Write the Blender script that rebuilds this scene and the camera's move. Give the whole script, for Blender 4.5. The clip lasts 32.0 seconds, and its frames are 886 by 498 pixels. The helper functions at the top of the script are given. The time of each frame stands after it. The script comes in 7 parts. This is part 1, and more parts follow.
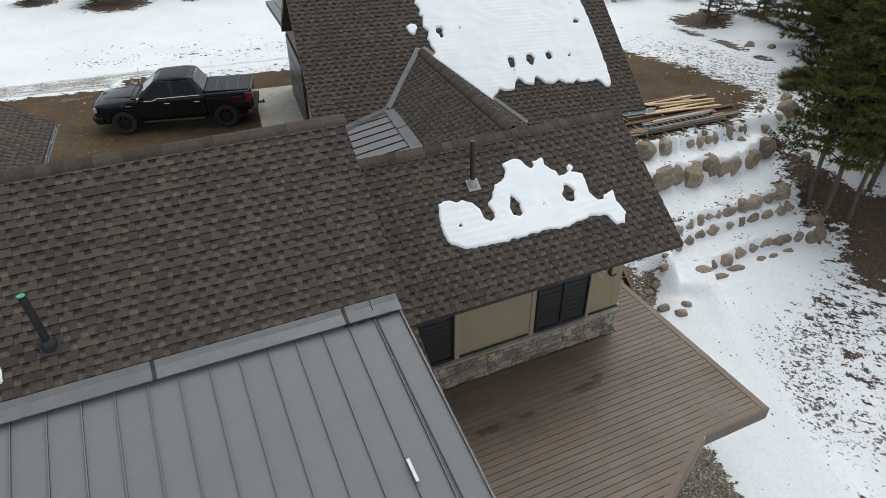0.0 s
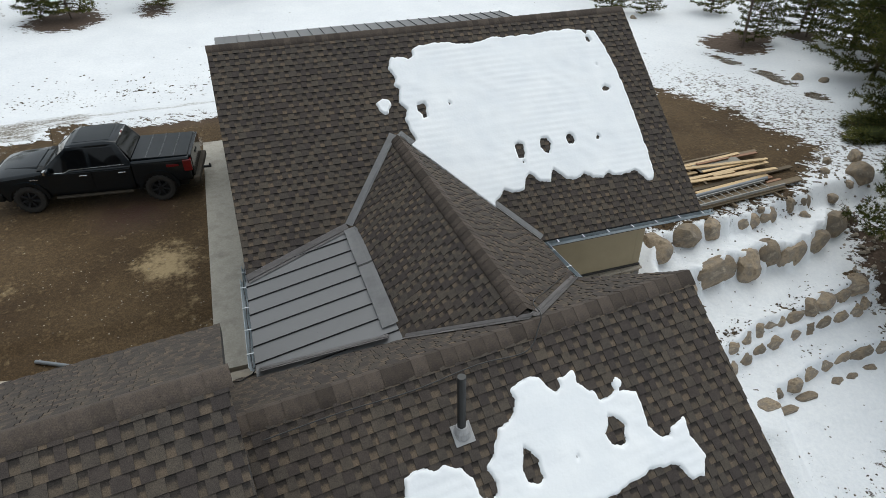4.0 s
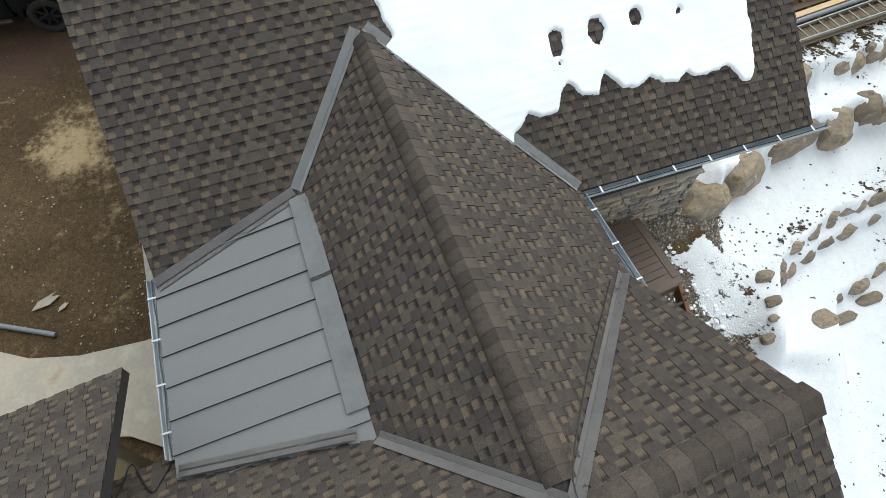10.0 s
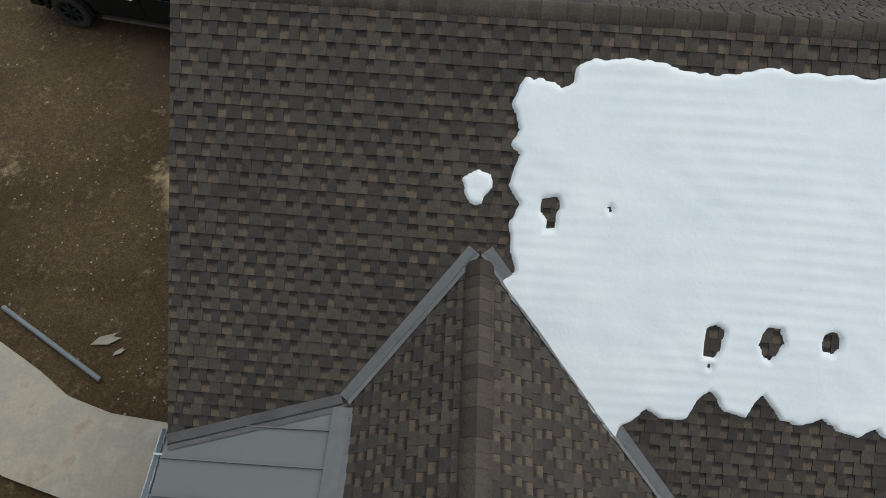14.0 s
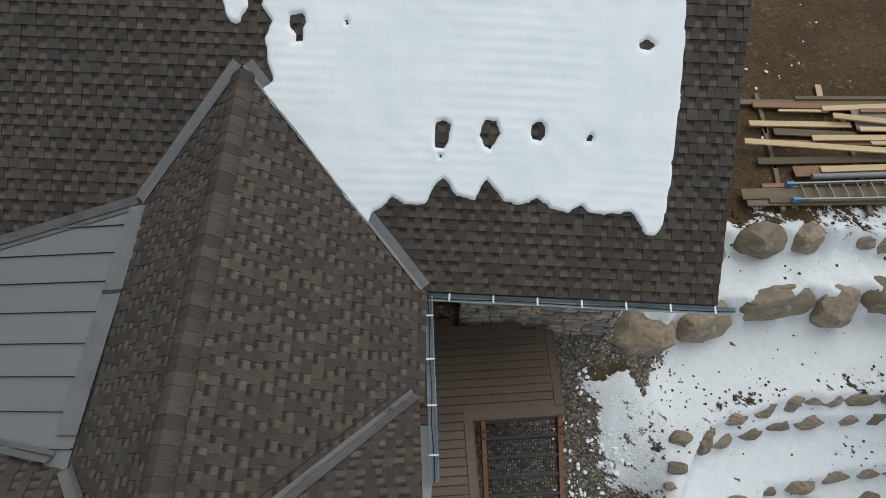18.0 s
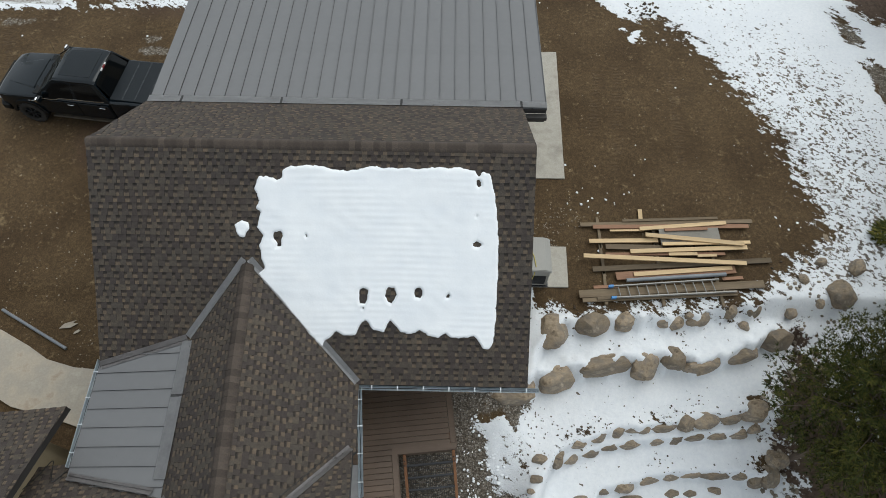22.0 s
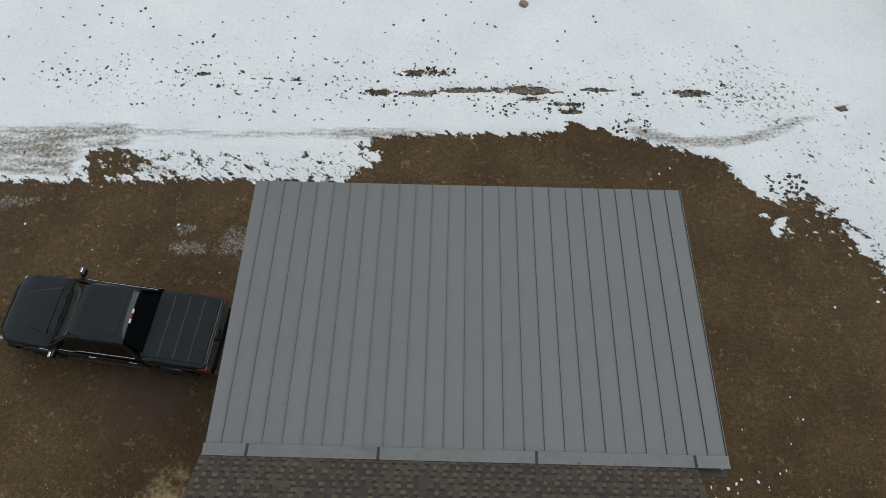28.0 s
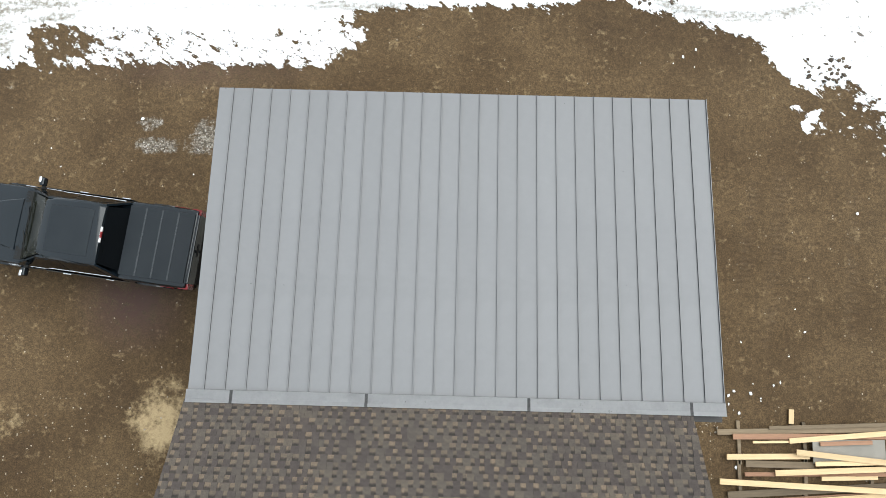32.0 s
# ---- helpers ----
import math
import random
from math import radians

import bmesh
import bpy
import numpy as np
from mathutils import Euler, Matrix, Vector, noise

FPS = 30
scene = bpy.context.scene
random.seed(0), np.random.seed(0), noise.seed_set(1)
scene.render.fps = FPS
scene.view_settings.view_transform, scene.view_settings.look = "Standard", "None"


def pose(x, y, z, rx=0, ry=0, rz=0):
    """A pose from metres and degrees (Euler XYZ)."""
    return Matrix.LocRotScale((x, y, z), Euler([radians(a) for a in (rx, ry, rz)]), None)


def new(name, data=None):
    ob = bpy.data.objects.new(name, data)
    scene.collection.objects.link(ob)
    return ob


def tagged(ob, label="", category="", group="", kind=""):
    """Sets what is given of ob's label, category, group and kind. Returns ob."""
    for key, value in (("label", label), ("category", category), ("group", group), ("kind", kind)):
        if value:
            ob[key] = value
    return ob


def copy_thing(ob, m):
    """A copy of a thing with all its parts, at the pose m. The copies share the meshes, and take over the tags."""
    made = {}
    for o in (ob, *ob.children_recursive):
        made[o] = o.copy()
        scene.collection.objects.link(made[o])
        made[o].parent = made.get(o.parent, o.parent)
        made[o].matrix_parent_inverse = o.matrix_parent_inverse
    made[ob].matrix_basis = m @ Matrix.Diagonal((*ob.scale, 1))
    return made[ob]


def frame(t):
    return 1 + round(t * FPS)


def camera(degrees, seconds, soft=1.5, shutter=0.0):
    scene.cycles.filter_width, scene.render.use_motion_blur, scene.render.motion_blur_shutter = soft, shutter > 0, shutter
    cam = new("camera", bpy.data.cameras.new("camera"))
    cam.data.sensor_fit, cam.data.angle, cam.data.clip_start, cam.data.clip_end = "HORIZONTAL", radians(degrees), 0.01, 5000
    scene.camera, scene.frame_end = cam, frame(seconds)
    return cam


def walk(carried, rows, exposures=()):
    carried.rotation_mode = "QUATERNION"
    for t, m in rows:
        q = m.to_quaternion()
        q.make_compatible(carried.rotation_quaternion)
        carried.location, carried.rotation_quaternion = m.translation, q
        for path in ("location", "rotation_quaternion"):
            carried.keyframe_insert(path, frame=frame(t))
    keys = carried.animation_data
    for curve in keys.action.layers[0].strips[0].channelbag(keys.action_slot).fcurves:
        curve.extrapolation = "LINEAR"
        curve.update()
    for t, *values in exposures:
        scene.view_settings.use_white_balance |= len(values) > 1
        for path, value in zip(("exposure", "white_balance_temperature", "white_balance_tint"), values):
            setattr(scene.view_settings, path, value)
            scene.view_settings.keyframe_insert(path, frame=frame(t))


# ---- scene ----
cam = camera(69.1, 32.0, 0.65)
METRES, EYE, TILT, LEAN, TURN = 44.8, 10.1, -33.9, 0.0, -18.5
ROWS = [
    (0.0, 0.0, 0.0, 0.0, 0.0, 0.0, -0.0),
    (0.5, 0.0013, 0.0111, 0.0082, 0.02, 0.01, -0.0),
    (1.0, 0.0031, 0.0237, 0.0174, 0.03, 0.01, -0.01),
    (1.5, 0.0046, 0.0373, 0.0276, 0.06, 0.02, -0.0),
    (2.0, 0.0053, 0.0518, 0.0384, 0.07, 0.02, -0.01),
    (2.5, 0.0062, 0.0667, 0.0495, 0.07, 0.04, 0.0),
    (4.5, 0.009, 0.1262, 0.0914, 0.15, -2.6, -0.02),
    (5.0, 0.0096, 0.1385, 0.1005, 0.16, -8.69, 0.05),
    (5.5, 0.0099, 0.1497, 0.1093, 0.16, -15.03, 0.11),
    (6.0, 0.0099, 0.1604, 0.1166, 0.17, -21.33, 0.18),
    (6.5, 0.0097, 0.1704, 0.1233, 0.15, -26.85, 0.2),
    (7.0, 0.0098, 0.1797, 0.1298, 0.16, -27.34, 0.18),
    (7.5, 0.0101, 0.1877, 0.1352, 0.16, -27.29, 0.18),
    (8.0, 0.0104, 0.1947, 0.1402, 0.15, -27.29, 0.16),
    (8.5, 0.0104, 0.2016, 0.1453, 0.17, -27.26, 0.17),
    (9.0, 0.0102, 0.2084, 0.1504, 0.15, -27.24, 0.13),
    (9.5, 0.0106, 0.2141, 0.1549, 0.19, -27.25, 0.13),
    (10.0, 0.0108, 0.2186, 0.1591, 0.18, -27.23, 0.11),
    (10.5, 0.0115, 0.2229, 0.1625, 0.21, -27.22, 0.11),
    (11.0, 0.0121, 0.2273, 0.1658, 0.21, -27.22, 0.08),
    (11.5, 0.0128, 0.2328, 0.1699, 0.23, -27.22, 0.06),
    (12.0, 0.0133, 0.2406, 0.1757, 0.26, -27.3, 0.04),
    (12.5, 0.0139, 0.2499, 0.1826, 0.33, -27.32, 0.0),
    (13.0, 0.0142, 0.2603, 0.1901, 3.58, -27.5, -2.16),
    (13.5, 0.0114, 0.2711, 0.198, 15.18, -29.01, -9.93),
    (14.0, 0.0068, 0.2803, 0.2043, 19.81, -29.66, -13.02),
    (14.5, 0.0032, 0.2892, 0.2109, 18.06, -29.21, -11.96),
    (16.5, 0.0153, 0.2889, 0.2125, 17.7, -29.29, -11.75),
    (17.0, 0.0362, 0.2733, 0.2012, 17.75, -29.28, -11.78),
    (17.5, 0.0586, 0.26, 0.1913, 17.8, -29.19, -11.84),
    (18.0, 0.0889, 0.2523, 0.1858, 17.91, -29.37, -11.92),
    (18.5, 0.1165, 0.2476, 0.1849, 17.75, -29.26, -11.98),
    (19.0, 0.1232, 0.2355, 0.2005, 17.67, -29.21, -12.03),
    (19.5, 0.1258, 0.2171, 0.2254, 17.71, -29.19, -12.03),
    (20.0, 0.1278, 0.2024, 0.2469, 17.84, -29.26, -11.99),
    (20.5, 0.1273, 0.19, 0.2677, 17.87, -29.33, -12.06),
    (21.0, 0.1266, 0.1797, 0.2852, 17.76, -29.26, -12.06),
    (21.5, 0.1272, 0.174, 0.2946, 16.44, -28.95, -11.14),
    (22.0, 0.1273, 0.166, 0.3072, 16.18, -28.92, -11.01),
    (22.5, 0.129, 0.1524, 0.3273, 16.22, -28.92, -11.01),
    (23.0, 0.1301, 0.1459, 0.3379, 16.25, -28.87, -11.0),
    (23.5, 0.1244, 0.1488, 0.3396, 16.25, -28.88, -11.03),
    (24.0, 0.1112, 0.1546, 0.3441, 16.3, -28.88, -11.04),
    (24.5, 0.0944, 0.1628, 0.3514, 16.37, -28.9, -11.05),
    (25.0, 0.0776, 0.1752, 0.3604, 16.42, -28.93, -11.05),
    (25.5, 0.0609, 0.1928, 0.3731, 16.48, -28.98, -11.04),
    (26.0, 0.0437, 0.2175, 0.3869, 16.54, -29.01, -11.04),
    (26.5, 0.0265, 0.248, 0.3993, 16.56, -28.98, -11.07),
    (28.5, -0.0165, 0.3379, 0.4264, 16.69, -39.82, -11.08),
    (29.0, -0.0166, 0.3434, 0.4221, 16.71, -45.94, -11.07),
    (29.5, -0.0162, 0.3475, 0.4173, 16.72, -51.18, -11.04),
    (30.0, -0.016, 0.3482, 0.418, 16.74, -51.46, -11.03),
    (30.5, -0.0172, 0.3518, 0.4226, 16.76, -51.47, -11.03),
    (31.0, -0.0198, 0.3597, 0.429, 16.78, -51.49, -11.02),
    (31.5, -0.0233, 0.3703, 0.4371, 16.8, -51.51, -11.01),
    (32.0, -0.0277, 0.3828, 0.4458, 16.83, -51.48, -11.0),
]
# the clip's camera meters as it goes: stops, kelvin and tint
EXPOSURES = [(0, 0.15, 6400, 6), (2.5, 0.18, 6400, 6), (5.0, 0.1, 6350, 5), (6.0, 0.4, 6400, 5), (7.0, 0.68, 6300, 5), (9.0, 0.74, 6300, 2), (10.0, 0.62, 6300, 3), (12.0, 0.24, 6300, 4), (13.0, 0.0, 6250, 3), (17.0, -0.16, 6250, 3), (19.0, 0.05, 6350, 5), (23.0, 0.12, 6350, 5), (26.0, -0.27, 6350, 4), (28.5, -0.28, 6400, 5), (29.0, 0.3, 6450, 7), (29.5, 0.66, 6450, 7), (30.5, 1.13, 6400, 6), (32.0, 1.13, 6350, 5)]
walk(cam, [(t, pose(0, 0, EYE, TILT, LEAN, TURN) @ pose(METRES * x, METRES * y, METRES * z, 90 + pitch, roll, yaw)) for t, x, y, z, yaw, pitch, roll in ROWS], EXPOSURES)

# ---------------------------------------------------------------- light
SUN_EL, SUN_ROT = radians(58), radians(48)
world = bpy.data.worlds.new("overcast_sky")
scene.world = world
world.use_nodes = True
wn = world.node_tree
sky = wn.nodes.new("ShaderNodeTexSky")
sky.sky_type, sky.sun_disc, sky.sun_elevation, sky.sun_rotation = "NISHITA", False, SUN_EL, SUN_ROT
sky.air_density, sky.dust_density, sky.ozone_density = 1.0, 6.0, 1.0
grey = wn.nodes.new("ShaderNodeMix")
grey.data_type = "RGBA"
grey.inputs[0].default_value = 0.8
grey.inputs[7].default_value = (8.2, 8.6, 9.1, 1)      # cloud cover that hides most of the blue
wn.links.new(sky.outputs[0], grey.inputs[6])
wn.links.new(grey.outputs[2], wn.nodes["Background"].inputs[0])
wn.nodes["Background"].inputs[1].default_value = 0.085
sun = new("sun", bpy.data.lights.new("sun", "SUN"))
sun.data.energy, sun.data.angle, sun.data.color = 1.5, radians(60), (1.0, 0.985, 0.96)
sun.matrix_world = pose(0, 0, 60, -32, 0, -48)


# ---------------------------------------------------------------- materials
def node(nt, kind, **props):
    n = nt.nodes.new("ShaderNode" + kind)
    for key, value in props.items():
        setattr(n, key, value)
    return n


def ramp(nt, source, stops):
    n = node(nt, "ValToRGB")
    els = n.color_ramp.elements
    while len(els) < len(stops):
        els.new(0.5)
    for el, (at, c) in zip(els, stops):
        el.position = at
        el.color = (*c, 1) if len(c) == 3 else c
    nt.links.new(source, n.inputs[0])
    return n.outputs[0]


def tex(nt, coord, scale, detail=4.0, rough=0.55, stretch=None):
    if stretch:
        mp = node(nt, "Mapping")
        mp.inputs["Scale"].default_value = stretch
        nt.links.new(coord, mp.inputs[0])
        coord = mp.outputs[0]
    n = node(nt, "TexNoise")
    n.inputs["Scale"].default_value, n.inputs["Detail"].default_value, n.inputs["Roughness"].default_value = scale, detail, rough
    nt.links.new(coord, n.inputs["Vector"])
    return n.outputs[0]


def maths(nt, op, a, b=None, c=None, clamp=False):
    n = node(nt, "Math", operation=op, use_clamp=clamp)
    for i, v in enumerate((a, b, c)):
        if v is None:
            continue
        if isinstance(v, (int, float)):
            n.inputs[i].default_value = v
        else:
            nt.links.new(v, n.inputs[i])
    return n.outputs[0]


def mixc(nt, fac, a, b, blend="MIX"):
    n = node(nt, "Mix", data_type="RGBA", blend_type=blend)
    for i, v in ((0, fac), (6, a), (7, b)):
        if isinstance(v, (int, float)):
            n.inputs[i].default_value = v
        elif isinstance(v, tuple):
            n.inputs[i].default_value = (*v, 1)
        else:
            nt.links.new(v, n.inputs[i])
    return n.outputs[2]


def step(nt, x, lo, hi):
    n = node(nt, "MapRange", interpolation_type="SMOOTHSTEP")
    n.inputs[1].default_value, n.inputs[2].default_value = lo, hi
    nt.links.new(x, n.inputs[0])
    return n.outputs[0]


def shell(name):
    m = bpy.data.materials.new(name)
    m.use_nodes = True
    nt = m.node_tree
    return m, nt, nt.nodes["Principled BSDF"], node(nt, "TexCoord").outputs["Object"]


def bump(nt, bsdf, height, strength, dist):
    b = node(nt, "Bump")
    b.inputs["Strength"].default_value, b.inputs["Distance"].default_value = strength, dist
    nt.links.new(height, b.inputs["Height"])
    nt.links.new(b.outputs[0], bsdf.inputs["Normal"])


def surface(name, cols, scale, rough=(0.7, 0.9), relief=0.3, dist=0.004, fine=60.0, fine_amount=0.35, metal=0.0, vary="", spread=0.3, stretch=None, spec=0.5, flecks=None):
    """A surface with coarse colour patches, fine grain and, if asked, its own tone for each piece."""
    m, nt, bsdf, co = shell(name)
    big = tex(nt, co, scale, 5, 0.6, stretch)
    stops = [(0.3 + 0.4 * i / max(1, len(cols) - 1), c) for i, c in enumerate(cols)]
    col = ramp(nt, big, stops)
    grain = tex(nt, co, fine, 3, 0.6, stretch)
    g = maths(nt, "MULTIPLY_ADD", grain, 2 * fine_amount, 1 - fine_amount)
    comb = node(nt, "CombineColor")
    for i in range(3):
        nt.links.new(g, comb.inputs[i])
    col = mixc(nt, 1.0, col, comb.outputs[0], "MULTIPLY")
    if vary:
        r = node(nt, "ObjectInfo").outputs["Random"] if vary == "object" else node(nt, "NewGeometry").outputs["Random Per Island"]
        f = maths(nt, "MULTIPLY_ADD", r, 2 * spread, 1 - spread)
        c2 = node(nt, "CombineColor")
        for i in range(3):
            nt.links.new(f, c2.inputs[i])
        col = mixc(nt, 1.0, col, c2.outputs[0], "MULTIPLY")
    if flecks:
        pos = node(nt, "NewGeometry").outputs["Position"]
        spot = maths(nt, "ADD", tex(nt, pos, 11, 5, 0.7), maths(nt, "MULTIPLY_ADD", tex(nt, pos, 0.9, 2), 0.5, -0.25))
        col = mixc(nt, maths(nt, "MULTIPLY", step(nt, spot, flecks, flecks + 0.03), 0.8), col, (0.05, 0.046, 0.042))
    nt.links.new(col, bsdf.inputs["Base Color"])
    nt.links.new(maths(nt, "MULTIPLY_ADD", big, rough[1] - rough[0], rough[0]), bsdf.inputs["Roughness"])
    bsdf.inputs["Metallic"].default_value = metal
    bsdf.inputs["Specular IOR Level"].default_value = spec
    if relief:
        bump(nt, bsdf, grain, relief, dist)
    return m


def shingle_mat(name, vary):
    """Granules in several blends: plain raised tabs, and tan gaps between them that darken towards the head; cut edges
    are black, which also paints in the courses' shadow lines.
    """
    m, nt, bsdf, co = shell(name)
    r = node(nt, "ObjectInfo").outputs["Random"] if vary == "object" else node(nt, "NewGeometry").outputs["Random Per Island"]
    tan = ramp(nt, r, [(0.0, (0.082, 0.067, 0.053)), (0.4, (0.097, 0.078, 0.060)), (0.8, (0.112, 0.088, 0.066)), (1.0, (0.130, 0.100, 0.073))])
    head = ramp(nt, r, [(0.0, (0.027, 0.024, 0.022)), (1.0, (0.040, 0.034, 0.030))])
    tabs = ramp(nt, r, [(0.0, (0.050, 0.042, 0.039)), (0.35, (0.056, 0.047, 0.043)), (0.6, (0.064, 0.055, 0.048)), (0.85, (0.071, 0.061, 0.052)), (1.0, (0.082, 0.069, 0.056))])
    band = node(nt, "Attribute", attribute_name="drop").outputs["Fac"]
    big, mid = tex(nt, co, 0.9, 4), tex(nt, co, 9.0, 4, 0.6)
    wob = maths(nt, "ADD", band, maths(nt, "MULTIPLY_ADD", tex(nt, co, 26, 4, 0.7), 0.5, -0.25))
    gaps = mixc(nt, step(nt, wob, 0.34, 0.66), tan, head)
    col = mixc(nt, node(nt, "Attribute", attribute_name="tab").outputs["Fac"], gaps, tabs)
    col = mixc(nt, 1.0, col, ramp(nt, big, [(0.3, (0.84, 0.85, 0.87)), (0.7, (1.06, 1.03, 0.99))]), "MULTIPLY")
    col = mixc(nt, 1.0, col, ramp(nt, mid, [(0.3, (0.84, 0.84, 0.85)), (0.7, (1.14, 1.13, 1.11))]), "MULTIPLY")
    grain = tex(nt, co, 95, 4, 0.75)
    col = mixc(nt, 1.0, col, ramp(nt, grain, [(0.32, (0.55, 0.55, 0.55)), (0.68, (1.46, 1.45, 1.43))]), "MULTIPLY")
    # near-black cut asphalt, also standing in for the shadow line under each course
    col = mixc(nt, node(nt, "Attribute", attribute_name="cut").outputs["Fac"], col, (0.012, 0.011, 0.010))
    nt.links.new(col, bsdf.inputs["Base Color"])
    bsdf.inputs["Roughness"].default_value = 0.92
    bsdf.inputs["Specular IOR Level"].default_value = 0.3
    bump(nt, bsdf, grain, 0.5, 0.003)
    return m


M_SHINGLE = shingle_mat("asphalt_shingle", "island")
M_SHINGLE_OB = shingle_mat("asphalt_shingle_single", "object")
M_RIDGE = surface("ridge_shingle", [(0.054, 0.043, 0.038), (0.072, 0.057, 0.046), (0.062, 0.050, 0.043)], 9.0, (0.88, 0.95), 0.6, 0.004, 75, 0.75, 0.0, "object", 0.27, None, 0.3)
M_PANEL = surface("grey_painted_steel", [(0.149, 0.150, 0.154), (0.166, 0.167, 0.171), (0.157, 0.158, 0.163)], 0.5, (0.5, 0.62), 0.06, 0.002, 3.0, 0.07, 0.0, "object", 0.03, None, 0.28, 0.765)
# same steel as the panels; near black holds the shade on seam sides
M_SEAM_SHADE = surface("seam_side_shade", [(0.018, 0.0185, 0.019), (0.027, 0.0275, 0.028)], 1.0, (0.5, 0.6), 0, 0, 10, 0.1)
M_FLASH = surface("grey_flashing", [(0.25, 0.25, 0.255), (0.32, 0.32, 0.325), (0.285, 0.285, 0.29)], 1.4, (0.4, 0.55), 0.1, 0.002, 14.0, 0.1, flecks=0.71)
M_VALLEY = surface("valley_steel", [(0.175, 0.162, 0.160), (0.245, 0.230, 0.228), (0.205, 0.192, 0.190)], 1.4, (0.4, 0.6), 0.1, 0.002, 14.0, 0.1, flecks=0.70)
M_SEALANT = surface("dark_sealant", [(0.05, 0.05, 0.05), (0.11, 0.11, 0.11)], 20, (0.6, 0.9))
M_GUTTER = surface("galvanised_gutter", [(0.40, 0.46, 0.50), (0.54, 0.59, 0.63)], 2.0, (0.35, 0.5), 0.1, 0.002, 30, 0.1, 0.15)
M_CLIP = surface("bright_clip", [(0.42, 0.45, 0.48), (0.54, 0.57, 0.60)], 3.0, (0.3, 0.5), 0, 0, 30, 0.1, 0.3)
M_FASCIA = surface("dark_fascia", [(0.022, 0.020, 0.019), (0.035, 0.032, 0.030)], 3.0, (0.5, 0.7), 0.2, 0.002)
M_SOFFIT = surface("soffit_board", [(0.10, 0.075, 0.055), (0.14, 0.105, 0.075)], 2.0, (0.6, 0.8), 0.2)
M_STUCCO = surface("tan_stucco", [(0.30, 0.245, 0.155), (0.34, 0.28, 0.18), (0.32, 0.26, 0.17)], 1.1, (0.85, 0.95), 0.7, 0.006, 45, 0.16)
M_STONE = surface("veneer_stone", [(0.185, 0.145, 0.10), (0.37, 0.31, 0.235), (0.21, 0.20, 0.19), (0.46, 0.42, 0.36)], 2.2, (0.75, 0.95), 0.8, 0.012, 22, 0.4, 0.0, "object", 0.42)
M_CAPSTONE = surface("ledge_stone", [(0.30, 0.26, 0.21), (0.38, 0.34, 0.28)], 4.0, (0.75, 0.95), 0.6, 0.006, 40, 0.25, 0.0, "object", 0.15)
M_MORTAR = surface("mortar", [(0.20, 0.175, 0.14), (0.29, 0.26, 0.21)], 9.0, (0.9, 0.98), 0.6)
M_TRIM = surface("window_trim_tan", [(0.33, 0.27, 0.18), (0.37, 0.31, 0.21)], 2.0, (0.6, 0.75), 0.15)
M_FRAME = surface("black_window_frame", [(0.014, 0.014, 0.014), (0.02, 0.02, 0.02)], 3.0, (0.35, 0.5), 0)
M_BLIND = surface("dark_blind", [(0.018, 0.018, 0.019), (0.03, 0.03, 0.032)], 2.0, (0.5, 0.7), 0.1)
M_FRAMING = surface("stained_framing", [(0.17, 0.075, 0.032), (0.23, 0.105, 0.046)], 3.0, (0.6, 0.8), 0.3, 0.003, 30, 0.25)
M_STEEL = surface("dark_steel_angle", [(0.02, 0.022, 0.026), (0.035, 0.037, 0.042)], 6, (0.45, 0.6), 0.1, 0.002, 30, 0.2, 0.4)
M_CONCRETE = surface("broom_concrete", [(0.29, 0.27, 0.23), (0.41, 0.385, 0.335), (0.34, 0.32, 0.275)], 1.6, (0.8, 0.92), 0.3, 0.003, 24, 0.25)
M_FLAG = surface("stamped_concrete", [(0.30, 0.235, 0.165), (0.43, 0.375, 0.30), (0.37, 0.335, 0.28), (0.46, 0.42, 0.35)], 1.3, (0.6, 0.85), 0.4, 0.006, 18, 0.16)
M_ROCK = surface("field_boulder", [(0.13, 0.098, 0.066), (0.29, 0.228, 0.158), (0.19, 0.16, 0.128), (0.36, 0.30, 0.222)], 2.4, (0.8, 0.95), 0.9, 0.03, 9, 0.42, 0.0, "object", 0.22)
M_PINE = surface("new_pine_board", [(0.48, 0.33, 0.175), (0.60, 0.44, 0.25), (0.54, 0.38, 0.21)], 2.0, (0.6, 0.8), 0.2, 0.002, 30, 0.16, 0.0, "object", 0.13, (0.12, 1, 1))
M_OLDWOOD = surface("weathered_board", [(0.105, 0.075, 0.045), (0.165, 0.125, 0.08), (0.12, 0.095, 0.066)], 2.2, (0.75, 0.95), 0.4, 0.003, 30, 0.3, 0.0, "object", 0.3, (0.12, 1, 1))
M_REDWOOD = surface("reddish_board", [(0.19, 0.095, 0.055), (0.27, 0.15, 0.09), (0.23, 0.125, 0.075)], 2.2, (0.65, 0.9), 0.3, 0.003, 30, 0.25, 0.0, "object", 0.2, (0.12, 1, 1))
M_SHEET = surface("grey_panel_board", [(0.19, 0.175, 0.15), (0.25, 0.235, 0.205)], 2.0, (0.7, 0.9), 0.2)
M_ALU = surface("aluminium", [(0.22, 0.215, 0.20), (0.33, 0.325, 0.31)], 4.0, (0.45, 0.65), 0.1, 0.001, 30, 0.2, 0.5)
M_BLUE = surface("blue_plastic", [(0.05, 0.2, 0.48), (0.08, 0.27, 0.58)], 4.0, (0.4, 0.6), 0)
M_PIPE = surface("grey_pvc_pipe", [(0.17, 0.185, 0.205), (0.22, 0.24, 0.26)], 2.0, (0.4, 0.6), 0.05)
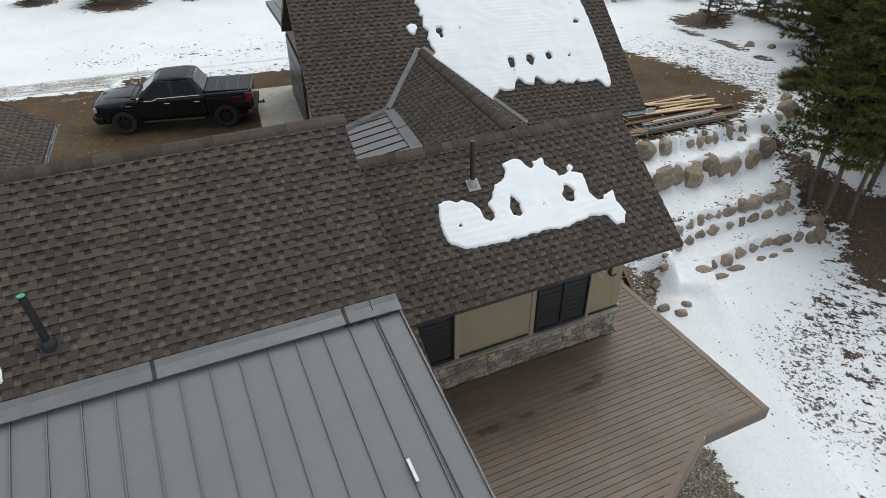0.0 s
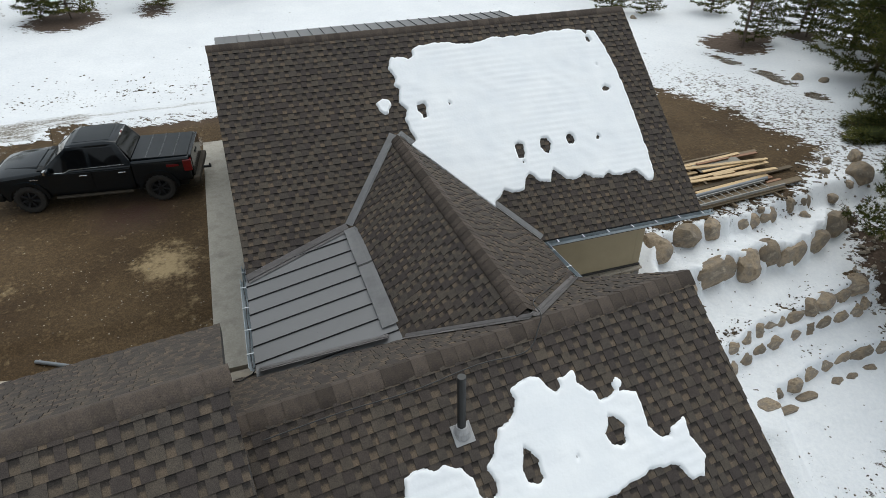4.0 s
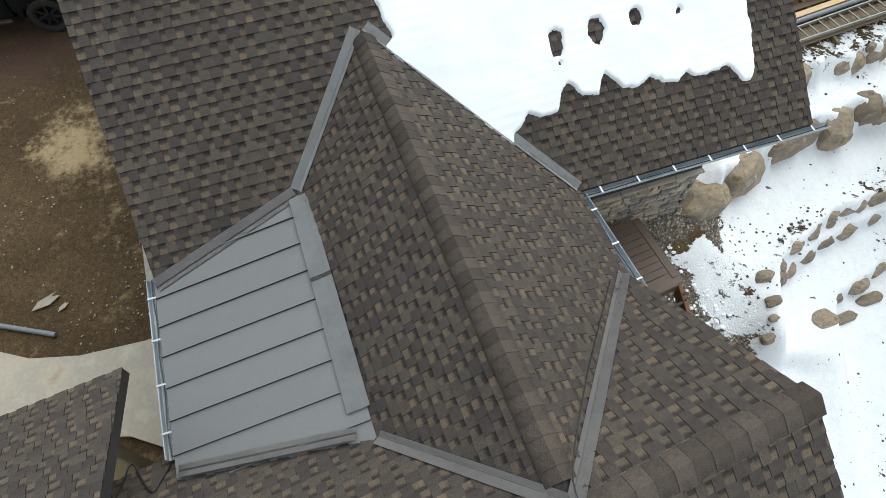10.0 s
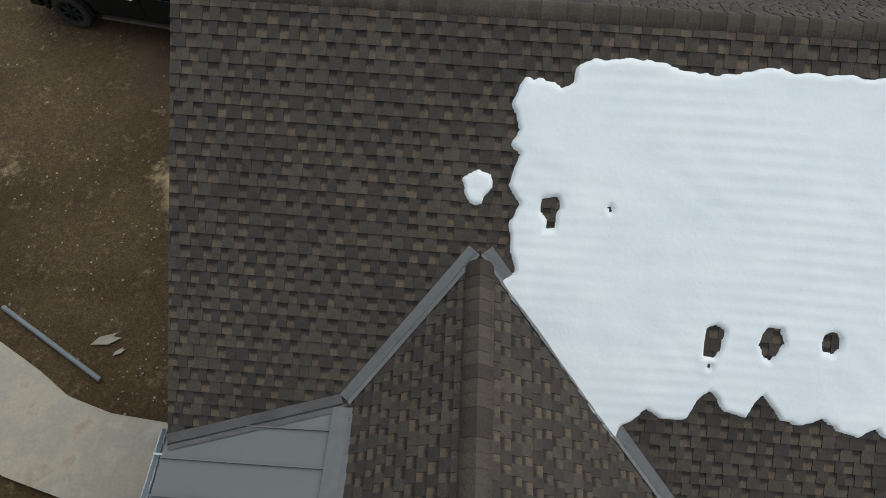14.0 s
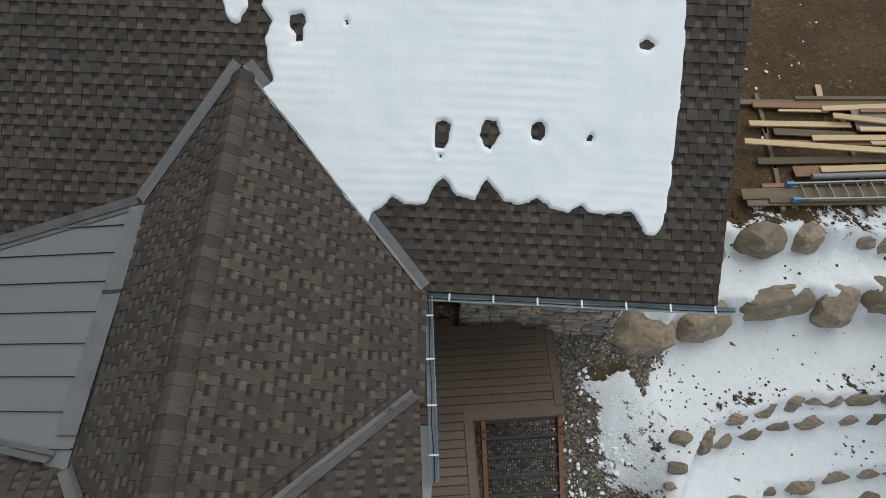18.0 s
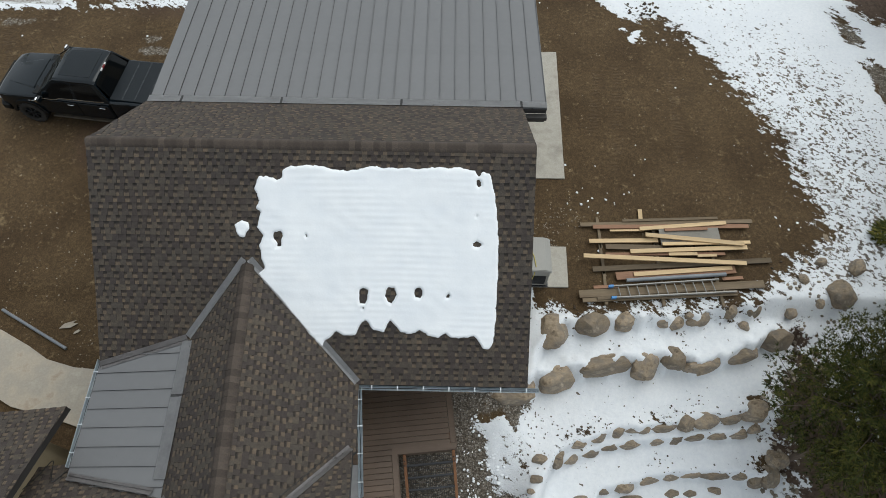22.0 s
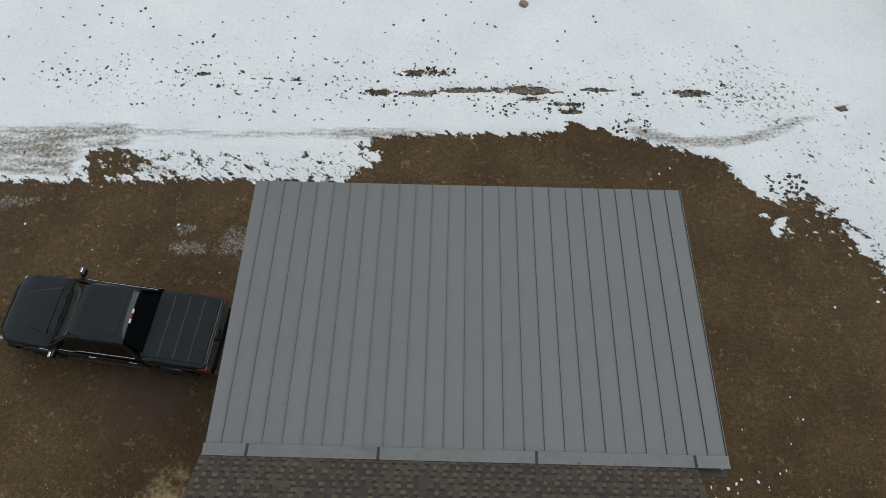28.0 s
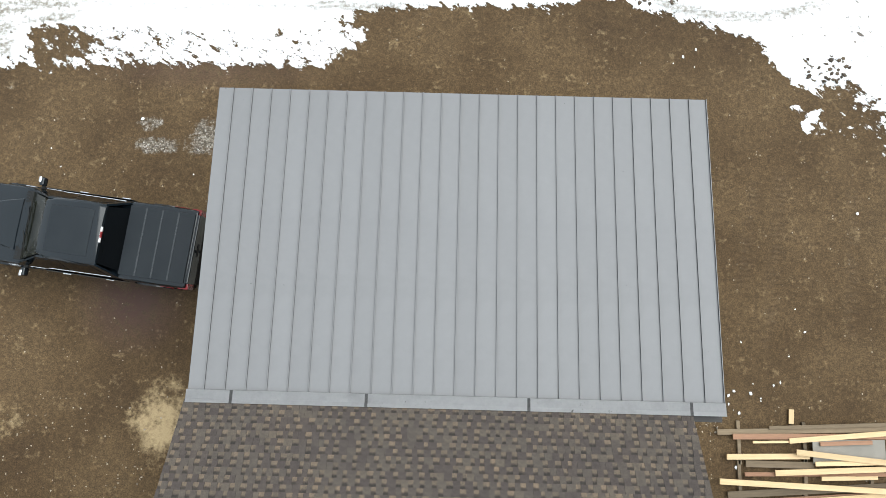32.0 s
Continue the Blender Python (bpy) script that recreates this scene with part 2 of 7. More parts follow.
M_BLACKPIPE = surface("black_abs_pipe", [(0.012, 0.013, 0.013), (0.02, 0.021, 0.021)], 3.0, (0.35, 0.5), 0.05)
M_GREEN = surface("green_cap", [(0.03, 0.28, 0.17), (0.05, 0.36, 0.23)], 4.0, (0.4, 0.6), 0)
M_WIRE = surface("black_cable", [(0.012, 0.012, 0.013), (0.025, 0.025, 0.026)], 6.0, (0.4, 0.6), 0)
M_GEN = surface("taupe_enclosure", [(0.27, 0.265, 0.245), (0.30, 0.295, 0.275)], 1.4, (0.4, 0.55), 0.08, 0.002, 30, 0.06)
M_HOSE = surface("yellow_hose", [(0.42, 0.36, 0.09), (0.5, 0.43, 0.12)], 4.0, (0.4, 0.6), 0)
M_BARK = surface("pine_bark", [(0.06, 0.043, 0.032), (0.12, 0.09, 0.07), (0.085, 0.065, 0.05)], 6.0, (0.85, 0.95), 0.9, 0.02, 24, 0.4, 0.0, "", 0.3, (1, 1, 0.25))


def deck_mat():
    """Brown grained composite, each board a little different, with damp rusty stains across the boards."""
    m, nt, bsdf, co = shell("brown_composite_board")
    pos = node(nt, "NewGeometry").outputs["Position"]
    grain = tex(nt, co, 26, 4, 0.6, (0.1, 1, 1))
    col = ramp(nt, tex(nt, pos, 0.7, 4), [(0.3, (0.104, 0.073, 0.054)), (0.5, (0.132, 0.094, 0.070)), (0.7, (0.118, 0.084, 0.062))])
    r = node(nt, "ObjectInfo").outputs["Random"]
    for f in (maths(nt, "MULTIPLY_ADD", r, 0.2, 0.9), maths(nt, "MULTIPLY_ADD", grain, 0.5, 0.75)):
        c = node(nt, "CombineColor")
        for i in range(3):
            nt.links.new(f, c.inputs[i])
        col = mixc(nt, 1.0, col, c.outputs[0], "MULTIPLY")
    damp = None
    for cx, cy, rx, ry in ((6.18, 8.55, 0.62, 0.2), (6.55, 8.72, 0.3, 0.16), (3.7, 8.1, 0.5, 0.16), (4.6, 8.2, 0.3, 0.1)):
        mp = node(nt, "Mapping", vector_type="TEXTURE")
        mp.inputs["Location"].default_value = (cx, cy, -0.3)
        mp.inputs["Rotation"].default_value = (0, 0, 0.14)
        mp.inputs["Scale"].default_value = (rx, ry, 0.5)
        nt.links.new(pos, mp.inputs[0])
        ln = node(nt, "VectorMath", operation="LENGTH")
        nt.links.new(mp.outputs[0], ln.inputs[0])
        d = maths(nt, "SUBTRACT", 1.1, ln.outputs["Value"], None, True)
        damp = d if damp is None else maths(nt, "MAXIMUM", damp, d)
    blot = step(nt, maths(nt, "ADD", maths(nt, "MULTIPLY", damp, 0.9), maths(nt, "MULTIPLY_ADD", tex(nt, pos, 7, 5, 0.65), 1.4, -0.7)), 0.25, 0.75)
    blot = maths(nt, "MULTIPLY", blot, step(nt, damp, 0.0, 0.3))
    col = mixc(nt, maths(nt, "MULTIPLY", blot, 0.8), col, (0.040, 0.018, 0.009))
    nt.links.new(col, bsdf.inputs["Base Color"])
    nt.links.new(maths(nt, "MULTIPLY_ADD", tex(nt, pos, 1.1, 4), 0.35, 0.3), bsdf.inputs["Roughness"])
    bsdf.inputs["Specular IOR Level"].default_value = 0.4
    bump(nt, bsdf, grain, 0.25, 0.002)
    return m


M_DECK = deck_mat()


def snow_mat():
    m, nt, bsdf, co = shell("roof_snow")
    a, b = tex(nt, co, 1.6, 4), tex(nt, co, 24, 4)
    nt.links.new(ramp(nt, a, [(0.3, (0.79, 0.815, 0.845)), (0.7, (0.86, 0.875, 0.89))]), bsdf.inputs["Base Color"])
    bsdf.inputs["Roughness"].default_value = 0.75
    bsdf.inputs["Specular IOR Level"].default_value = 0.25
    bump(nt, bsdf, maths(nt, "ADD", maths(nt, "MULTIPLY", a, 1.5), maths(nt, "MULTIPLY", b, 0.25)), 0.3, 0.03)
    return m


M_SNOW = snow_mat()


def ground_mat():
    """Bare earth, gravel, slush, needle litter and snow, laid out by the ground's own coverage fields and broken up by noise."""
    m, nt, bsdf, co = shell("yard_ground")

    def field(name):
        return node(nt, "Attribute", attribute_name=name).outputs["Fac"]
    n1, n2, n3, n4 = tex(nt, co, 0.35, 5), tex(nt, co, 2.2, 6, 0.62), tex(nt, co, 9, 6, 0.68), tex(nt, co, 30, 4, 0.7)
    earth = ramp(nt, n1, [(0.25, (0.045, 0.027, 0.0125)), (0.45, (0.066, 0.0415, 0.019)), (0.6, (0.086, 0.056, 0.027)), (0.8, (0.060, 0.038, 0.018))])
    earth = mixc(nt, 1.0, earth, ramp(nt, n3, [(0.25, (0.6, 0.6, 0.6)), (0.7, (1.3, 1.3, 1.3))]), "MULTIPLY")
    earth = mixc(nt, 1.0, earth, ramp(nt, n4, [(0.32, (0.5, 0.5, 0.5)), (0.68, (1.5, 1.5, 1.5))]), "MULTIPLY")
    vor = node(nt, "TexVoronoi")
    vor.inputs["Scale"].default_value = 10.0
    nt.links.new(co, vor.inputs["Vector"])
    vcol = node(nt, "SeparateColor")
    nt.links.new(vor.outputs["Color"], vcol.inputs[0])
    chip = maths(nt, "MULTIPLY", maths(nt, "GREATER_THAN", vcol.outputs[0], 0.82), maths(nt, "LESS_THAN", maths(nt, "ADD", vor.outputs["Distance"], maths(nt, "MULTIPLY", vcol.outputs[1], 0.14)), 0.24))
    chip = maths(nt, "MULTIPLY", chip, step(nt, maths(nt, "ADD", n2, maths(nt, "MULTIPLY", field("debris"), 0.5)), 0.46, 0.64))
    earth = mixc(nt, chip, earth, mixc(nt, vcol.outputs[2], (0.16, 0.125, 0.08), (0.36, 0.32, 0.26)))
    # tan patches of sawdust and pale gravel
    earth = mixc(nt, step(nt, maths(nt, "ADD", field("sawdust"), maths(nt, "ADD", maths(nt, "MULTIPLY_ADD", n3, 1.6, -0.8), maths(nt, "MULTIPLY_ADD", n2, 2.2, -1.1))), 0.15, 1.25), earth, mixc(nt, n4, (0.24, 0.17, 0.09), (0.46, 0.36, 0.21)))
    # tread marks
    wave = node(nt, "TexWave", bands_direction="Y")
    wave.inputs["Scale"].default_value, wave.inputs["Distortion"].default_value = 2.0, 7.0
    nt.links.new(co, wave.inputs["Vector"])
    rut = maths(nt, "MULTIPLY", field("rut"), step(nt, n2, 0.3, 0.6))
    tread = maths(nt, "MULTIPLY", rut, wave.outputs["Fac"])
    earth = mixc(nt, maths(nt, "MULTIPLY", rut, 0.2), earth, mixc(nt, wave.outputs["Fac"], (0.04, 0.026, 0.014), (0.12, 0.084, 0.05)))
    wet = field("wet")
    earth = mixc(nt, maths(nt, "MULTIPLY", wet, step(nt, maths(nt, "MULTIPLY_ADD", n3, 0.6, maths(nt, "MULTIPLY", n2, 0.4)), 0.40, 0.54)), earth, (0.046, 0.021, 0.014))
    # gravel
    vg = node(nt, "TexVoronoi")
    vg.inputs["Scale"].default_value = 24.0
    nt.links.new(co, vg.inputs["Vector"])
    vgs = node(nt, "SeparateColor")
    nt.links.new(vg.outputs["Color"], vgs.inputs[0])
    grav = ramp(nt, vgs.outputs[0], [(0.0, (0.085, 0.068, 0.05)), (0.5, (0.18, 0.152, 0.12)), (0.85, (0.27, 0.24, 0.20)), (1.0, (0.42, 0.39, 0.35))])
    grav = mixc(nt, 1.0, grav, ramp(nt, vg.outputs["Distance"], [(0.2, (1.1, 1.1, 1.1)), (0.75, (0.45, 0.45, 0.45))]), "MULTIPLY")
    gfac = step(nt, maths(nt, "ADD", maths(nt, "MULTIPLY", field("gravel"), 0.8), maths(nt, "ADD", maths(nt, "MULTIPLY_ADD", n3, 0.7, -0.35), maths(nt, "MULTIPLY_ADD", n2, 0.9, -0.45))), 0.42, 0.58)
    bare = mixc(nt, gfac, earth, grav)
    # needle litter under the trees
    lit = ramp(nt, n3, [(0.3, (0.045, 0.030, 0.021)), (0.5, (0.085, 0.058, 0.042)), (0.75, (0.13, 0.095, 0.07))])
    bare = mixc(nt, step(nt, maths(nt, "ADD", field("litter"), maths(nt, "MULTIPLY_ADD", n2, 0.6, -0.3)), 0.4, 0.6), bare, lit)
    # snow
    snow = ramp(nt, n1, [(0.3, (0.74, 0.76, 0.785)), (0.7, (0.82, 0.835, 0.85))])
    snow = mixc(nt, 1.0, snow, ramp(nt, n3, [(0.3, (0.90, 0.91, 0.93)), (0.65, (1.0, 1.0, 1.0))]), "MULTIPLY")
    streak = tex(nt, co, 2.4, 4, 0.6, (0.3, 1.6, 1.0))
    churned = ramp(nt, maths(nt, "MULTIPLY_ADD", n3, 0.5, maths(nt, "MULTIPLY", streak, 0.5)), [(0.38, (0.13, 0.105, 0.075)), (0.47, (0.30, 0.285, 0.26)), (0.53, (0.50, 0.50, 0.50)), (0.6, (0.70, 0.71, 0.73))])
    snow = mixc(nt, step(nt, maths(nt, "ADD", field("slush"), maths(nt, "MULTIPLY_ADD", streak, 2.0, -1.0)), 0.3, 0.75), snow, churned)
    turned = node(nt, "Mapping")
    turned.inputs["Rotation"].default_value = (0, 0, 0.6)
    nt.links.new(co, turned.inputs[0])
    na = tex(nt, turned.outputs[0], 4.0, 6, 0.7, (0.45, 1.0, 1.0))
    cover = maths(nt, "ADD", field("snow"), maths(nt, "ADD", maths(nt, "MULTIPLY_ADD", n2, 0.6, -0.3), maths(nt, "ADD", maths(nt, "MULTIPLY_ADD", na, 1.2, -0.6), maths(nt, "MULTIPLY_ADD", n3, 0.5, -0.25))))
    vs = node(nt, "TexVoronoi")
    vs.inputs["Scale"].default_value = 3.8
    wobble = node(nt, "Mix", data_type="VECTOR")
    wobble.inputs[0].default_value = 0.12
    nt.links.new(co, wobble.inputs[4])
    nz = node(nt, "TexNoise")
    nz.inputs["Scale"].default_value = 6.0
    nt.links.new(co, nz.inputs["Vector"])
    nt.links.new(nz.outputs["Color"], wobble.inputs[5])
    lean = node(nt, "Mapping")
    lean.inputs["Scale"].default_value = (0.62, 1.5, 1.0)
    lean2 = node(nt, "Mapping")
    lean2.inputs["Rotation"].default_value = (0, 0, 0.6)
    nt.links.new(wobble.outputs[1], lean2.inputs[0])
    nt.links.new(lean2.outputs[0], lean.inputs[0])
    nt.links.new(lean.outputs[0], vs.inputs["Vector"])
    vss = node(nt, "SeparateColor")
    nt.links.new(vs.outputs["Color"], vss.inputs[0])
    hole = maths(nt, "LESS_THAN", maths(nt, "ADD", vs.outputs["Distance"], maths(nt, "MULTIPLY", vss.outputs[1], 0.16)), 0.24)
    hole = maths(nt, "MULTIPLY", hole, maths(nt, "LESS_THAN", vss.outputs[0], maths(nt, "MULTIPLY", field("specks"), maths(nt, "MULTIPLY", n1, 0.35))))
    nb = tex(nt, turned.outputs[0], 9.0, 5, 0.68, (0.75, 1.0, 1.0))
    thaw = step(nt, maths(nt, "MULTIPLY_ADD", field("specks"), maths(nt, "MULTIPLY_ADD", n2, 0.55, -0.06), maths(nt, "SUBTRACT", nb, 0.74)), -0.012, 0.012)
    hole = maths(nt, "MAXIMUM", hole, thaw)
    white = maths(nt, "MULTIPLY", step(nt, cover, 0.47, 0.53), maths(nt, "SUBTRACT", 1.0, maths(nt, "MULTIPLY", hole, 0.9)))
    nt.links.new(mixc(nt, white, bare, snow), bsdf.inputs["Base Color"])
    nt.links.new(maths(nt, "MULTIPLY_ADD", wet, -0.35, 0.9), bsdf.inputs["Roughness"])
    bsdf.inputs["Specular IOR Level"].default_value = 0.3
    high = maths(nt, "ADD", maths(nt, "MULTIPLY", n2, 1.2), maths(nt, "MULTIPLY", white, 1.2))
    high = maths(nt, "ADD", high, maths(nt, "ADD", maths(nt, "MULTIPLY", n3, 0.9), maths(nt, "MULTIPLY", n4, 0.25)))
    high = maths(nt, "ADD", high, maths(nt, "MULTIPLY", maths(nt, "MULTIPLY", gfac, vg.outputs["Distance"]), -0.8))
    high = maths(nt, "ADD", high, maths(nt, "MULTIPLY", tread, 1.2))
    bump(nt, bsdf, high, 0.6, 0.03)
    return m


M_GROUND = ground_mat()


def leaf_mat():
    m, nt, bsdf, co = shell("pine_needles")
    r = node(nt, "NewGeometry").outputs["Random Per Island"]
    n = tex(nt, co, 0.8, 3)
    col = ramp(nt, maths(nt, "MULTIPLY_ADD", n, 0.6, maths(nt, "MULTIPLY", r, 0.5)), [(0.2, (0.016, 0.022, 0.008)), (0.45, (0.042, 0.053, 0.014)), (0.65, (0.088, 0.092, 0.022)), (0.85, (0.16, 0.142, 0.034))])
    nt.links.new(col, bsdf.inputs["Base Color"])
    bsdf.inputs["Roughness"].default_value = 0.7
    bsdf.inputs["Specular IOR Level"].default_value = 0.12
    return m


M_NEEDLE = leaf_mat()
M_BRUSH = surface("brown_brush", [(0.05, 0.035, 0.02), (0.10, 0.075, 0.04)], 2.0, (0.8, 0.95), 0, 0, 20, 0.3, 0.0, "island", 0.5)


# ---------------------------------------------------------------- building helpers
def thing(name, label, category, group="", at=(0, 0, 0), kind=""):
    ob = new(name)
    ob.location = at
    ob.empty_display_size = 0.2
    return tagged(ob, label, category, group, kind)


def attach(ob, parent, label=""):
    if parent is not None:
        ob.parent = parent
        if parent.parent is None and parent.data is None:
            ob.matrix_parent_inverse = Matrix.Translation(-parent.location)
    if label:
        ob["label"] = label
    return ob


def mesh_of(name, verts, faces, material, smooth=False):
    me = bpy.data.meshes.new(name)
    me.from_pydata([tuple(v) for v in verts], [], faces)
    me.materials.append(material)
    if smooth:
        me.shade_smooth()
    me.update()
    return me


def part(name, bm, material, parent, label="", smooth=False):
    """Links a bmesh as one mesh object under a thing or a part."""
    me = bpy.data.meshes.new(name)
    bmesh.ops.recalc_face_normals(bm, faces=bm.faces)
    bm.to_mesh(me)
    bm.free()
    me.materials.append(material)
    if smooth:
        me.shade_smooth()
    if smooth == "auto":
        me.set_sharp_from_angle(angle=radians(32))
    return attach(new(name, me), parent, label)


def shared(name, me, parent, m=None, label=""):
    ob = attach(new(name, me), parent, label)
    if m is not None:
        ob.matrix_basis = m
    return ob


def add_box(bm, lo, hi, m=None):
    vs = [bm.verts.new((x, y, z)) for z in (lo[2], hi[2]) for x, y in ((lo[0], lo[1]), (hi[0], lo[1]), (hi[0], hi[1]), (lo[0], hi[1]))]
    for f in ((3, 2, 1, 0), (4, 5, 6, 7), (0, 1, 5, 4), (1, 2, 6, 5), (2, 3, 7, 6), (3, 0, 4, 7)):
        bm.faces.new([vs[i] for i in f])
    if m is not None:
        bmesh.ops.transform(bm, matrix=m, verts=vs)
    return vs


def box(lo, hi, soft=0.0, m=None, seg=1):
    bm = bmesh.new()
    add_box(bm, lo, hi)
    if soft:
        bmesh.ops.bevel(bm, geom=bm.edges[:], offset=soft, segments=seg, affect="EDGES", profile=0.5)
    if m is not None:
        bm.transform(m)
    return bm


def tube(points, radius, sides=8, closed=True):
    """A round bar that follows the points."""
    bm = bmesh.new()
    pts = [Vector(p) for p in points]
    rings = []
    for i, p in enumerate(pts):
        d = (pts[min(i + 1, len(pts) - 1)] - pts[max(i - 1, 0)]).normalized()
        side = d.cross(Vector((0, 0, 1)) if abs(d.z) < 0.95 else Vector((1, 0, 0))).normalized()
        up = side.cross(d)
        r = radius[i] if isinstance(radius, (list, tuple)) else radius
        rings.append([bm.verts.new(p + (side * math.cos(k * math.tau / sides) + up * math.sin(k * math.tau / sides)) * r) for k in range(sides)])
    for a, b in zip(rings, rings[1:]):
        for k in range(sides):
            bm.faces.new((a[k], a[(k + 1) % sides], b[(k + 1) % sides], b[k]))
    if closed:
        bm.faces.new(rings[0][::-1])
        bm.faces.new(rings[-1])
    return bm


def prism(poly, z0, z1):
    """A flat plan shape given thickness."""
    bm = bmesh.new()
    lo = [bm.verts.new((x, y, z0)) for x, y in poly]
    hi = [bm.verts.new((x, y, z1)) for x, y in poly]
    bm.faces.new(lo[::-1])
    bm.faces.new(hi)
    for i in range(len(poly)):
        j = (i + 1) % len(poly)
        bm.faces.new((lo[i], lo[j], hi[j], hi[i]))
    return bm


def loft(rings, cap=True):
    bm = bmesh.new()
    rows = [[bm.verts.new(p) for p in r] for r in rings]
    n = len(rows[0])
    for a, b in zip(rows, rows[1:]):
        for k in range(n):
            bm.faces.new((a[k], a[(k + 1) % n], b[(k + 1) % n], b[k]))
    if cap:
        bm.faces.new(rows[0][::-1])
        bm.faces.new(rows[-1])
    return bm


# the main house stands turned a little against the garage
TURNED = radians(6.5)
HU, HV, HO = Vector((math.cos(TURNED), math.sin(TURNED), 0)), Vector((-math.sin(TURNED), math.cos(TURNED), 0)), Vector((8.12, 11.84, 0))
HM = Matrix.Translation(HO) @ Matrix.Rotation(TURNED, 4, "Z")


def hpt(u, v, z):
    return HO + HU * u + HV * v + Vector((0, 0, z))


# ---------------------------------------------------------------- the ground
# rows of boulders that hold the terraces: x, y of the foot, width, how much is clear of snow
ROW_A = [(12.96, 17.85, 0.94, 0.73), (14.15, 18.25, 1.02, 0.57), (15.13, 18.43, 0.61, 0.36), (16.51, 18.52, 0.77, 0.2), (17.33, 18.63, 0.8, 0.2), (18.25, 18.84, 0.53, 0.3), (19.04, 18.93, 0.42, 0.2), (19.65, 19.31, 0.36, 0.2), (20.19, 19.61, 0.54, 0.25), (20.9, 20.4, 0.5, 0.3), (21.7, 21.2, 0.4, 0.3)]
ROW_B = [(11.83, 16.36, 1.37, 0.6), (13.16, 16.81, 1.07, 0.5), (14.6, 17.3, 1.66, 0.34), (15.81, 17.21, 0.79, 0.55), (16.64, 17.48, 0.73, 0.34), (17.5, 17.39, 1.04, 0.16), (18.74, 17.77, 1.02, 0.25), (19.81, 18.14, 0.96, 0.5)]
ROW_C = [(13.12, 14.98, 0.5, 0.2), (13.72, 15.33, 0.63, 0.14), (14.34, 15.51, 0.53, 0.16), (14.97, 15.68, 0.52, 0.28), (15.58, 15.79, 0.68, 0.15), (16.31, 15.85, 0.78, 0.2), (17.03, 15.86, 0.38, 0.33), (17.66, 15.97, 0.64, 0.4), (18.35, 16.11, 0.64, 0.24), (19.09, 16.19, 0.75, 0.38)]
ROW_D = [(13.14, 14.77, 0.3, 0.2), (13.58, 14.96, 0.42, 0.17), (14.13, 15.16, 0.57, 0.16), (14.75, 15.35, 0.54, 0.13), (15.39, 15.43, 0.57, 0.17), (16.1, 15.54, 0.69, 0.15), (16.76, 15.6, 0.57, 0.17), (17.44, 15.71, 0.68, 0.15), (18.08, 15.74, 0.55, 0.17), (18.7, 15.8, 0.62, 0.15), (19.24, 15.95, 0.4, 0.28)]
ROW_E = [(14.5, 14.18, 0.56, 0.15), (15.2, 14.24, 0.56, 0.22), (15.9, 14.49, 0.78, 0.19), (16.58, 14.62, 0.57, 0.19), (17.24, 14.7, 0.68, 0.14), (18.02, 14.67, 0.75, 0.19), (18.76, 14.68, 0.68, 0.18), (19.28, 14.46, 0.45, 0.3), (19.61, 14.46, 0.44, 0.4), (19.85, 14.95, 0.42, 0.4)]
ROW_F = [(13.89, 13.68, 0.59, 0.3), (14.66, 13.72, 0.87, 0.15), (15.51, 13.93, 0.78, 0.17), (16.68, 14.14, 0.45, 0.14), (17.24, 14.17, 0.38, 0.1), (18.0, 14.27, 0.4, 0.1)]
ROW_G = [(10.58, 13.36, 0.39, 0.3), (10.97, 13.26, 0.38, 0.3), (11.28, 13.36, 0.26, 0.3), (11.54, 13.42, 0.29, 0.3), (11.83, 13.51, 0.35, 0.3), (12.15, 13.66, 0.34, 0.3), (12.36, 13.99, 0.26, 0.3), (12.5, 14.28, 0.36, 0.3), (12.62, 14.8, 0.45, 0.2), (12.1, 12.4, 0.42, 0.3), (12.5, 12.7, 0.35, 0.2), (11.7, 12.75, 0.4, 0.3)]
STEPS = [(ROW_A, 0.42), (ROW_B, 0.72), (ROW_C, 0.40), (ROW_D, 0.36), (ROW_E, 0.42)]


def ease(x, lo, hi):
    t = np.clip((x - lo) / (hi - lo), 0, 1)
    return t * t * (3 - 2 * t)


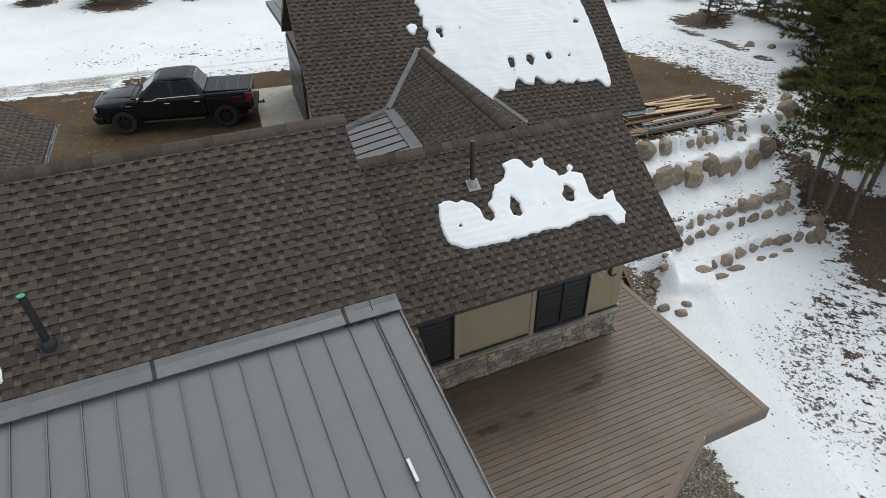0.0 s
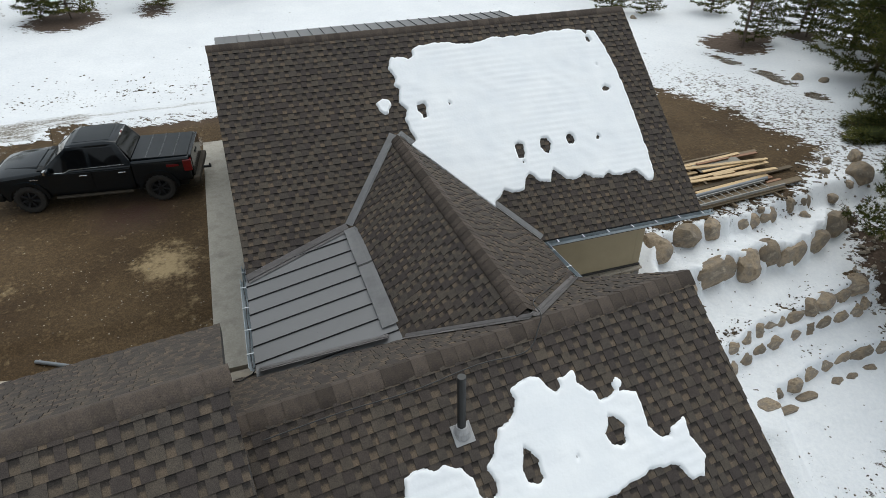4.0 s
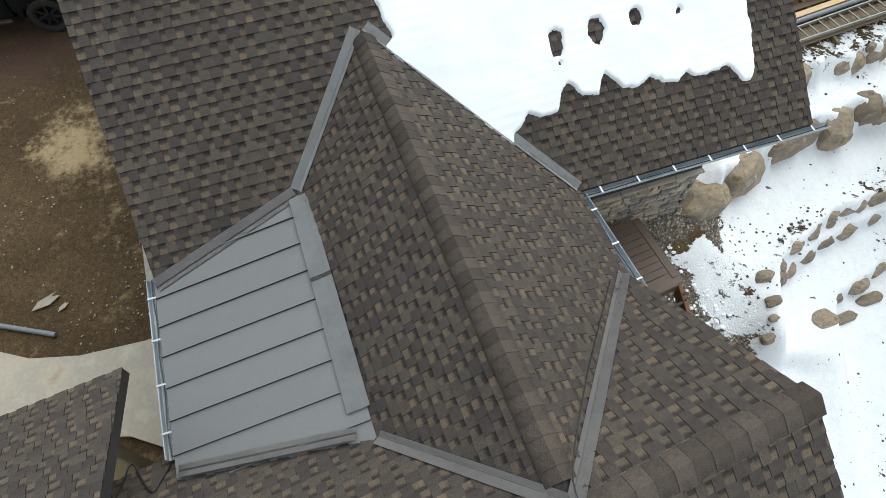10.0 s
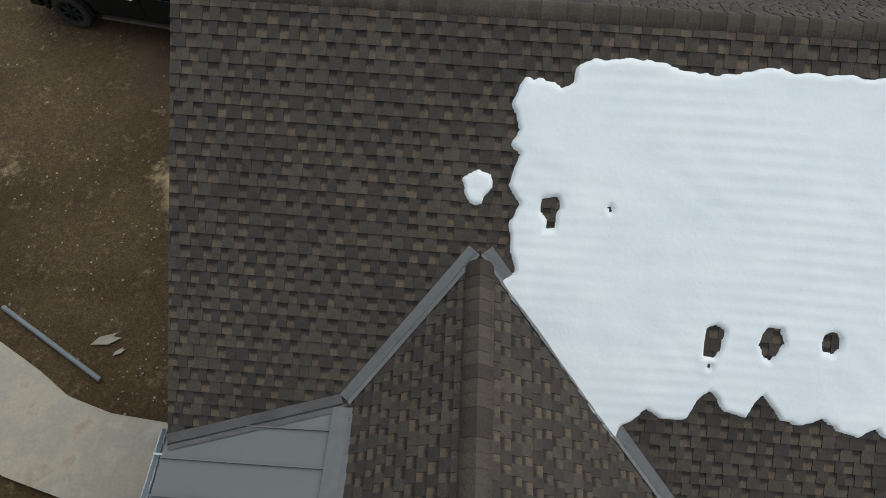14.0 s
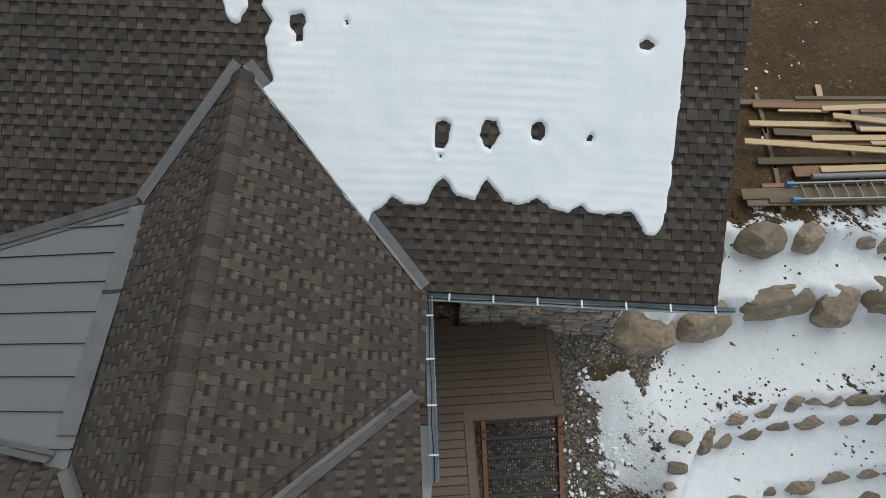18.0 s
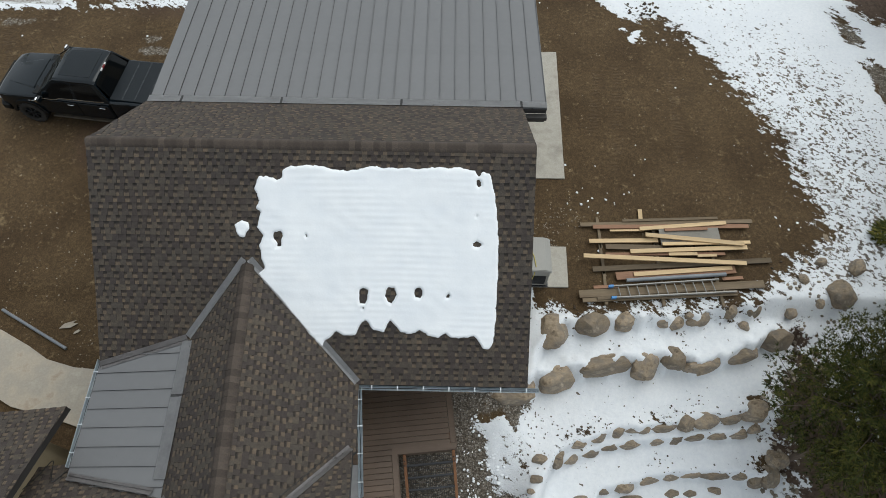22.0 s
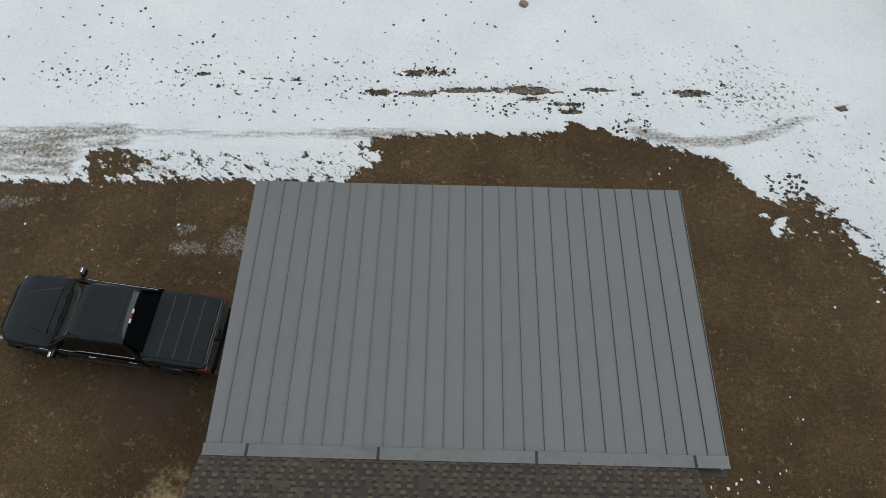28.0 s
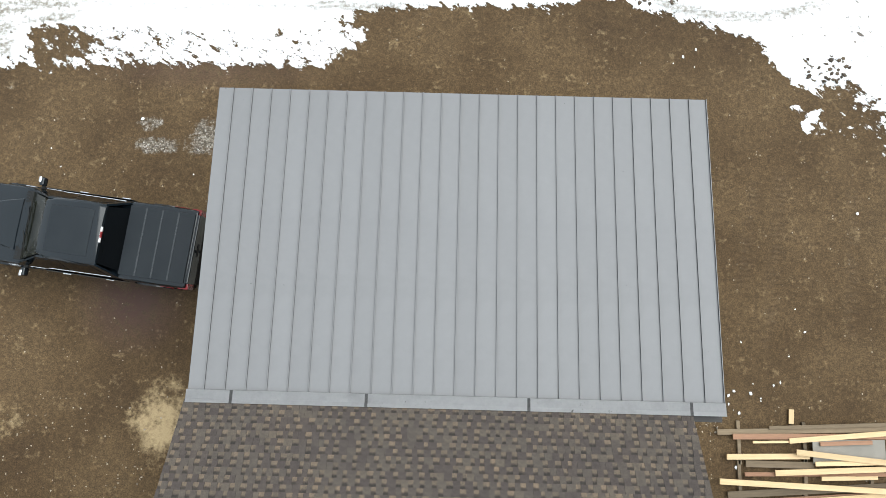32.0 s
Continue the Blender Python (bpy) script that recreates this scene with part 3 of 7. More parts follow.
def terrain(x, y):
    """The height of the ground, as arrays or single numbers."""
    x, y = np.asarray(x, float), np.asarray(y, float)
    z = -0.10 - 0.12 * np.clip(19.2 - y, 0, 3)
    for row, drop in STEPS:
        xs = [r[0] for r in row]
        ys = [r[1] + min((0.12 if row is ROW_A or row is ROW_B else 0.05) + 0.75 * r[3], 0.6) for r in row]
        low = 1.0 if row is ROW_A or row is ROW_B else 0.3
        line = np.interp(x, [xs[0] - 1.6] + xs, [ys[0] - 2.4] + ys)
        line = line + low * (0.07 * np.sin(7.3 * x + drop * 40) + 0.045 * np.sin(15.1 * x + 1.0))
        ends = ease(x, xs[0] - 0.8, xs[0]) * ease(-x, -xs[-1] - 0.5, -xs[-1])
        z = z + low * (0.08 + 0.09 * drop) * (1 + 0.45 * np.sin(4.7 * x + 9 * drop)) * ends * np.exp(-((y - line + 0.02) / 0.24) ** 2)
        soft = 0.18 + 0.12 * low + 1.7 * ease(xs[0] - x, 0.0, 1.0)
        z = z - drop * ease(line - y, 0.0, soft) - 0.04 * np.clip(line - y, 0, 1.2)
    z = z - 0.2 * np.clip(13.4 - y, 0, 12)
    natural = -0.2 - 0.33 * np.clip(20.5 - y, 0, 9) - 0.2 * np.clip(11.5 - y, 0, 10)
    z = z + (natural - z) * ease(x, 19.4, 21.5)
    gravel = -0.75 - 0.62 * np.clip(16.6 - y, 0, 3.3) - 0.2 * np.clip(13.3 - y, 0, 14)
    foot = ease(-y, -13.8, -12.8)
    z = z + (gravel - z) * ease(-x + 1.4 * foot, -12.6, -11.5)
    west = -0.12 + 0 * x
    z = z + (west - z) * ease(-x, -7.0, -4.0) * ease(y, 10.6, 12.4)
    z = np.where(y > 16.7, np.where(x < 11.0, -0.1 + 0.1 * ease(y, 19, 21), z), z)
    flat = ease(y, 18.9, 19.5)
    z = z * (1 - flat) + flat * -0.02 * ease(x, 20, 30)
    return z + 0.025 * ease(y, 44, 80) * (y - 44)


def inside(poly, x, y):
    """Signed distance to a plan shape, positive within."""
    d = np.full(x.shape, 1e9)
    ins = np.zeros(x.shape, bool)
    for (ax, ay), (bx, by) in zip(poly, poly[1:] + poly[:1]):
        t = np.clip(((x - ax) * (bx - ax) + (y - ay) * (by - ay)) / ((bx - ax) ** 2 + (by - ay) ** 2 + 1e-12), 0, 1)
        d = np.minimum(d, np.hypot(x - ax - t * (bx - ax), y - ay - t * (by - ay)))
        if ay != by:
            ins ^= ((ay > y) != (by > y)) & (x < (bx - ax) * (y - ay) / (by - ay) + ax)
    return np.where(ins, d, -d)


def blob(x, y, cx, cy, rx, ry):
    return np.clip(1.3 - np.hypot((x - cx) / rx, (y - cy) / ry), 0, 1)


def spread(lo, hi, stepsize, far, grow=1.35):
    mid = list(np.arange(lo, hi, stepsize)) + [hi]
    a, s = [], stepsize
    while not a or a[-1] > -far:
        s *= grow
        a.append((a[-1] if a else lo) - s)
    b, s = [], stepsize
    while not b or b[-1] < far:
        s *= grow
        b.append((b[-1] if b else hi) + s)
    return np.array(a[::-1] + mid + b)


def build_ground():
    xs, ys = spread(-11, 27, 0.15, 600), spread(5, 42, 0.15, 600)
    xs = np.concatenate([xs[xs < 10.6], np.arange(10.6, 21.5, 0.09), xs[xs > 21.55]])
    ys = np.concatenate([ys[ys < 13.0], np.arange(13.0, 20.0, 0.07), ys[ys > 20.03]])
    gx, gy = np.meshgrid(xs, ys)
    gz = terrain(gx, gy)
    near = ease(-np.hypot(gx - 8, gy - 22), -60, -30)
    rough = np.sin(gx * 3.1 + np.sin(gy * 2.3)) * np.sin(gy * 2.7 + 1.3 * np.sin(gx * 1.7))
    gz = gz + near * 0.012 * rough
    lumpy = np.sin(gx * 8.3 + 2.0 * np.sin(gy * 3.9)) * np.sin(gy * 9.1 + 1.7 * np.sin(gx * 5.3))
    gz = gz + 0.009 * lumpy * ease(gx, 11.5, 12.5) * ease(-gx, -20.5, -19.5) * ease(-gy, -19, -18.6) * ease(gy, 12.5, 13.2)
    bare = inside([(-40, 10), (-40, 31.2), (-7, 31.2), (-4.4, 31.3), (0.8, 31.42), (3.2, 31.45), (3.85, 31.85), (4.4, 32.25), (3.9, 32.45), (2.6, 32.5), (3.6, 32.8), (4.95, 33.2), (7.2, 33.3), (9.5, 33.35), (10.28, 33.42), (10.43, 33.85), (10.95, 33.72), (11.8, 33.62), (12.0, 33.33), (12.9, 33.22), (13.7, 33.02), (14.6, 32.7), (15.4, 32.52), (15.7, 32.05), (16.3, 31.4), (17.0, 31.23), (18.0, 31.35), (18.5, 30.9), (19.2, 29.7), (19.8, 28.8), (20.6, 27.3), (21.4, 25.3), (21.8, 22.9), (22.2, 21.5), (20.4, 20.2), (19.0, 19.15), (14, 18.75), (12.4, 18.8), (11.9, 19.6), (11, 19.6), (11, 10)], gx, gy)
    edge = (0.8 + 0.5 * ease(gx, 13.5, 17.5)) * (1 - 0.6 * ease(gy, 30.3, 31.2))
    snow = 0.5 - 0.42 * np.clip((bare - 0.12) / edge, -1.6, 1.6)
    snow = snow + 0.3 * blob(gx, gy, 17.2, 29.9, 0.9, 0.5) + 0.25 * blob(gx, gy, 19.4, 24.6, 0.9, 0.8)
    for cx, cy, rx, ry in ((13.65, 32.25, 0.5, 0.15), (7.9, 32.49, 0.75, 0.08), (10.03, 32.3, 0.16, 0.08), (11.3, 33.45, 0.22, 0.07), (16.4, 30.45, 0.22, 0.14), (16.65, 29.9, 0.16, 0.2), (16.9, 30.3, 0.16, 0.12), (9.0, 32.6, 0.2, 0.05)):
        snow = snow + 0.5 * blob(gx, gy, cx, cy, rx, ry)
    strip = ease(gx, -5.6, -4.6) * ease(-gx, -4.6, -4.0) * ease(-gy, -32.55, -32.3) * ease(gy, 30.9, 31.2)
    strip = np.maximum(strip, blob(gx, gy, 17.2, 31.8, 1.3, 0.5))
    snow = snow + strip * (np.minimum(snow, 0.56 + 0.05 * ease(gx, -3, 0)) - snow) - 0.2 * blob(gx, gy, -4.3, 31.8, 1.2, 0.6)
    far = ease(np.hypot(gx - 8, gy - 22), 22, 40)
    gravel = np.zeros(gx.shape)
    yard = inside([(7, 5), (7, 16.8), (11.2, 16.8), (11.14, 16.17), (10.99, 15.94), (11.12, 15.61), (11.27, 15.13), (11.51, 14.74), (11.75, 14.5), (12.2, 14.3), (12.3, 13.9), (11.9, 13.2), (11.2, 11.8), (10.4, 9.6), (10.4, 5)], gx, gy)
    gravel = np.maximum(gravel, np.clip(0.5 + yard * 1.6, 0, 1))
    snow = np.minimum(snow, 0.62 - 0.9 * np.clip(yard / 0.9, -1, 1) + 0.34 * blob(gx, gy, 11.2, 14.0, 1.0, 0.9))
    melted = np.clip(0.45 + 2.2 * inside([(10.9, 16.9), (10.95, 16.0), (11.25, 15.95), (11.57, 16.02), (11.72, 15.75), (11.9, 15.5), (12.12, 15.6), (12.2, 15.95), (12.5, 16.25), (12.7, 16.7)], gx, gy), 0, 1)
    gravel, snow = np.maximum(gravel, melted), snow - 0.75 * melted
    dirty = np.minimum(1, 1.6 * blob(gx, gy, 11.85, 14.95, 0.55, 0.95))
    gravel, snow = np.maximum(gravel, 0.8 * dirty), snow + dirty * (np.minimum(snow, 0.6) - snow)
    litter = np.zeros(gx.shape)
    woods = inside([(20.1, 19.2), (20.1, 18.3), (19.55, 17.2), (19.5, 16.4), (19.6, 15.3), (20.0, 14.4), (19.4, 13.6), (18.7, 12.3), (19.8, 10.9), (25, 9.2), (26, 13), (22.3, 16.0), (21.0, 18.6)], gx, gy)
    litter = np.maximum(litter, np.clip(0.5 + woods, 0, 1))
    snow = np.minimum(snow, 0.62 - 0.55 * np.clip(woods / 1.5, -1, 1))
    for cx, cy, r in ((27.0, 32.5, 1.9), (28.6, 33.4, 1.4), (31.6, 32.6, 1.3), (26.6, 20.6, 2.4), (25.6, 22.4, 1.2), (-6.3, 48.2, 2.6), (-11.3, 49.8, 1.6), (-1.5, 49.0, 1.6), (27, 44, 2.4), (35, 28, 3.0), (31, 22, 3.4)):
        b = blob(gx, gy, cx, cy, r, r)
        litter, snow = np.maximum(litter, b), np.minimum(snow, 0.9 - 0.9 * b)
    path = np.abs(gx - np.interp(gy, [22.5, 24.6, 25.6, 28.3, 30, 31.6, 34], [25.9, 25.7, 25.6, 25.5, 25.1, 24.7, 23.6]))
    lane = (0.62 + 0.3 * np.sin(2.3 * gy + 1.1 * np.sin(1.7 * gy))) * np.clip(1.15 - path / 0.75, 0, 1) * ease(gy, 22, 23.5) * ease(-gy, -33.5, -31.5)
    for cx, cy, rx, ry in ((4.35, 34.7, 0.55, 0.17), (5.6, 34.68, 0.75, 0.18), (7.1, 34.88, 1.6, 0.17), (9.1, 34.92, 1.5, 0.22), (9.4, 34.6, 0.8, 0.11), (10.5, 34.4, 0.6, 0.12), (10.65, 34.1, 0.5, 0.14), (11.6, 35.02, 0.9, 0.12), (14.7, 34.95, 0.95, 0.19), (12.9, 34.82, 0.3, 0.1), (19.6, 34.5, 0.3, 0.18), (5.5, 35.55, 0.6, 0.16), (6.4, 35.63, 0.45, 0.07), (-1.7, 35.27, 0.4, 0.08), (0.3, 35.21, 0.9, 0.08), (1.4, 35.1, 0.7, 0.08)):
        lane = np.maximum(lane, blob(gx, gy, cx, cy, rx, ry))
    for cx, cy, rx, ry, k in ((-1.1, 29.0, 1.1, 0.4, 0.8), (0.3, 29.2, 0.8, 0.75, 0.85), (-1.3, 29.6, 0.6, 0.3, 0.75), (-6.5, 30.4, 1.8, 0.4, 0.66), (-3.6, 29.6, 1.5, 0.5, 0.4), (1.2, 30.2, 0.8, 0.6, 0.4)):
        gravel = np.maximum(gravel, k * blob(gx, gy, cx, cy, rx, ry))
    gravel, snow = np.maximum(gravel, lane), np.minimum(snow, 1.0 - 0.85 * lane)
    # ruts in the snow along the drive and a loop east of the shed
    slush = (0.35 * ease(-gx, 0, 3) + 0.65 * ease(-gx, 3.0, 4.2)) * ease(gy, 32.2, 32.5) * ease(-gy, -34.0 - 0.08 * gx, -33.2 - 0.08 * gx)
    slush = np.maximum(slush, ease(-gx, 4.6, 5.6) * ease(gy, 31.1, 31.5) * ease(-gy, -32.6, -32.3))
    slush = np.maximum(slush, 0.5 * blob(gx, gy, -3.0, 31.7, 1.8, 0.5))
    first = np.abs(gy - np.interp(gx, [-8, -3.8, -0.3, 3.2, 5, 6.4], [32.9, 33.0, 32.92, 33.08, 33.09, 32.98]))
    slush = np.maximum(slush, (0.52 + 0.34 * ease(gx, 2.6, 3.4)) * np.clip(1.2 - first / 0.3, 0, 1) * ease(-gx, -7, -6))
    arc = np.abs(gy - np.interp(gx, [12.0, 13.0, 14.25, 15.5, 16.9, 18.2, 19.6], [33.65, 33.32, 33.08, 33.05, 33.38, 34.0, 34.5]))
    slush = np.maximum(slush, 0.85 * np.clip(1.2 - arc / 0.3, 0, 1) * ease(gx, 11.8, 13) * ease(-gx, -19.8, -17))
    trod = np.clip(1.3 - np.minimum(first + 9.0 * (gx > 6.3), arc + 9.0 * (np.abs(gx - 16) > 3.6)) / 0.25, 0, 1)
    rim = np.abs(gx - np.interp(gy, [21, 22.4, 24.5, 26.3, 27.0, 28.2, 29.5], [22.9, 22.5, 21.95, 21.05, 20.4, 19.3, 18.4]))
    slush = np.maximum(slush, 0.5 * np.clip(1.2 - rim / 0.45, 0, 1) * ease(gy, 20.5, 22) * ease(-gy, -30, -28.5))
    snow = snow - 0.22 * ease(slush, 0.5, 0.75) * ease(-gx, 2.5, 6.5)
    under_u, under_v = (gx - HO.x) * HU.x + (gy - HO.y) * HU.y, (gx - HO.x) * HV.x + (gy - HO.y) * HV.y
    sheltered = (under_u < 0.75) & (under_v > -5.1) & (under_v < 3)
    snow = np.where(sheltered, 0.0, snow)
    # the lower slope has thawed in patches
    thaw = inside([(13.5, 13.4), (19.2, 13.6), (30, 8), (30, -20), (6, -20), (11.5, 9), (12.0, 11.5)], gx, gy)
    snow = np.where(thaw > 0, np.maximum(np.minimum(0.57, snow), snow - 0.22 * ease(thaw, 0.3, 2.6) - 0.22 * ease(gx, 14.5, 18.5)), snow)
    # melted rims just above each row of boulders
    for row, drop in STEPS[2:]:
        line = np.interp(gx, [r[0] for r in row], [r[1] + min(0.05 + 0.75 * r[3], 0.6) for r in row])
        on = (gx > row[0][0] - 0.3) & (gx < row[-1][0] + 0.3)
        snow = np.where(on, snow - 0.32 * np.clip(1.1 - np.abs(gy - line - 0.3) / 0.3, 0, 1) * (0.55 + 0.45 * np.sin(2.3 * gx + 3 * drop)), snow)
    snow = np.where((gx > 11) & (gx < 12.4) & (gy > 18.2) & (gy < 19.6), np.maximum(snow, 0.55), snow)
    sawdust = 0.62 * blob(gx, gy, -0.5, 21.6, 0.75, 0.7) + 0.45 * blob(gx, gy, -0.2, 21.8, 1.1, 1.2) + 0.25 * blob(gx, gy, -0.2, 20.9, 0.6, 0.8) + 0.12 * blob(gx, gy, 0.3, 19.6, 0.3, 1.2) + 0.0
    sawdust = sawdust + 0.4 * blob(gx, gy, -4.4, 21.4, 0.7, 0.6) + 0.12 * blob(gx, gy, 0.3, 18.8, 0.4, 1.2)
    wet = 1.0 * blob(gx, gy, -1.4, 24.8, 1.3, 1.25) + 0.5 * blob(gx, gy, 0.0, 31.2, 3.0, 0.6)
    debris = np.maximum(0.9 * blob(gx, gy, 0.0, 17.6, 1.2, 0.7), np.maximum(0.7 * blob(gx, gy, -3, 20.2, 2.5, 2.0), 0.7 * blob(gx, gy, 12.6, 21.8, 0.7, 1.4)))
    rut = np.zeros(gx.shape)
    for xa, ya, xb, yb in ((15.95, 28.6, 15.45, 24.0), (17.9, 28.2, 17.66, 24.4), (15.2, 28.3, 14.8, 25.5), (-9.0, 21.5, -8.2, 27.0), (-10.6, 22.0, -9.8, 27.4), (-7.85, 29.9, -7.0, 27.6), (-6.8, 29.9, -6.2, 28.2)):
        t = np.clip(((gx - xa) * (xb - xa) + (gy - ya) * (yb - ya)) / ((xb - xa) ** 2 + (yb - ya) ** 2), 0, 1)
        rut = np.maximum(rut, np.clip(1.3 - np.hypot(gx - xa - t * (xb - xa), gy - ya - t * (yb - ya)) / 0.2, 0, 1))
    rut = np.maximum(rut, trod)
    gz = gz - 0.02 * rut
    specks = 0.1 + 0.8 * ease(-np.abs(np.hypot(gx - 11, gy - 24) - 12.0), -4.2, -0.5) * ease(gy, 18.8, 20.2) * ease(gx, 12, 17) * (0.5 + 0.5 * ease(-gy, -31, -27.5)) + 0.25 * far
    specks = specks + 0.7 * ease(thaw, 0.2, 2.6) * (0.75 + 0.35 * np.sin(1.3 * gx + 2 * np.sin(0.9 * gy)))
    field = ease(gy, 33.4, 34.2) * ease(-gy, -39, -36) * ease(gx, -9, -6) * ease(-gx, -20, -16)
    specks = specks + field * (0.26 + 0.16 * np.exp(-((gy - 34.8) / 0.9) ** 2) - 0.14 * ease(gx, 12.5, 14)) + 0.55 * blob(gx, gy, 12.6, 33.6, 0.8, 0.35) + 0.5 * ease(gx, -5, -4) * ease(-gx, -4.2, -3.5) * ease(-gy, -32.35, -32.1) * ease(gy, 31.1, 31.5)
    specks = specks + 0.4 * blob(gx, gy, 11.9, 15.2, 0.7, 0.9)
    litter = np.maximum(litter, 0.62 * ease(thaw, 0.0, 0.8) * (gravel < 0.3)) + 0.22 * ease(gy, 33.6, 35) * ease(-gx, -10, -2) + 0.15 * ease(gy, 34, 36)
    specks = specks + 0.13 * ease(gx, 11.5, 12.5) * ease(-gx, -20, -19) * ease(gy, 12.8, 13.5) * ease(-gy, -19, -18.4)
    gz = gz + near * 0.05 * (ease(snow, 0.45, 0.8) - 0.5)
    nx, ny = len(xs), len(ys)
    i = np.arange(nx - 1)[None, :] + nx * np.arange(ny - 1)[:, None]
    faces = np.stack([i, i + 1, i + 1 + nx, i + nx], -1).reshape(-1, 4)
    me = bpy.data.meshes.new("ground")
    me.from_pydata(np.stack([gx, gy, gz], -1).reshape(-1, 3).tolist(), [], faces.tolist())
    me.materials.append(M_GROUND)
    me.shade_smooth()
    for key, values in (("snow", snow), ("gravel", gravel), ("litter", litter), ("slush", slush), ("sawdust", sawdust), ("wet", wet), ("debris", debris), ("specks", specks), ("rut", rut)):
        me.attributes.new(key, "FLOAT", "POINT").data.foreach_set("value", values.astype(np.float32).ravel())
    return tagged(new("ground", me), "brown earth yard with gravel and patchy melting snow", "ground", kind="structure")


ground = build_ground()


# ---------------------------------------------------------------- roofs
EXPOSE = 0.143


class Plane:
    """A roof slope: its corners anticlockwise from above, the lower edge first."""

    def __init__(self, pts):
        self.pts = [Vector(p) for p in pts]
        self.o = self.pts[0]
        self.e = (self.pts[1] - self.o).normalized()
        self.n = self.e.cross(self.pts[-1] - self.o).normalized()
        if self.n.z < 0:
            self.n = -self.n
        self.s = self.n.cross(self.e)
        for p in self.pts:
            p.z = self.under(p.x, p.y)
        self.poly = [((p - self.o).dot(self.e), (p - self.o).dot(self.s)) for p in self.pts]

    def at(self, a, b, h=0.0):
        return self.o + self.e * a + self.s * b + self.n * h

    def span(self, value, axis):
        """The reach along one axis where the other has that value."""
        hits = []
        for p, q in zip(self.poly, self.poly[1:] + self.poly[:1]):
            p0, q0 = p[axis], q[axis]
            if p0 != q0 and min(p0, q0) - 1e-9 <= value <= max(p0, q0) + 1e-9:
                t = (value - p0) / (q0 - p0)
                hits.append(p[1 - axis] + t * (q[1 - axis] - p[1 - axis]))
        return (min(hits), max(hits)) if hits else (0, 0)

    def under(self, x, y):
        """The slope's height over a place in the plan."""
        return self.o.z - (self.n.x * (x - self.o.x) + self.n.y * (y - self.o.y)) / self.n.z


def roof_body(name, plane, parent, label, thick=0.2, material=None):
    bm = bmesh.new()
    top = [bm.verts.new(p) for p in plane.pts]
    low = [bm.verts.new(p - Vector((0, 0, thick))) for p in plane.pts]
    bm.faces.new(top)
    bm.faces.new(low[::-1])
    for i in range(len(top)):
        j = (i + 1) % len(top)
        bm.faces.new((top[i], low[i], low[j], top[j]))
    return part(name, bm, material or M_FASCIA, parent, label)


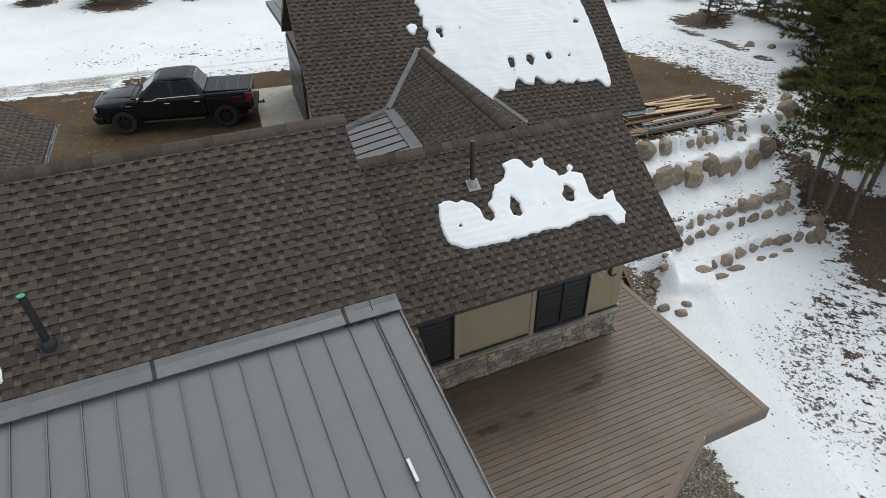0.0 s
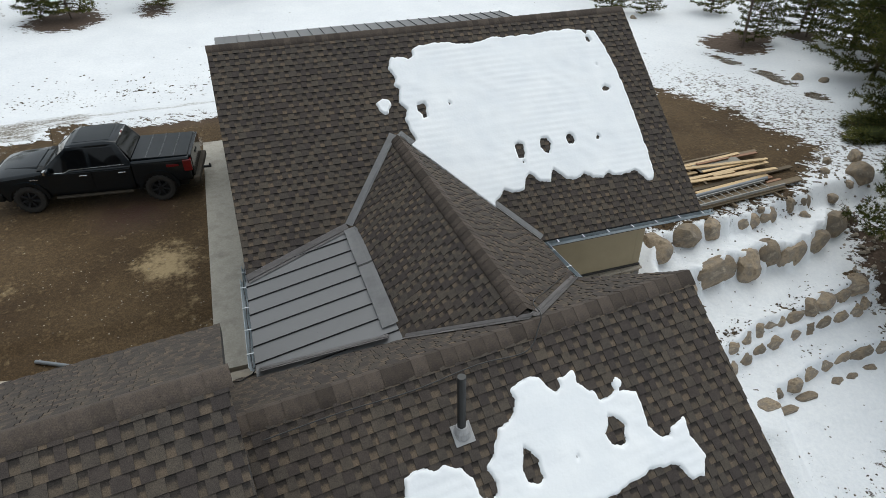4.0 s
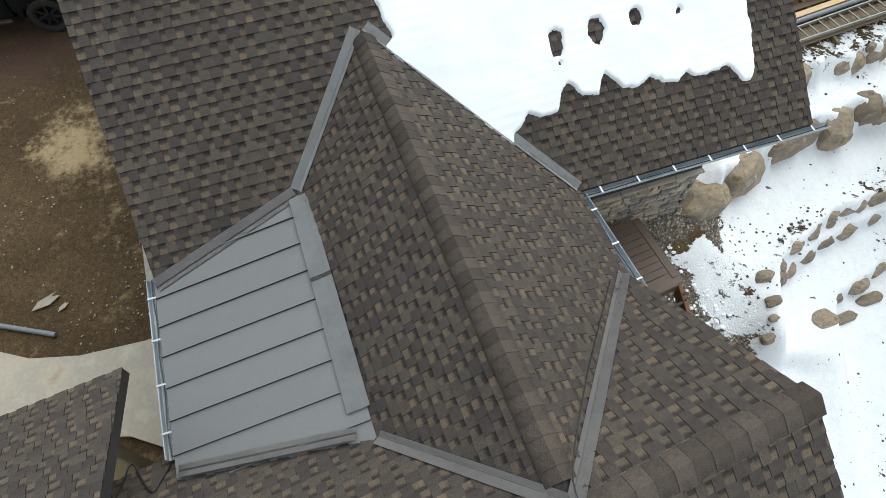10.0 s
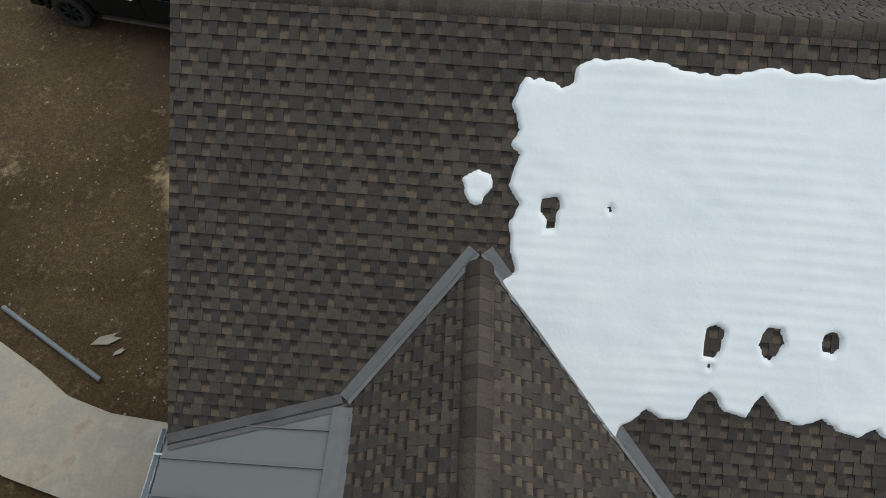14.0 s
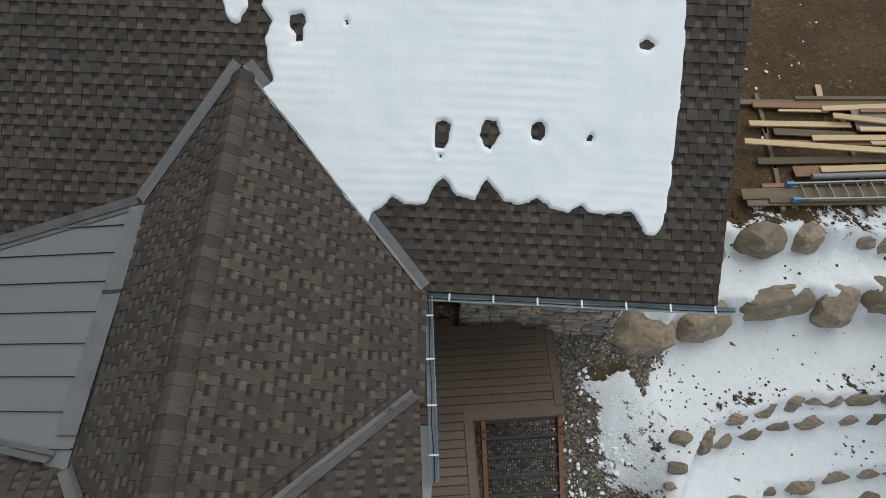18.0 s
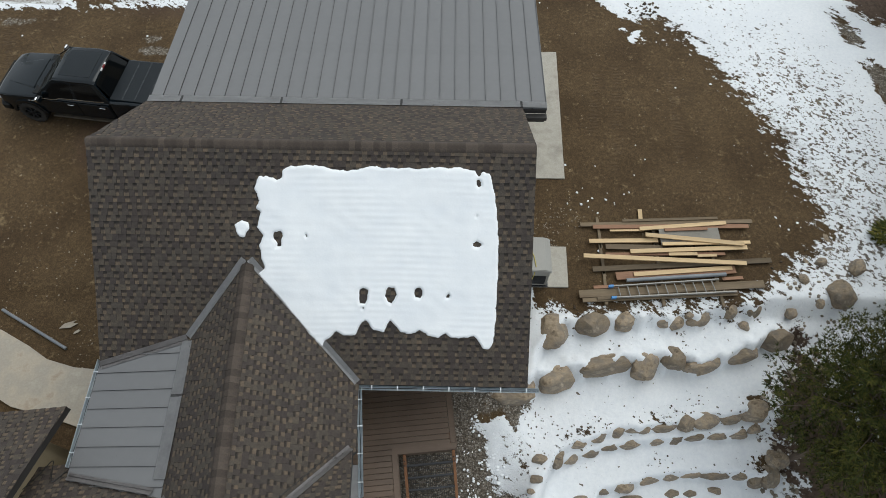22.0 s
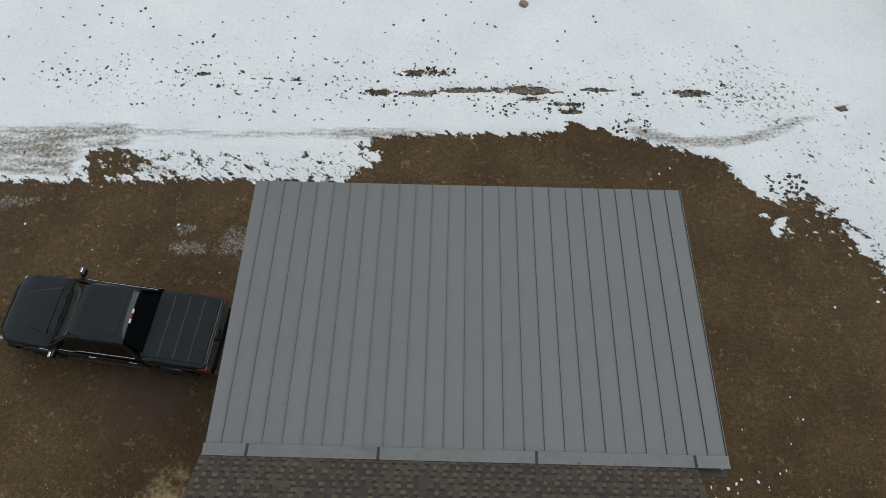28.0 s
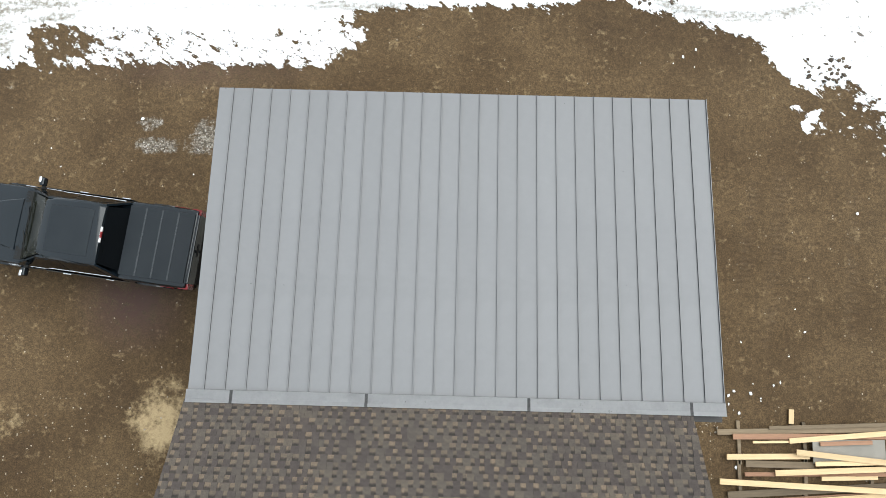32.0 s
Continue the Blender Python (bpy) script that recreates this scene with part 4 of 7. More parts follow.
def lay_shingles(plane, roof, seed, single=None):
    """Courses of laminated shingles, raised tabs over a backing strip; tabs in the given stretch of the slope are pieces of their own."""
    rng = random.Random(seed)
    verts, faces, drop, lay, cut = [], [], [], [], []
    stock = {}
    bs = [p[1] for p in plane.poly]
    course = 0

    def clipped(a, w, lo, hi):
        return [min(max(v, r[0]), r[1]) for v, r in ((a, lo), (a + w, lo), (a + w, hi), (a, hi))]

    def strip_piece(c, b0, b1, h0, h1, layer, skew):
        i = len(verts)
        verts.extend([plane.at(c[0], b0 + skew, h0), plane.at(c[1], b0 + skew, h0), plane.at(c[2], b1, h1), plane.at(c[3], b1, h1), plane.at(c[0], b0 + skew, 0.001), plane.at(c[1], b0 + skew, 0.001), plane.at(c[2], b1, 0.001), plane.at(c[3], b1, 0.001)])
        drop.extend([0, 0, 1, 1, 0, 0, 1, 1])
        lay.extend([layer] * 8)
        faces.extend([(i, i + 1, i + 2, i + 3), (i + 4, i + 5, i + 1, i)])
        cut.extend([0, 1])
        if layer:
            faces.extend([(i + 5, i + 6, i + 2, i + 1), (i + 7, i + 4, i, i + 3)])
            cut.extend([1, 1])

    while course * EXPOSE < max(bs) - 0.02:
        b0, b1 = course * EXPOSE, min((course + 1) * EXPOSE + 0.012, max(bs))
        lo, hi = plane.span(min(b0 + 0.001, max(bs)), 1), plane.span(b1 - 0.001, 1)
        start, end = min(lo[0], hi[0]) - rng.random() * 0.3, max(lo[1], hi[1])
        a = start
        while a < end:
            w = rng.choice((0.14, 0.19, 0.23, 0.28))
            c = clipped(a, w, lo, hi)
            if c[1] - c[0] > 0.015 or c[2] - c[3] > 0.015:
                strip_piece(c, b0, b1, 0.014, 0.003, 0, 0.0)
            a += w
        a = start + rng.random() * 0.1
        while a < end:
            w = rng.choice((0.10, 0.115, 0.13, 0.145, 0.17))
            c = clipped(a, w, lo, hi)
            whole = abs(c[1] - c[0] - w) < 1e-6 and abs(c[2] - c[3] - w) < 1e-6
            if single and whole and single[0] < a < single[2] and single[1] < b0 < single[3]:
                if w not in stock:
                    k = EXPOSE + 0.012
                    v = [(0, 0, 0.024), (w, 0, 0.024), (w, k, 0.009), (0, k, 0.009), (0, 0, 0.004), (w, 0, 0.004), (w, k, 0.004), (0, k, 0.004)]
                    me = stock[w] = mesh_of("shingle", v, [(0, 1, 2, 3), (4, 5, 1, 0), (5, 6, 2, 1), (7, 4, 0, 3)], M_SHINGLE_OB)
                    me.attributes.new("drop", "FLOAT", "POINT").data.foreach_set("value", [0, 0, 1, 1, 0, 0, 1, 1])
                    me.attributes.new("tab", "FLOAT", "POINT").data.foreach_set("value", [1] * 8)
                    me.attributes.new("cut", "FLOAT", "FACE").data.foreach_set("value", [0, 1, 1, 1])
                m = Matrix((plane.e, plane.s, plane.n)).transposed().to_4x4()
                m.translation = plane.at(a, b0)
                shared("shingle", stock[w], roof, m)
            elif c[1] - c[0] > 0.015 or c[2] - c[3] > 0.015:
                strip_piece(c, b0, b1, 0.024, 0.009, 1, (rng.random() - 0.5) * 0.005)
            a += w + (rng.choice((0.075, 0.09, 0.10, 0.12)) if rng.random() < 0.88 else 0.003)
        course += 1
    me = mesh_of("shingles", verts, faces, M_SHINGLE)
    me.attributes.new("drop", "FLOAT", "POINT").data.foreach_set("value", drop)
    me.attributes.new("tab", "FLOAT", "POINT").data.foreach_set("value", lay)
    me.attributes.new("cut", "FLOAT", "FACE").data.foreach_set("value", cut)
    return tagged(attach(new("shingles", me), roof), kind="stuff")


def ridge_caps(roof, p, q, down1, down2, expose=0.2, wide=0.17):
    """Overlapping cap shingles bent over a ridge, from p to q."""
    p, q = Vector(p), Vector(q)
    d = (q - p).normalized()
    up = Vector((0, 0, 1))
    rows = []
    for along, lift in ((0.0, 0.034), (expose + 0.05, 0.026)):
        for k, dn in ((wide, down1), (wide * 0.6, down1), (wide * 0.22, down1), (0.0, down1), (wide * 0.22, down2), (wide * 0.6, down2), (wide, down2)):
            rows.append((along, dn * k + up * (lift - (0.006 if k in (0.0, wide) else 0.0))))
    rot = Matrix((d, up.cross(d), up)).transposed()
    inv = rot.transposed()
    verts = [Vector((a, 0, 0)) + inv @ w for a, w in rows]
    verts += [v - Vector((0, 0, 0.008)) for v in verts[:7]]
    verts += [verts[i] - Vector((0, 0, 0.022)) for i in (0, 7, 6, 13)]
    faces = [(k, k + 1, k + 8, k + 7) for k in range(6)] + [(14 + k, 15 + k, k + 1, k) for k in range(6)] + [(0, 7, 22, 21), (13, 6, 23, 24)]
    me = mesh_of("ridge_cap", verts, faces, M_RIDGE, True)
    me.set_sharp_from_angle(angle=radians(60))
    n = int((q - p).length / expose)
    for i in range(n):
        m = rot.to_4x4()
        m.translation = p + d * (expose * i) + Vector((0, 0, 0.002 * (i % 2)))
        shared("ridge_cap", me, roof, m)


def standing_seam(plane, roof, pitch, first=0.0, rib=0.044):
    """Flat pans between upright seams that run up the slope, each pan and seam a piece."""
    a1 = max(p[0] for p in plane.poly)
    a = first
    edges = []
    while a < a1 - 0.05:
        edges.append(a)
        a += pitch
    edges = ([0.0] if edges[0] > 0.02 else []) + edges + [a1]
    m = Matrix((plane.e, plane.s, plane.n)).transposed().to_4x4()
    m.translation = plane.o
    stock = {}
    for a, b in zip(edges, edges[1:]):
        ra, rb = plane.span(a + 1e-4, 0), plane.span(b - 1e-4, 0)
        key = (round(b - a, 3), *[round(v, 3) for v in ra + rb])
        if key not in stock:
            bm = bmesh.new()
            w = b - a
            lo = [bm.verts.new((x, y, 0.006)) for x, y in ((0.004, ra[0]), (w - 0.004, rb[0]), (w - 0.004, rb[1]), (0.004, ra[1]))]
            up = [bm.verts.new((x, y, z)) for x, y, z in ((0.006, ra[0], 0.012), (w - 0.006, rb[0], 0.012), (w - 0.006, rb[1], 0.012), (0.006, ra[1], 0.012))]
            bm.faces.new(up)
            for i in range(4):
                bm.faces.new((lo[i], lo[(i + 1) % 4], up[(i + 1) % 4], up[i]))
            me = bpy.data.meshes.new("roof_panel")
            bm.to_mesh(me)
            bm.free()
            me.materials.append(M_PANEL)
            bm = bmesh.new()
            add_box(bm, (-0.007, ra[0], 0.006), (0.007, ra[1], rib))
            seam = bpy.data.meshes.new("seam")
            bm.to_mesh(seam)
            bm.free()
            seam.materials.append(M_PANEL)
            seam.materials.append(M_SEAM_SHADE)
            # tops keep the panel paint, side shade is put into the colour
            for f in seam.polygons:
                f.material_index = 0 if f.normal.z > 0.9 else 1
            stock[key] = (me, seam)
        t = m @ Matrix.Translation((a, 0, 0))
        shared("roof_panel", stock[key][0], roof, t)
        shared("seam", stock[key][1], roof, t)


def strip(name, parent, line, wings, material, label="", rise=0.02):
    """Folded sheet along a line: wings are offsets to either side, from the one edge to the other."""
    bm = bmesh.new()
    rows = []
    for p in line:
        rows.append([bm.verts.new(Vector(p) + w) for w in wings])
    for r, s in zip(rows, rows[1:]):
        for k in range(len(wings) - 1):
            bm.faces.new((r[k], r[k + 1], s[k + 1], s[k]))
    geo = bmesh.ops.solidify(bm, geom=bm.faces[:], thickness=0.004)
    return part(name, bm, material, parent, label)


def valley(parent, one, two, p, q, material=None, wide=0.13, rib=0.05, other=0.08, label="grey steel valley flashing"):
    """Flashing where two slopes meet, with a raised rib along the middle."""
    d = (q - p).normalized()
    w1, w2 = one.n.cross(d), two.n.cross(d)
    w1 = w1 if w1.z > 0 else -w1
    w2 = w2 if w2.z > 0 else -w2
    up = (one.n + two.n).normalized()
    wings = [w1 * wide + one.n * 0.032, w1 * 0.025 + one.n * 0.036, up * rib, w2 * 0.025 + two.n * 0.036, w2 * other + two.n * 0.032]
    return strip("valley_flashing", parent, [p, q], wings, material or M_VALLEY, label)


def meet(one, two, z):
    """The point at a height where two slopes cross."""
    a = np.array([[one.n.x, one.n.y], [two.n.x, two.n.y]])
    b = np.array([one.n.dot(one.o) - one.n.z * z, two.n.dot(two.o) - two.n.z * z])
    x, y = np.linalg.solve(a, b)
    return Vector((x, y, z))


def gutter(parent, p, q, out, label="galvanised gutter with heat cable", clips=0.8):
    """An open trough along an eave, with its hanger straps and the cable that lies in it."""
    p, q, out = Vector(p), Vector(q), Vector(out)
    up = Vector((0, 0, 1))
    wings = [up * 0.0, up * -0.09 + out * 0.01, up * -0.105 + out * 0.04, up * -0.08 + out * 0.088, up * -0.005 + out * 0.10, up * 0.0 + out * 0.112]
    g = strip("gutter", parent, [p, q], wings, M_GUTTER, label)
    d = (q - p)
    n = max(2, int(d.length / clips))
    m = Matrix((d.normalized(), out, up)).transposed().to_4x4()
    me = mesh_of("strap", [(x, y, z) for z in (0.004, 0.012) for x, y in ((-0.012, -0.005), (0.012, -0.005), (0.012, 0.115), (-0.012, 0.115))], [(4, 5, 6, 7), (0, 1, 5, 4), (1, 2, 6, 5), (2, 3, 7, 6), (3, 0, 4, 7), (3, 2, 1, 0)], M_CLIP)
    for i in range(n):
        m.translation = p + d * ((i + 0.5) / n)
        shared("strap", me, g, m)
    pts = [p + d * (i / 24) + out * (0.05 + 0.008 * math.sin(i * 0.7)) - up * 0.05 for i in range(25)]
    part("heat_cable", tube(pts, 0.008, 5), M_WIRE, g)
    return g


# slopes of the garage, of the link and of the main house
G_S = Plane([(1.86, 15.72, 2.72), (11.78, 15.72, 2.72), (11.78, 20.1, 6.09), (1.86, 20.1, 6.09)])
G_N = Plane([(11.78, 22.86, 4.23), (1.86, 22.86, 4.23), (1.86, 20.1, 6.09), (11.78, 20.1, 6.09)])
SHED = Plane([(12.42, 29.32, 3.63), (1.9, 29.32, 3.63), (1.9, 22.74, 4.275), (12.42, 22.74, 4.275)])
C_E = Plane([(7.905, 14.2, 2.70), (7.82, 16.3, 2.70), (5.33, 18.4, 4.5), (5.60, 11.75, 4.5)])
C_W = Plane([(3.915, 17.6, 3.34), (4.118, 12.6, 3.34), (5.60, 11.75, 4.5), (5.33, 18.4, 4.5)])
C_M = Plane([(1.84, 16.7, 2.90), (1.80, 13.1, 2.90), (4.10, 12.9, 3.335), (3.96, 17.0, 3.335)])
F_S = Plane([hpt(-7.2, -2.7, 2.6), hpt(0, -2.7, 2.6), hpt(0, 0, 4.62), hpt(-7.2, 0, 4.62)])
F_N = Plane([hpt(0, 2.7, 2.6), hpt(-7.2, 2.7, 2.6), hpt(-7.2, 0, 4.62), hpt(0, 0, 4.62)])
W_S = Plane([hpt(-17, -3.22, 3.68), hpt(-6.5, -3.22, 3.68), hpt(-6.5, -0.36, 5.73), hpt(-17, -0.36, 5.73)])
W_N = Plane([hpt(-6.42, 3.95, 2.81), hpt(-17, 3.95, 2.81), hpt(-17, -0.36, 5.73), hpt(-6.5, -0.36, 5.73)])
W_E = Plane([hpt(-7.6, -4.3, 2.906), hpt(-6.5, -4.3, 2.906), hpt(-6.5, -3.22, 3.68), hpt(-7.6, -3.22, 3.68)])
P_S = Plane([hpt(-17, -9.0, 2.24), hpt(-6.66, -9.0, 2.24), hpt(-6.66, -3.14, 3.62), hpt(-17, -3.14, 3.62)])
WING = Plane([(-4.9, 14.4, 2.75), (-5.12, 20.15, 2.75), (-8.3, 20.0, 5.1), (-8.1, 14.4, 5.1)])

garage = thing("garage", "garage with dark shingle gable and grey standing-seam lean-to roof", "garage", at=(6.8, 22, 0))
house = thing("house", "stone and stucco house with dark brown shingle roofs", "house", at=(4, 11, -0.3))

roofs = {}
for key, plane, owner, name, label, seed, single in (
        ("G_S", G_S, garage, "roof_slope", "brown asphalt shingle slope, half under snow", 1, (0.3, 1.6, 3.4, 3.2)),
        ("G_N", G_N, garage, "roof_slope", "brown asphalt shingle slope above the lean-to", 2, (3.0, 0.2, 7.0, 1.9)),
        ("C_E", C_E, house, "roof_slope", "brown shingle slope of the link roof", 3, (0.5, 0.6, 2.8, 2.2)),
        ("C_W", C_W, house, "roof_slope", "brown shingle slope of the link roof", 4, (1.6, 0.1, 4.2, 1.6)),
        ("F_S", F_S, house, "roof_slope", "dark shingle slope with a snow patch", 5, (1.0, 0.3, 4.2, 2.2)),
        ("F_N", F_N, house, "roof_slope", "brown shingle slope with ridge", 6, (3.0, 0.9, 6.2, 3.1)),
        ("W_S", W_S, house, "roof_slope", "dark shingle slope above the metal porch roof", 7, (6.6, 0.3, 9.8, 2.2)),
        ("W_E", W_E, house, "roof_slope", "shingle tail running on under the porch roof", 10, None),
        ("W_N", W_N, house, "roof_slope", "brown shingle slope of the west gable", 8, (0.4, 1.0, 3.0, 3.0)),
        ("WING", WING, house, "roof_slope", "brown shingle slope of the north wing", 9, None)):
    roofs[key] = roof_body(name, plane, owner, label, 0.07 if key == "F_S" else 0.2)
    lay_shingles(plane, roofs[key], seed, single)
for key, plane, owner, first in (("SHED", SHED, garage, (0.373, 0.4093)), ("C_M", C_M, house, (0.065, 0.4155)), ("P_S", P_S, house, (0.344, 0.4148))):
    roofs[key] = roof_body("metal_roof", plane, owner, "grey standing-seam steel roof", 0.16)
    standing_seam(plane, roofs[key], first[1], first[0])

dn = lambda pl: -pl.s
ridge_caps(roofs["G_S"], (1.85, 20.1, 6.09), (11.8, 20.1, 6.09), dn(G_S), dn(G_N), 0.135)
ridge_caps(roofs["C_E"], (5.594, 11.9, 4.522), (5.346, 18.0, 4.522), dn(C_E), dn(C_W), 0.142, 0.2)
ridge_caps(roofs["F_S"], hpt(-6.6, 0, 4.62), hpt(0.02, 0, 4.62), dn(F_S), dn(F_N), 0.2, 0.22)
ridge_caps(roofs["W_S"], hpt(-16.9, -0.36, 5.73), hpt(-6.48, -0.36, 5.73), dn(W_S), dn(W_N), 0.2, 0.2)

# flashing
apex = meet(G_S, C_W, 4.48)
valley(house, G_S, C_W, apex, meet(G_S, C_W, 3.36), M_FLASH)
valley(house, G_S, C_E, meet(G_S, C_E, 4.48), meet(G_S, C_E, 2.74), M_FLASH)
valley(house, F_N, C_W, meet(F_N, C_W, 4.50), meet(F_N, C_W, 3.37))
valley(house, F_N, C_E, meet(F_N, C_E, 4.50), meet(F_N, C_E, 2.8))
valley(house, G_S, C_M, meet(G_S, C_M, 3.33), meet(G_S, C_M, 2.91), wide=0.14, rib=0.02)
lift_y = Vector((0, 0.09, 0.012))
valley(house, F_N, C_M, meet(F_N, C_M, 3.33) + lift_y, meet(F_N, C_M, 2.91) + lift_y, wide=0.11, rib=0.02)


def apron(parent, plane_low, p, q, joints, up_dir, high=0.2, rise=0.05, label="grey apron flashing with sealed joints"):
    """A folded apron over the head of a metal roof, in lengths with dark joints between."""
    p, q = Vector(p), Vector(q)
    d = (q - p)
    cuts = [0.0] + list(joints) + [1.0]
    first = None
    for a, b in zip(cuts, cuts[1:]):
        g = 0.012 / d.length
        line = [p + d * (a + g), p + d * (b - g)]
        wings = [-plane_low.s * high + plane_low.n * 0.056, -plane_low.s * (high - 0.004) + plane_low.n * 0.072, plane_low.n * 0.076, up_dir * 0.085 + Vector((0, 0, rise))]
        ob = strip("apron_flashing", parent, line, wings, M_FLASH, label)
        if b < 1.0:
            m = p + d * b
            strip("joint_sealant", ob, [m - d.normalized() * 0.03, m + d.normalized() * 0.03], [w + plane_low.n * 0.004 for w in wings], M_SEALANT)


apron(garage, SHED, (1.88, 22.80, 4.265), (12.44, 22.80, 4.265), (0.085, 0.335, 0.635, 0.935), -G_N.s * -1, 0.17)
apron(house, C_M, Vector((4.02, 16.47, 3.335)), Vector((4.05, 13.42, 3.335)), (0.42,), C_W.s, 0.2)
apron(house, P_S, hpt(-17, -3.2, 3.64), hpt(-6.64, -3.2, 3.64), (0.34, 0.645, 0.913), W_S.s, 0.2, 0.085)

strip("rake_trim", roofs["P_S"], [P_S.at(10.335, 0.0), P_S.at(10.335, 6.0)], [P_S.n * -0.1 + P_S.e * 0.012, P_S.n * 0.045 + P_S.e * 0.012, P_S.n * 0.05 - P_S.e * 0.02, P_S.n * 0.012 - P_S.e * 0.03], M_FLASH, "folded grey rake trim")
part("eave_tray", box((7.66, 12.5, 2.46), (8.06, 13.95, 2.48), 0.003), M_FLASH, house, "pale metal sheet beside the roof edge")
gutter(garage, (7.86, 15.70, 2.70), (12.05, 15.70, 2.70), (0, -1, 0), clips=0.55)
gutter(house, (8.04, 13.25, 2.70), (7.815, 15.66, 2.70), (1, 0.08, 0), clips=0.5)
gutter(house, (1.83, 16.15, 2.89), (1.80, 13.72, 2.89), (-1, 0, 0), clips=0.55)
gutter(garage, (1.86, 17.0, 2.60), (1.86, 16.0, 2.60), (-1, 0, 0), clips=0.4)
gutter(house, (-4.88, 14.6, 2.72), (-5.1, 20.1, 2.72), (1, 0.04, 0), clips=0.8)

# ---------------------------------------------------------------- walls


def stone_face(parent, origin, along, out, length, z0, z1, seed, ledge=True):
    """Random ashlar: rough stones of many sizes, each proud of the mortar by its own depth."""
    rng = random.Random(seed)
    along, out, up = Vector(along), Vector(out), Vector((0, 0, 1))
    m = Matrix((along, out, up)).transposed().to_4x4()
    m.translation = Vector(origin)
    back = part("stone_base", box((0, -0.05, z0), (length, 0.02, z1), 0, m), M_MORTAR, parent, "grey mortar bed with fieldstone veneer")
    z = z0
    while z < z1 - 0.04:
        h = min(rng.uniform(0.09, 0.2), z1 - z)
        x = -rng.uniform(0, 0.12)
        while x < length:
            w = rng.uniform(0.12, 0.42)
            a, b = max(0, x), min(length, x + w)
            if b - a > 0.05:
                split = rng.random() < 0.35 and h > 0.13
                for c, d in (((z, z + h * 0.5), (z + h * 0.5, z + h)) if split else ((z, z + h),)):
                    bm = bmesh.new()
                    j = lambda s: rng.uniform(-s, s)
                    dep = rng.uniform(0.035, 0.06)
                    ring = [(a + 0.008 + rng.uniform(0, 0.03), c + 0.006 + rng.uniform(0, 0.018)), ((a + b) / 2 + j(0.04), c + 0.005), (b - 0.008 - rng.uniform(0, 0.03), c + 0.006 + rng.uniform(0, 0.018)), (b - 0.006, (c + d) / 2 + j(0.02)), (b - 0.008 - rng.uniform(0, 0.03), d - 0.006 - rng.uniform(0, 0.018)), ((a + b) / 2 + j(0.04), d - 0.005), (a + 0.008 + rng.uniform(0, 0.03), d - 0.006 - rng.uniform(0, 0.018)), (a + 0.006, (c + d) / 2 + j(0.02))]
                    lo = [bm.verts.new((x2, 0.015, z2)) for x2, z2 in ring]
                    cx, cz = (a + b) / 2, (c + d) / 2
                    hi = [bm.verts.new((cx + (x2 - cx) * 0.93, dep + j(0.009), cz + (z2 - cz) * 0.89)) for x2, z2 in ring]
                    for i in range(8):
                        bm.faces.new((lo[i], hi[i], hi[(i + 1) % 8], lo[(i + 1) % 8]))
                    top = bm.verts.new((cx, dep + 0.003 + j(0.006), cz))
                    for i in range(8):
                        bm.faces.new((hi[i], top, hi[(i + 1) % 8]))
                    bm.transform(m)
                    part("stone", bm, M_STONE, back)
            x += w
        z += h
    if ledge:
        x = 0.0
        while x < length:
            w = min(rng.uniform(0.45, 0.6), length - x)
            part("ledge_stone", box((x + 0.004, -0.03, z1 + 0.001), (x + w - 0.004, 0.125, z1 + 0.065), 0.012, m), M_CAPSTONE, back)
            x += w
    return back


def wall(parent, a, b, z0, z1, thick, material=None, label="tan stucco wall"):
    """A wall between two places in the plan; the body lies to the left of a to b."""
    a, b = Vector((*a, 0)), Vector((*b, 0))
    d = (b - a)
    m = Matrix((d.normalized(), Vector((-d.y, d.x, 0)).normalized(), Vector((0, 0, 1)))).transposed().to_4x4()
    m.translation = a
    return part("wall", box((0, 0, z0), (d.length, thick, z1), 0, m), material or M_STUCCO, parent, label)


def hxy(u, v):
    p = hpt(u, v, 0)
    return (p.x, p.y)


def gable(parent, plane_a, plane_b, pts, label="tan stucco gable"):
    """An upright wall that fills the end under two slopes, from corner points and the height under each."""
    bm = bmesh.new()
    (a, b, c), base, thick = pts[0], pts[1], pts[2]
    face = [Vector((*a, base)), Vector((*c, base)), Vector((*c, plane_b.under(*c) - 0.16)), Vector((*b, plane_a.under(*b) - 0.17)), Vector((*a, plane_a.under(*a) - 0.16))]
    r1 = [bm.verts.new(p) for p in face]
    r2 = [bm.verts.new(p + thick) for p in face]
    bm.faces.new(r1)
    bm.faces.new(r2[::-1])
    for i in range(5):
        j = (i + 1) % 5
        bm.faces.new((r1[i], r2[i], r2[j], r1[j]))
    return part("gable_wall", bm, M_STUCCO, parent, label)


# garage: a stone foot with stucco above on the south, gables on the ends
wall(garage, (7.35, 16.62), (10.895, 16.62), 0.72, 3.1, 0.2)
stone_face(garage, (8.33, 16.62, 0), (1, 0, 0), (0, -1, 0), 2.82, -1.6, 0.66, 11)
part("drip_strip", box((8.3, 16.585, 0.735), (11.12, 16.62, 0.79), 0.005), M_FASCIA, garage)
gable(garage, G_S, G_N, (((11.1, 16.62), (11.1, 20.1), (11.1, 22.9)), -0.4, Vector((-0.2, 0, 0))))
gable(garage, G_S, G_N, (((2.5, 16.62), (2.5, 20.1), (2.5, 22.9)), -0.4, Vector((0.2, 0, 0))))
wall(garage, (2.5, 16.62), (2.5 + 4.8, 16.62), -0.4, 3.1, 0.2)
wall(garage, (11.1, 22.9), (11.1, 28.7), -0.3, 3.55, 0.2)
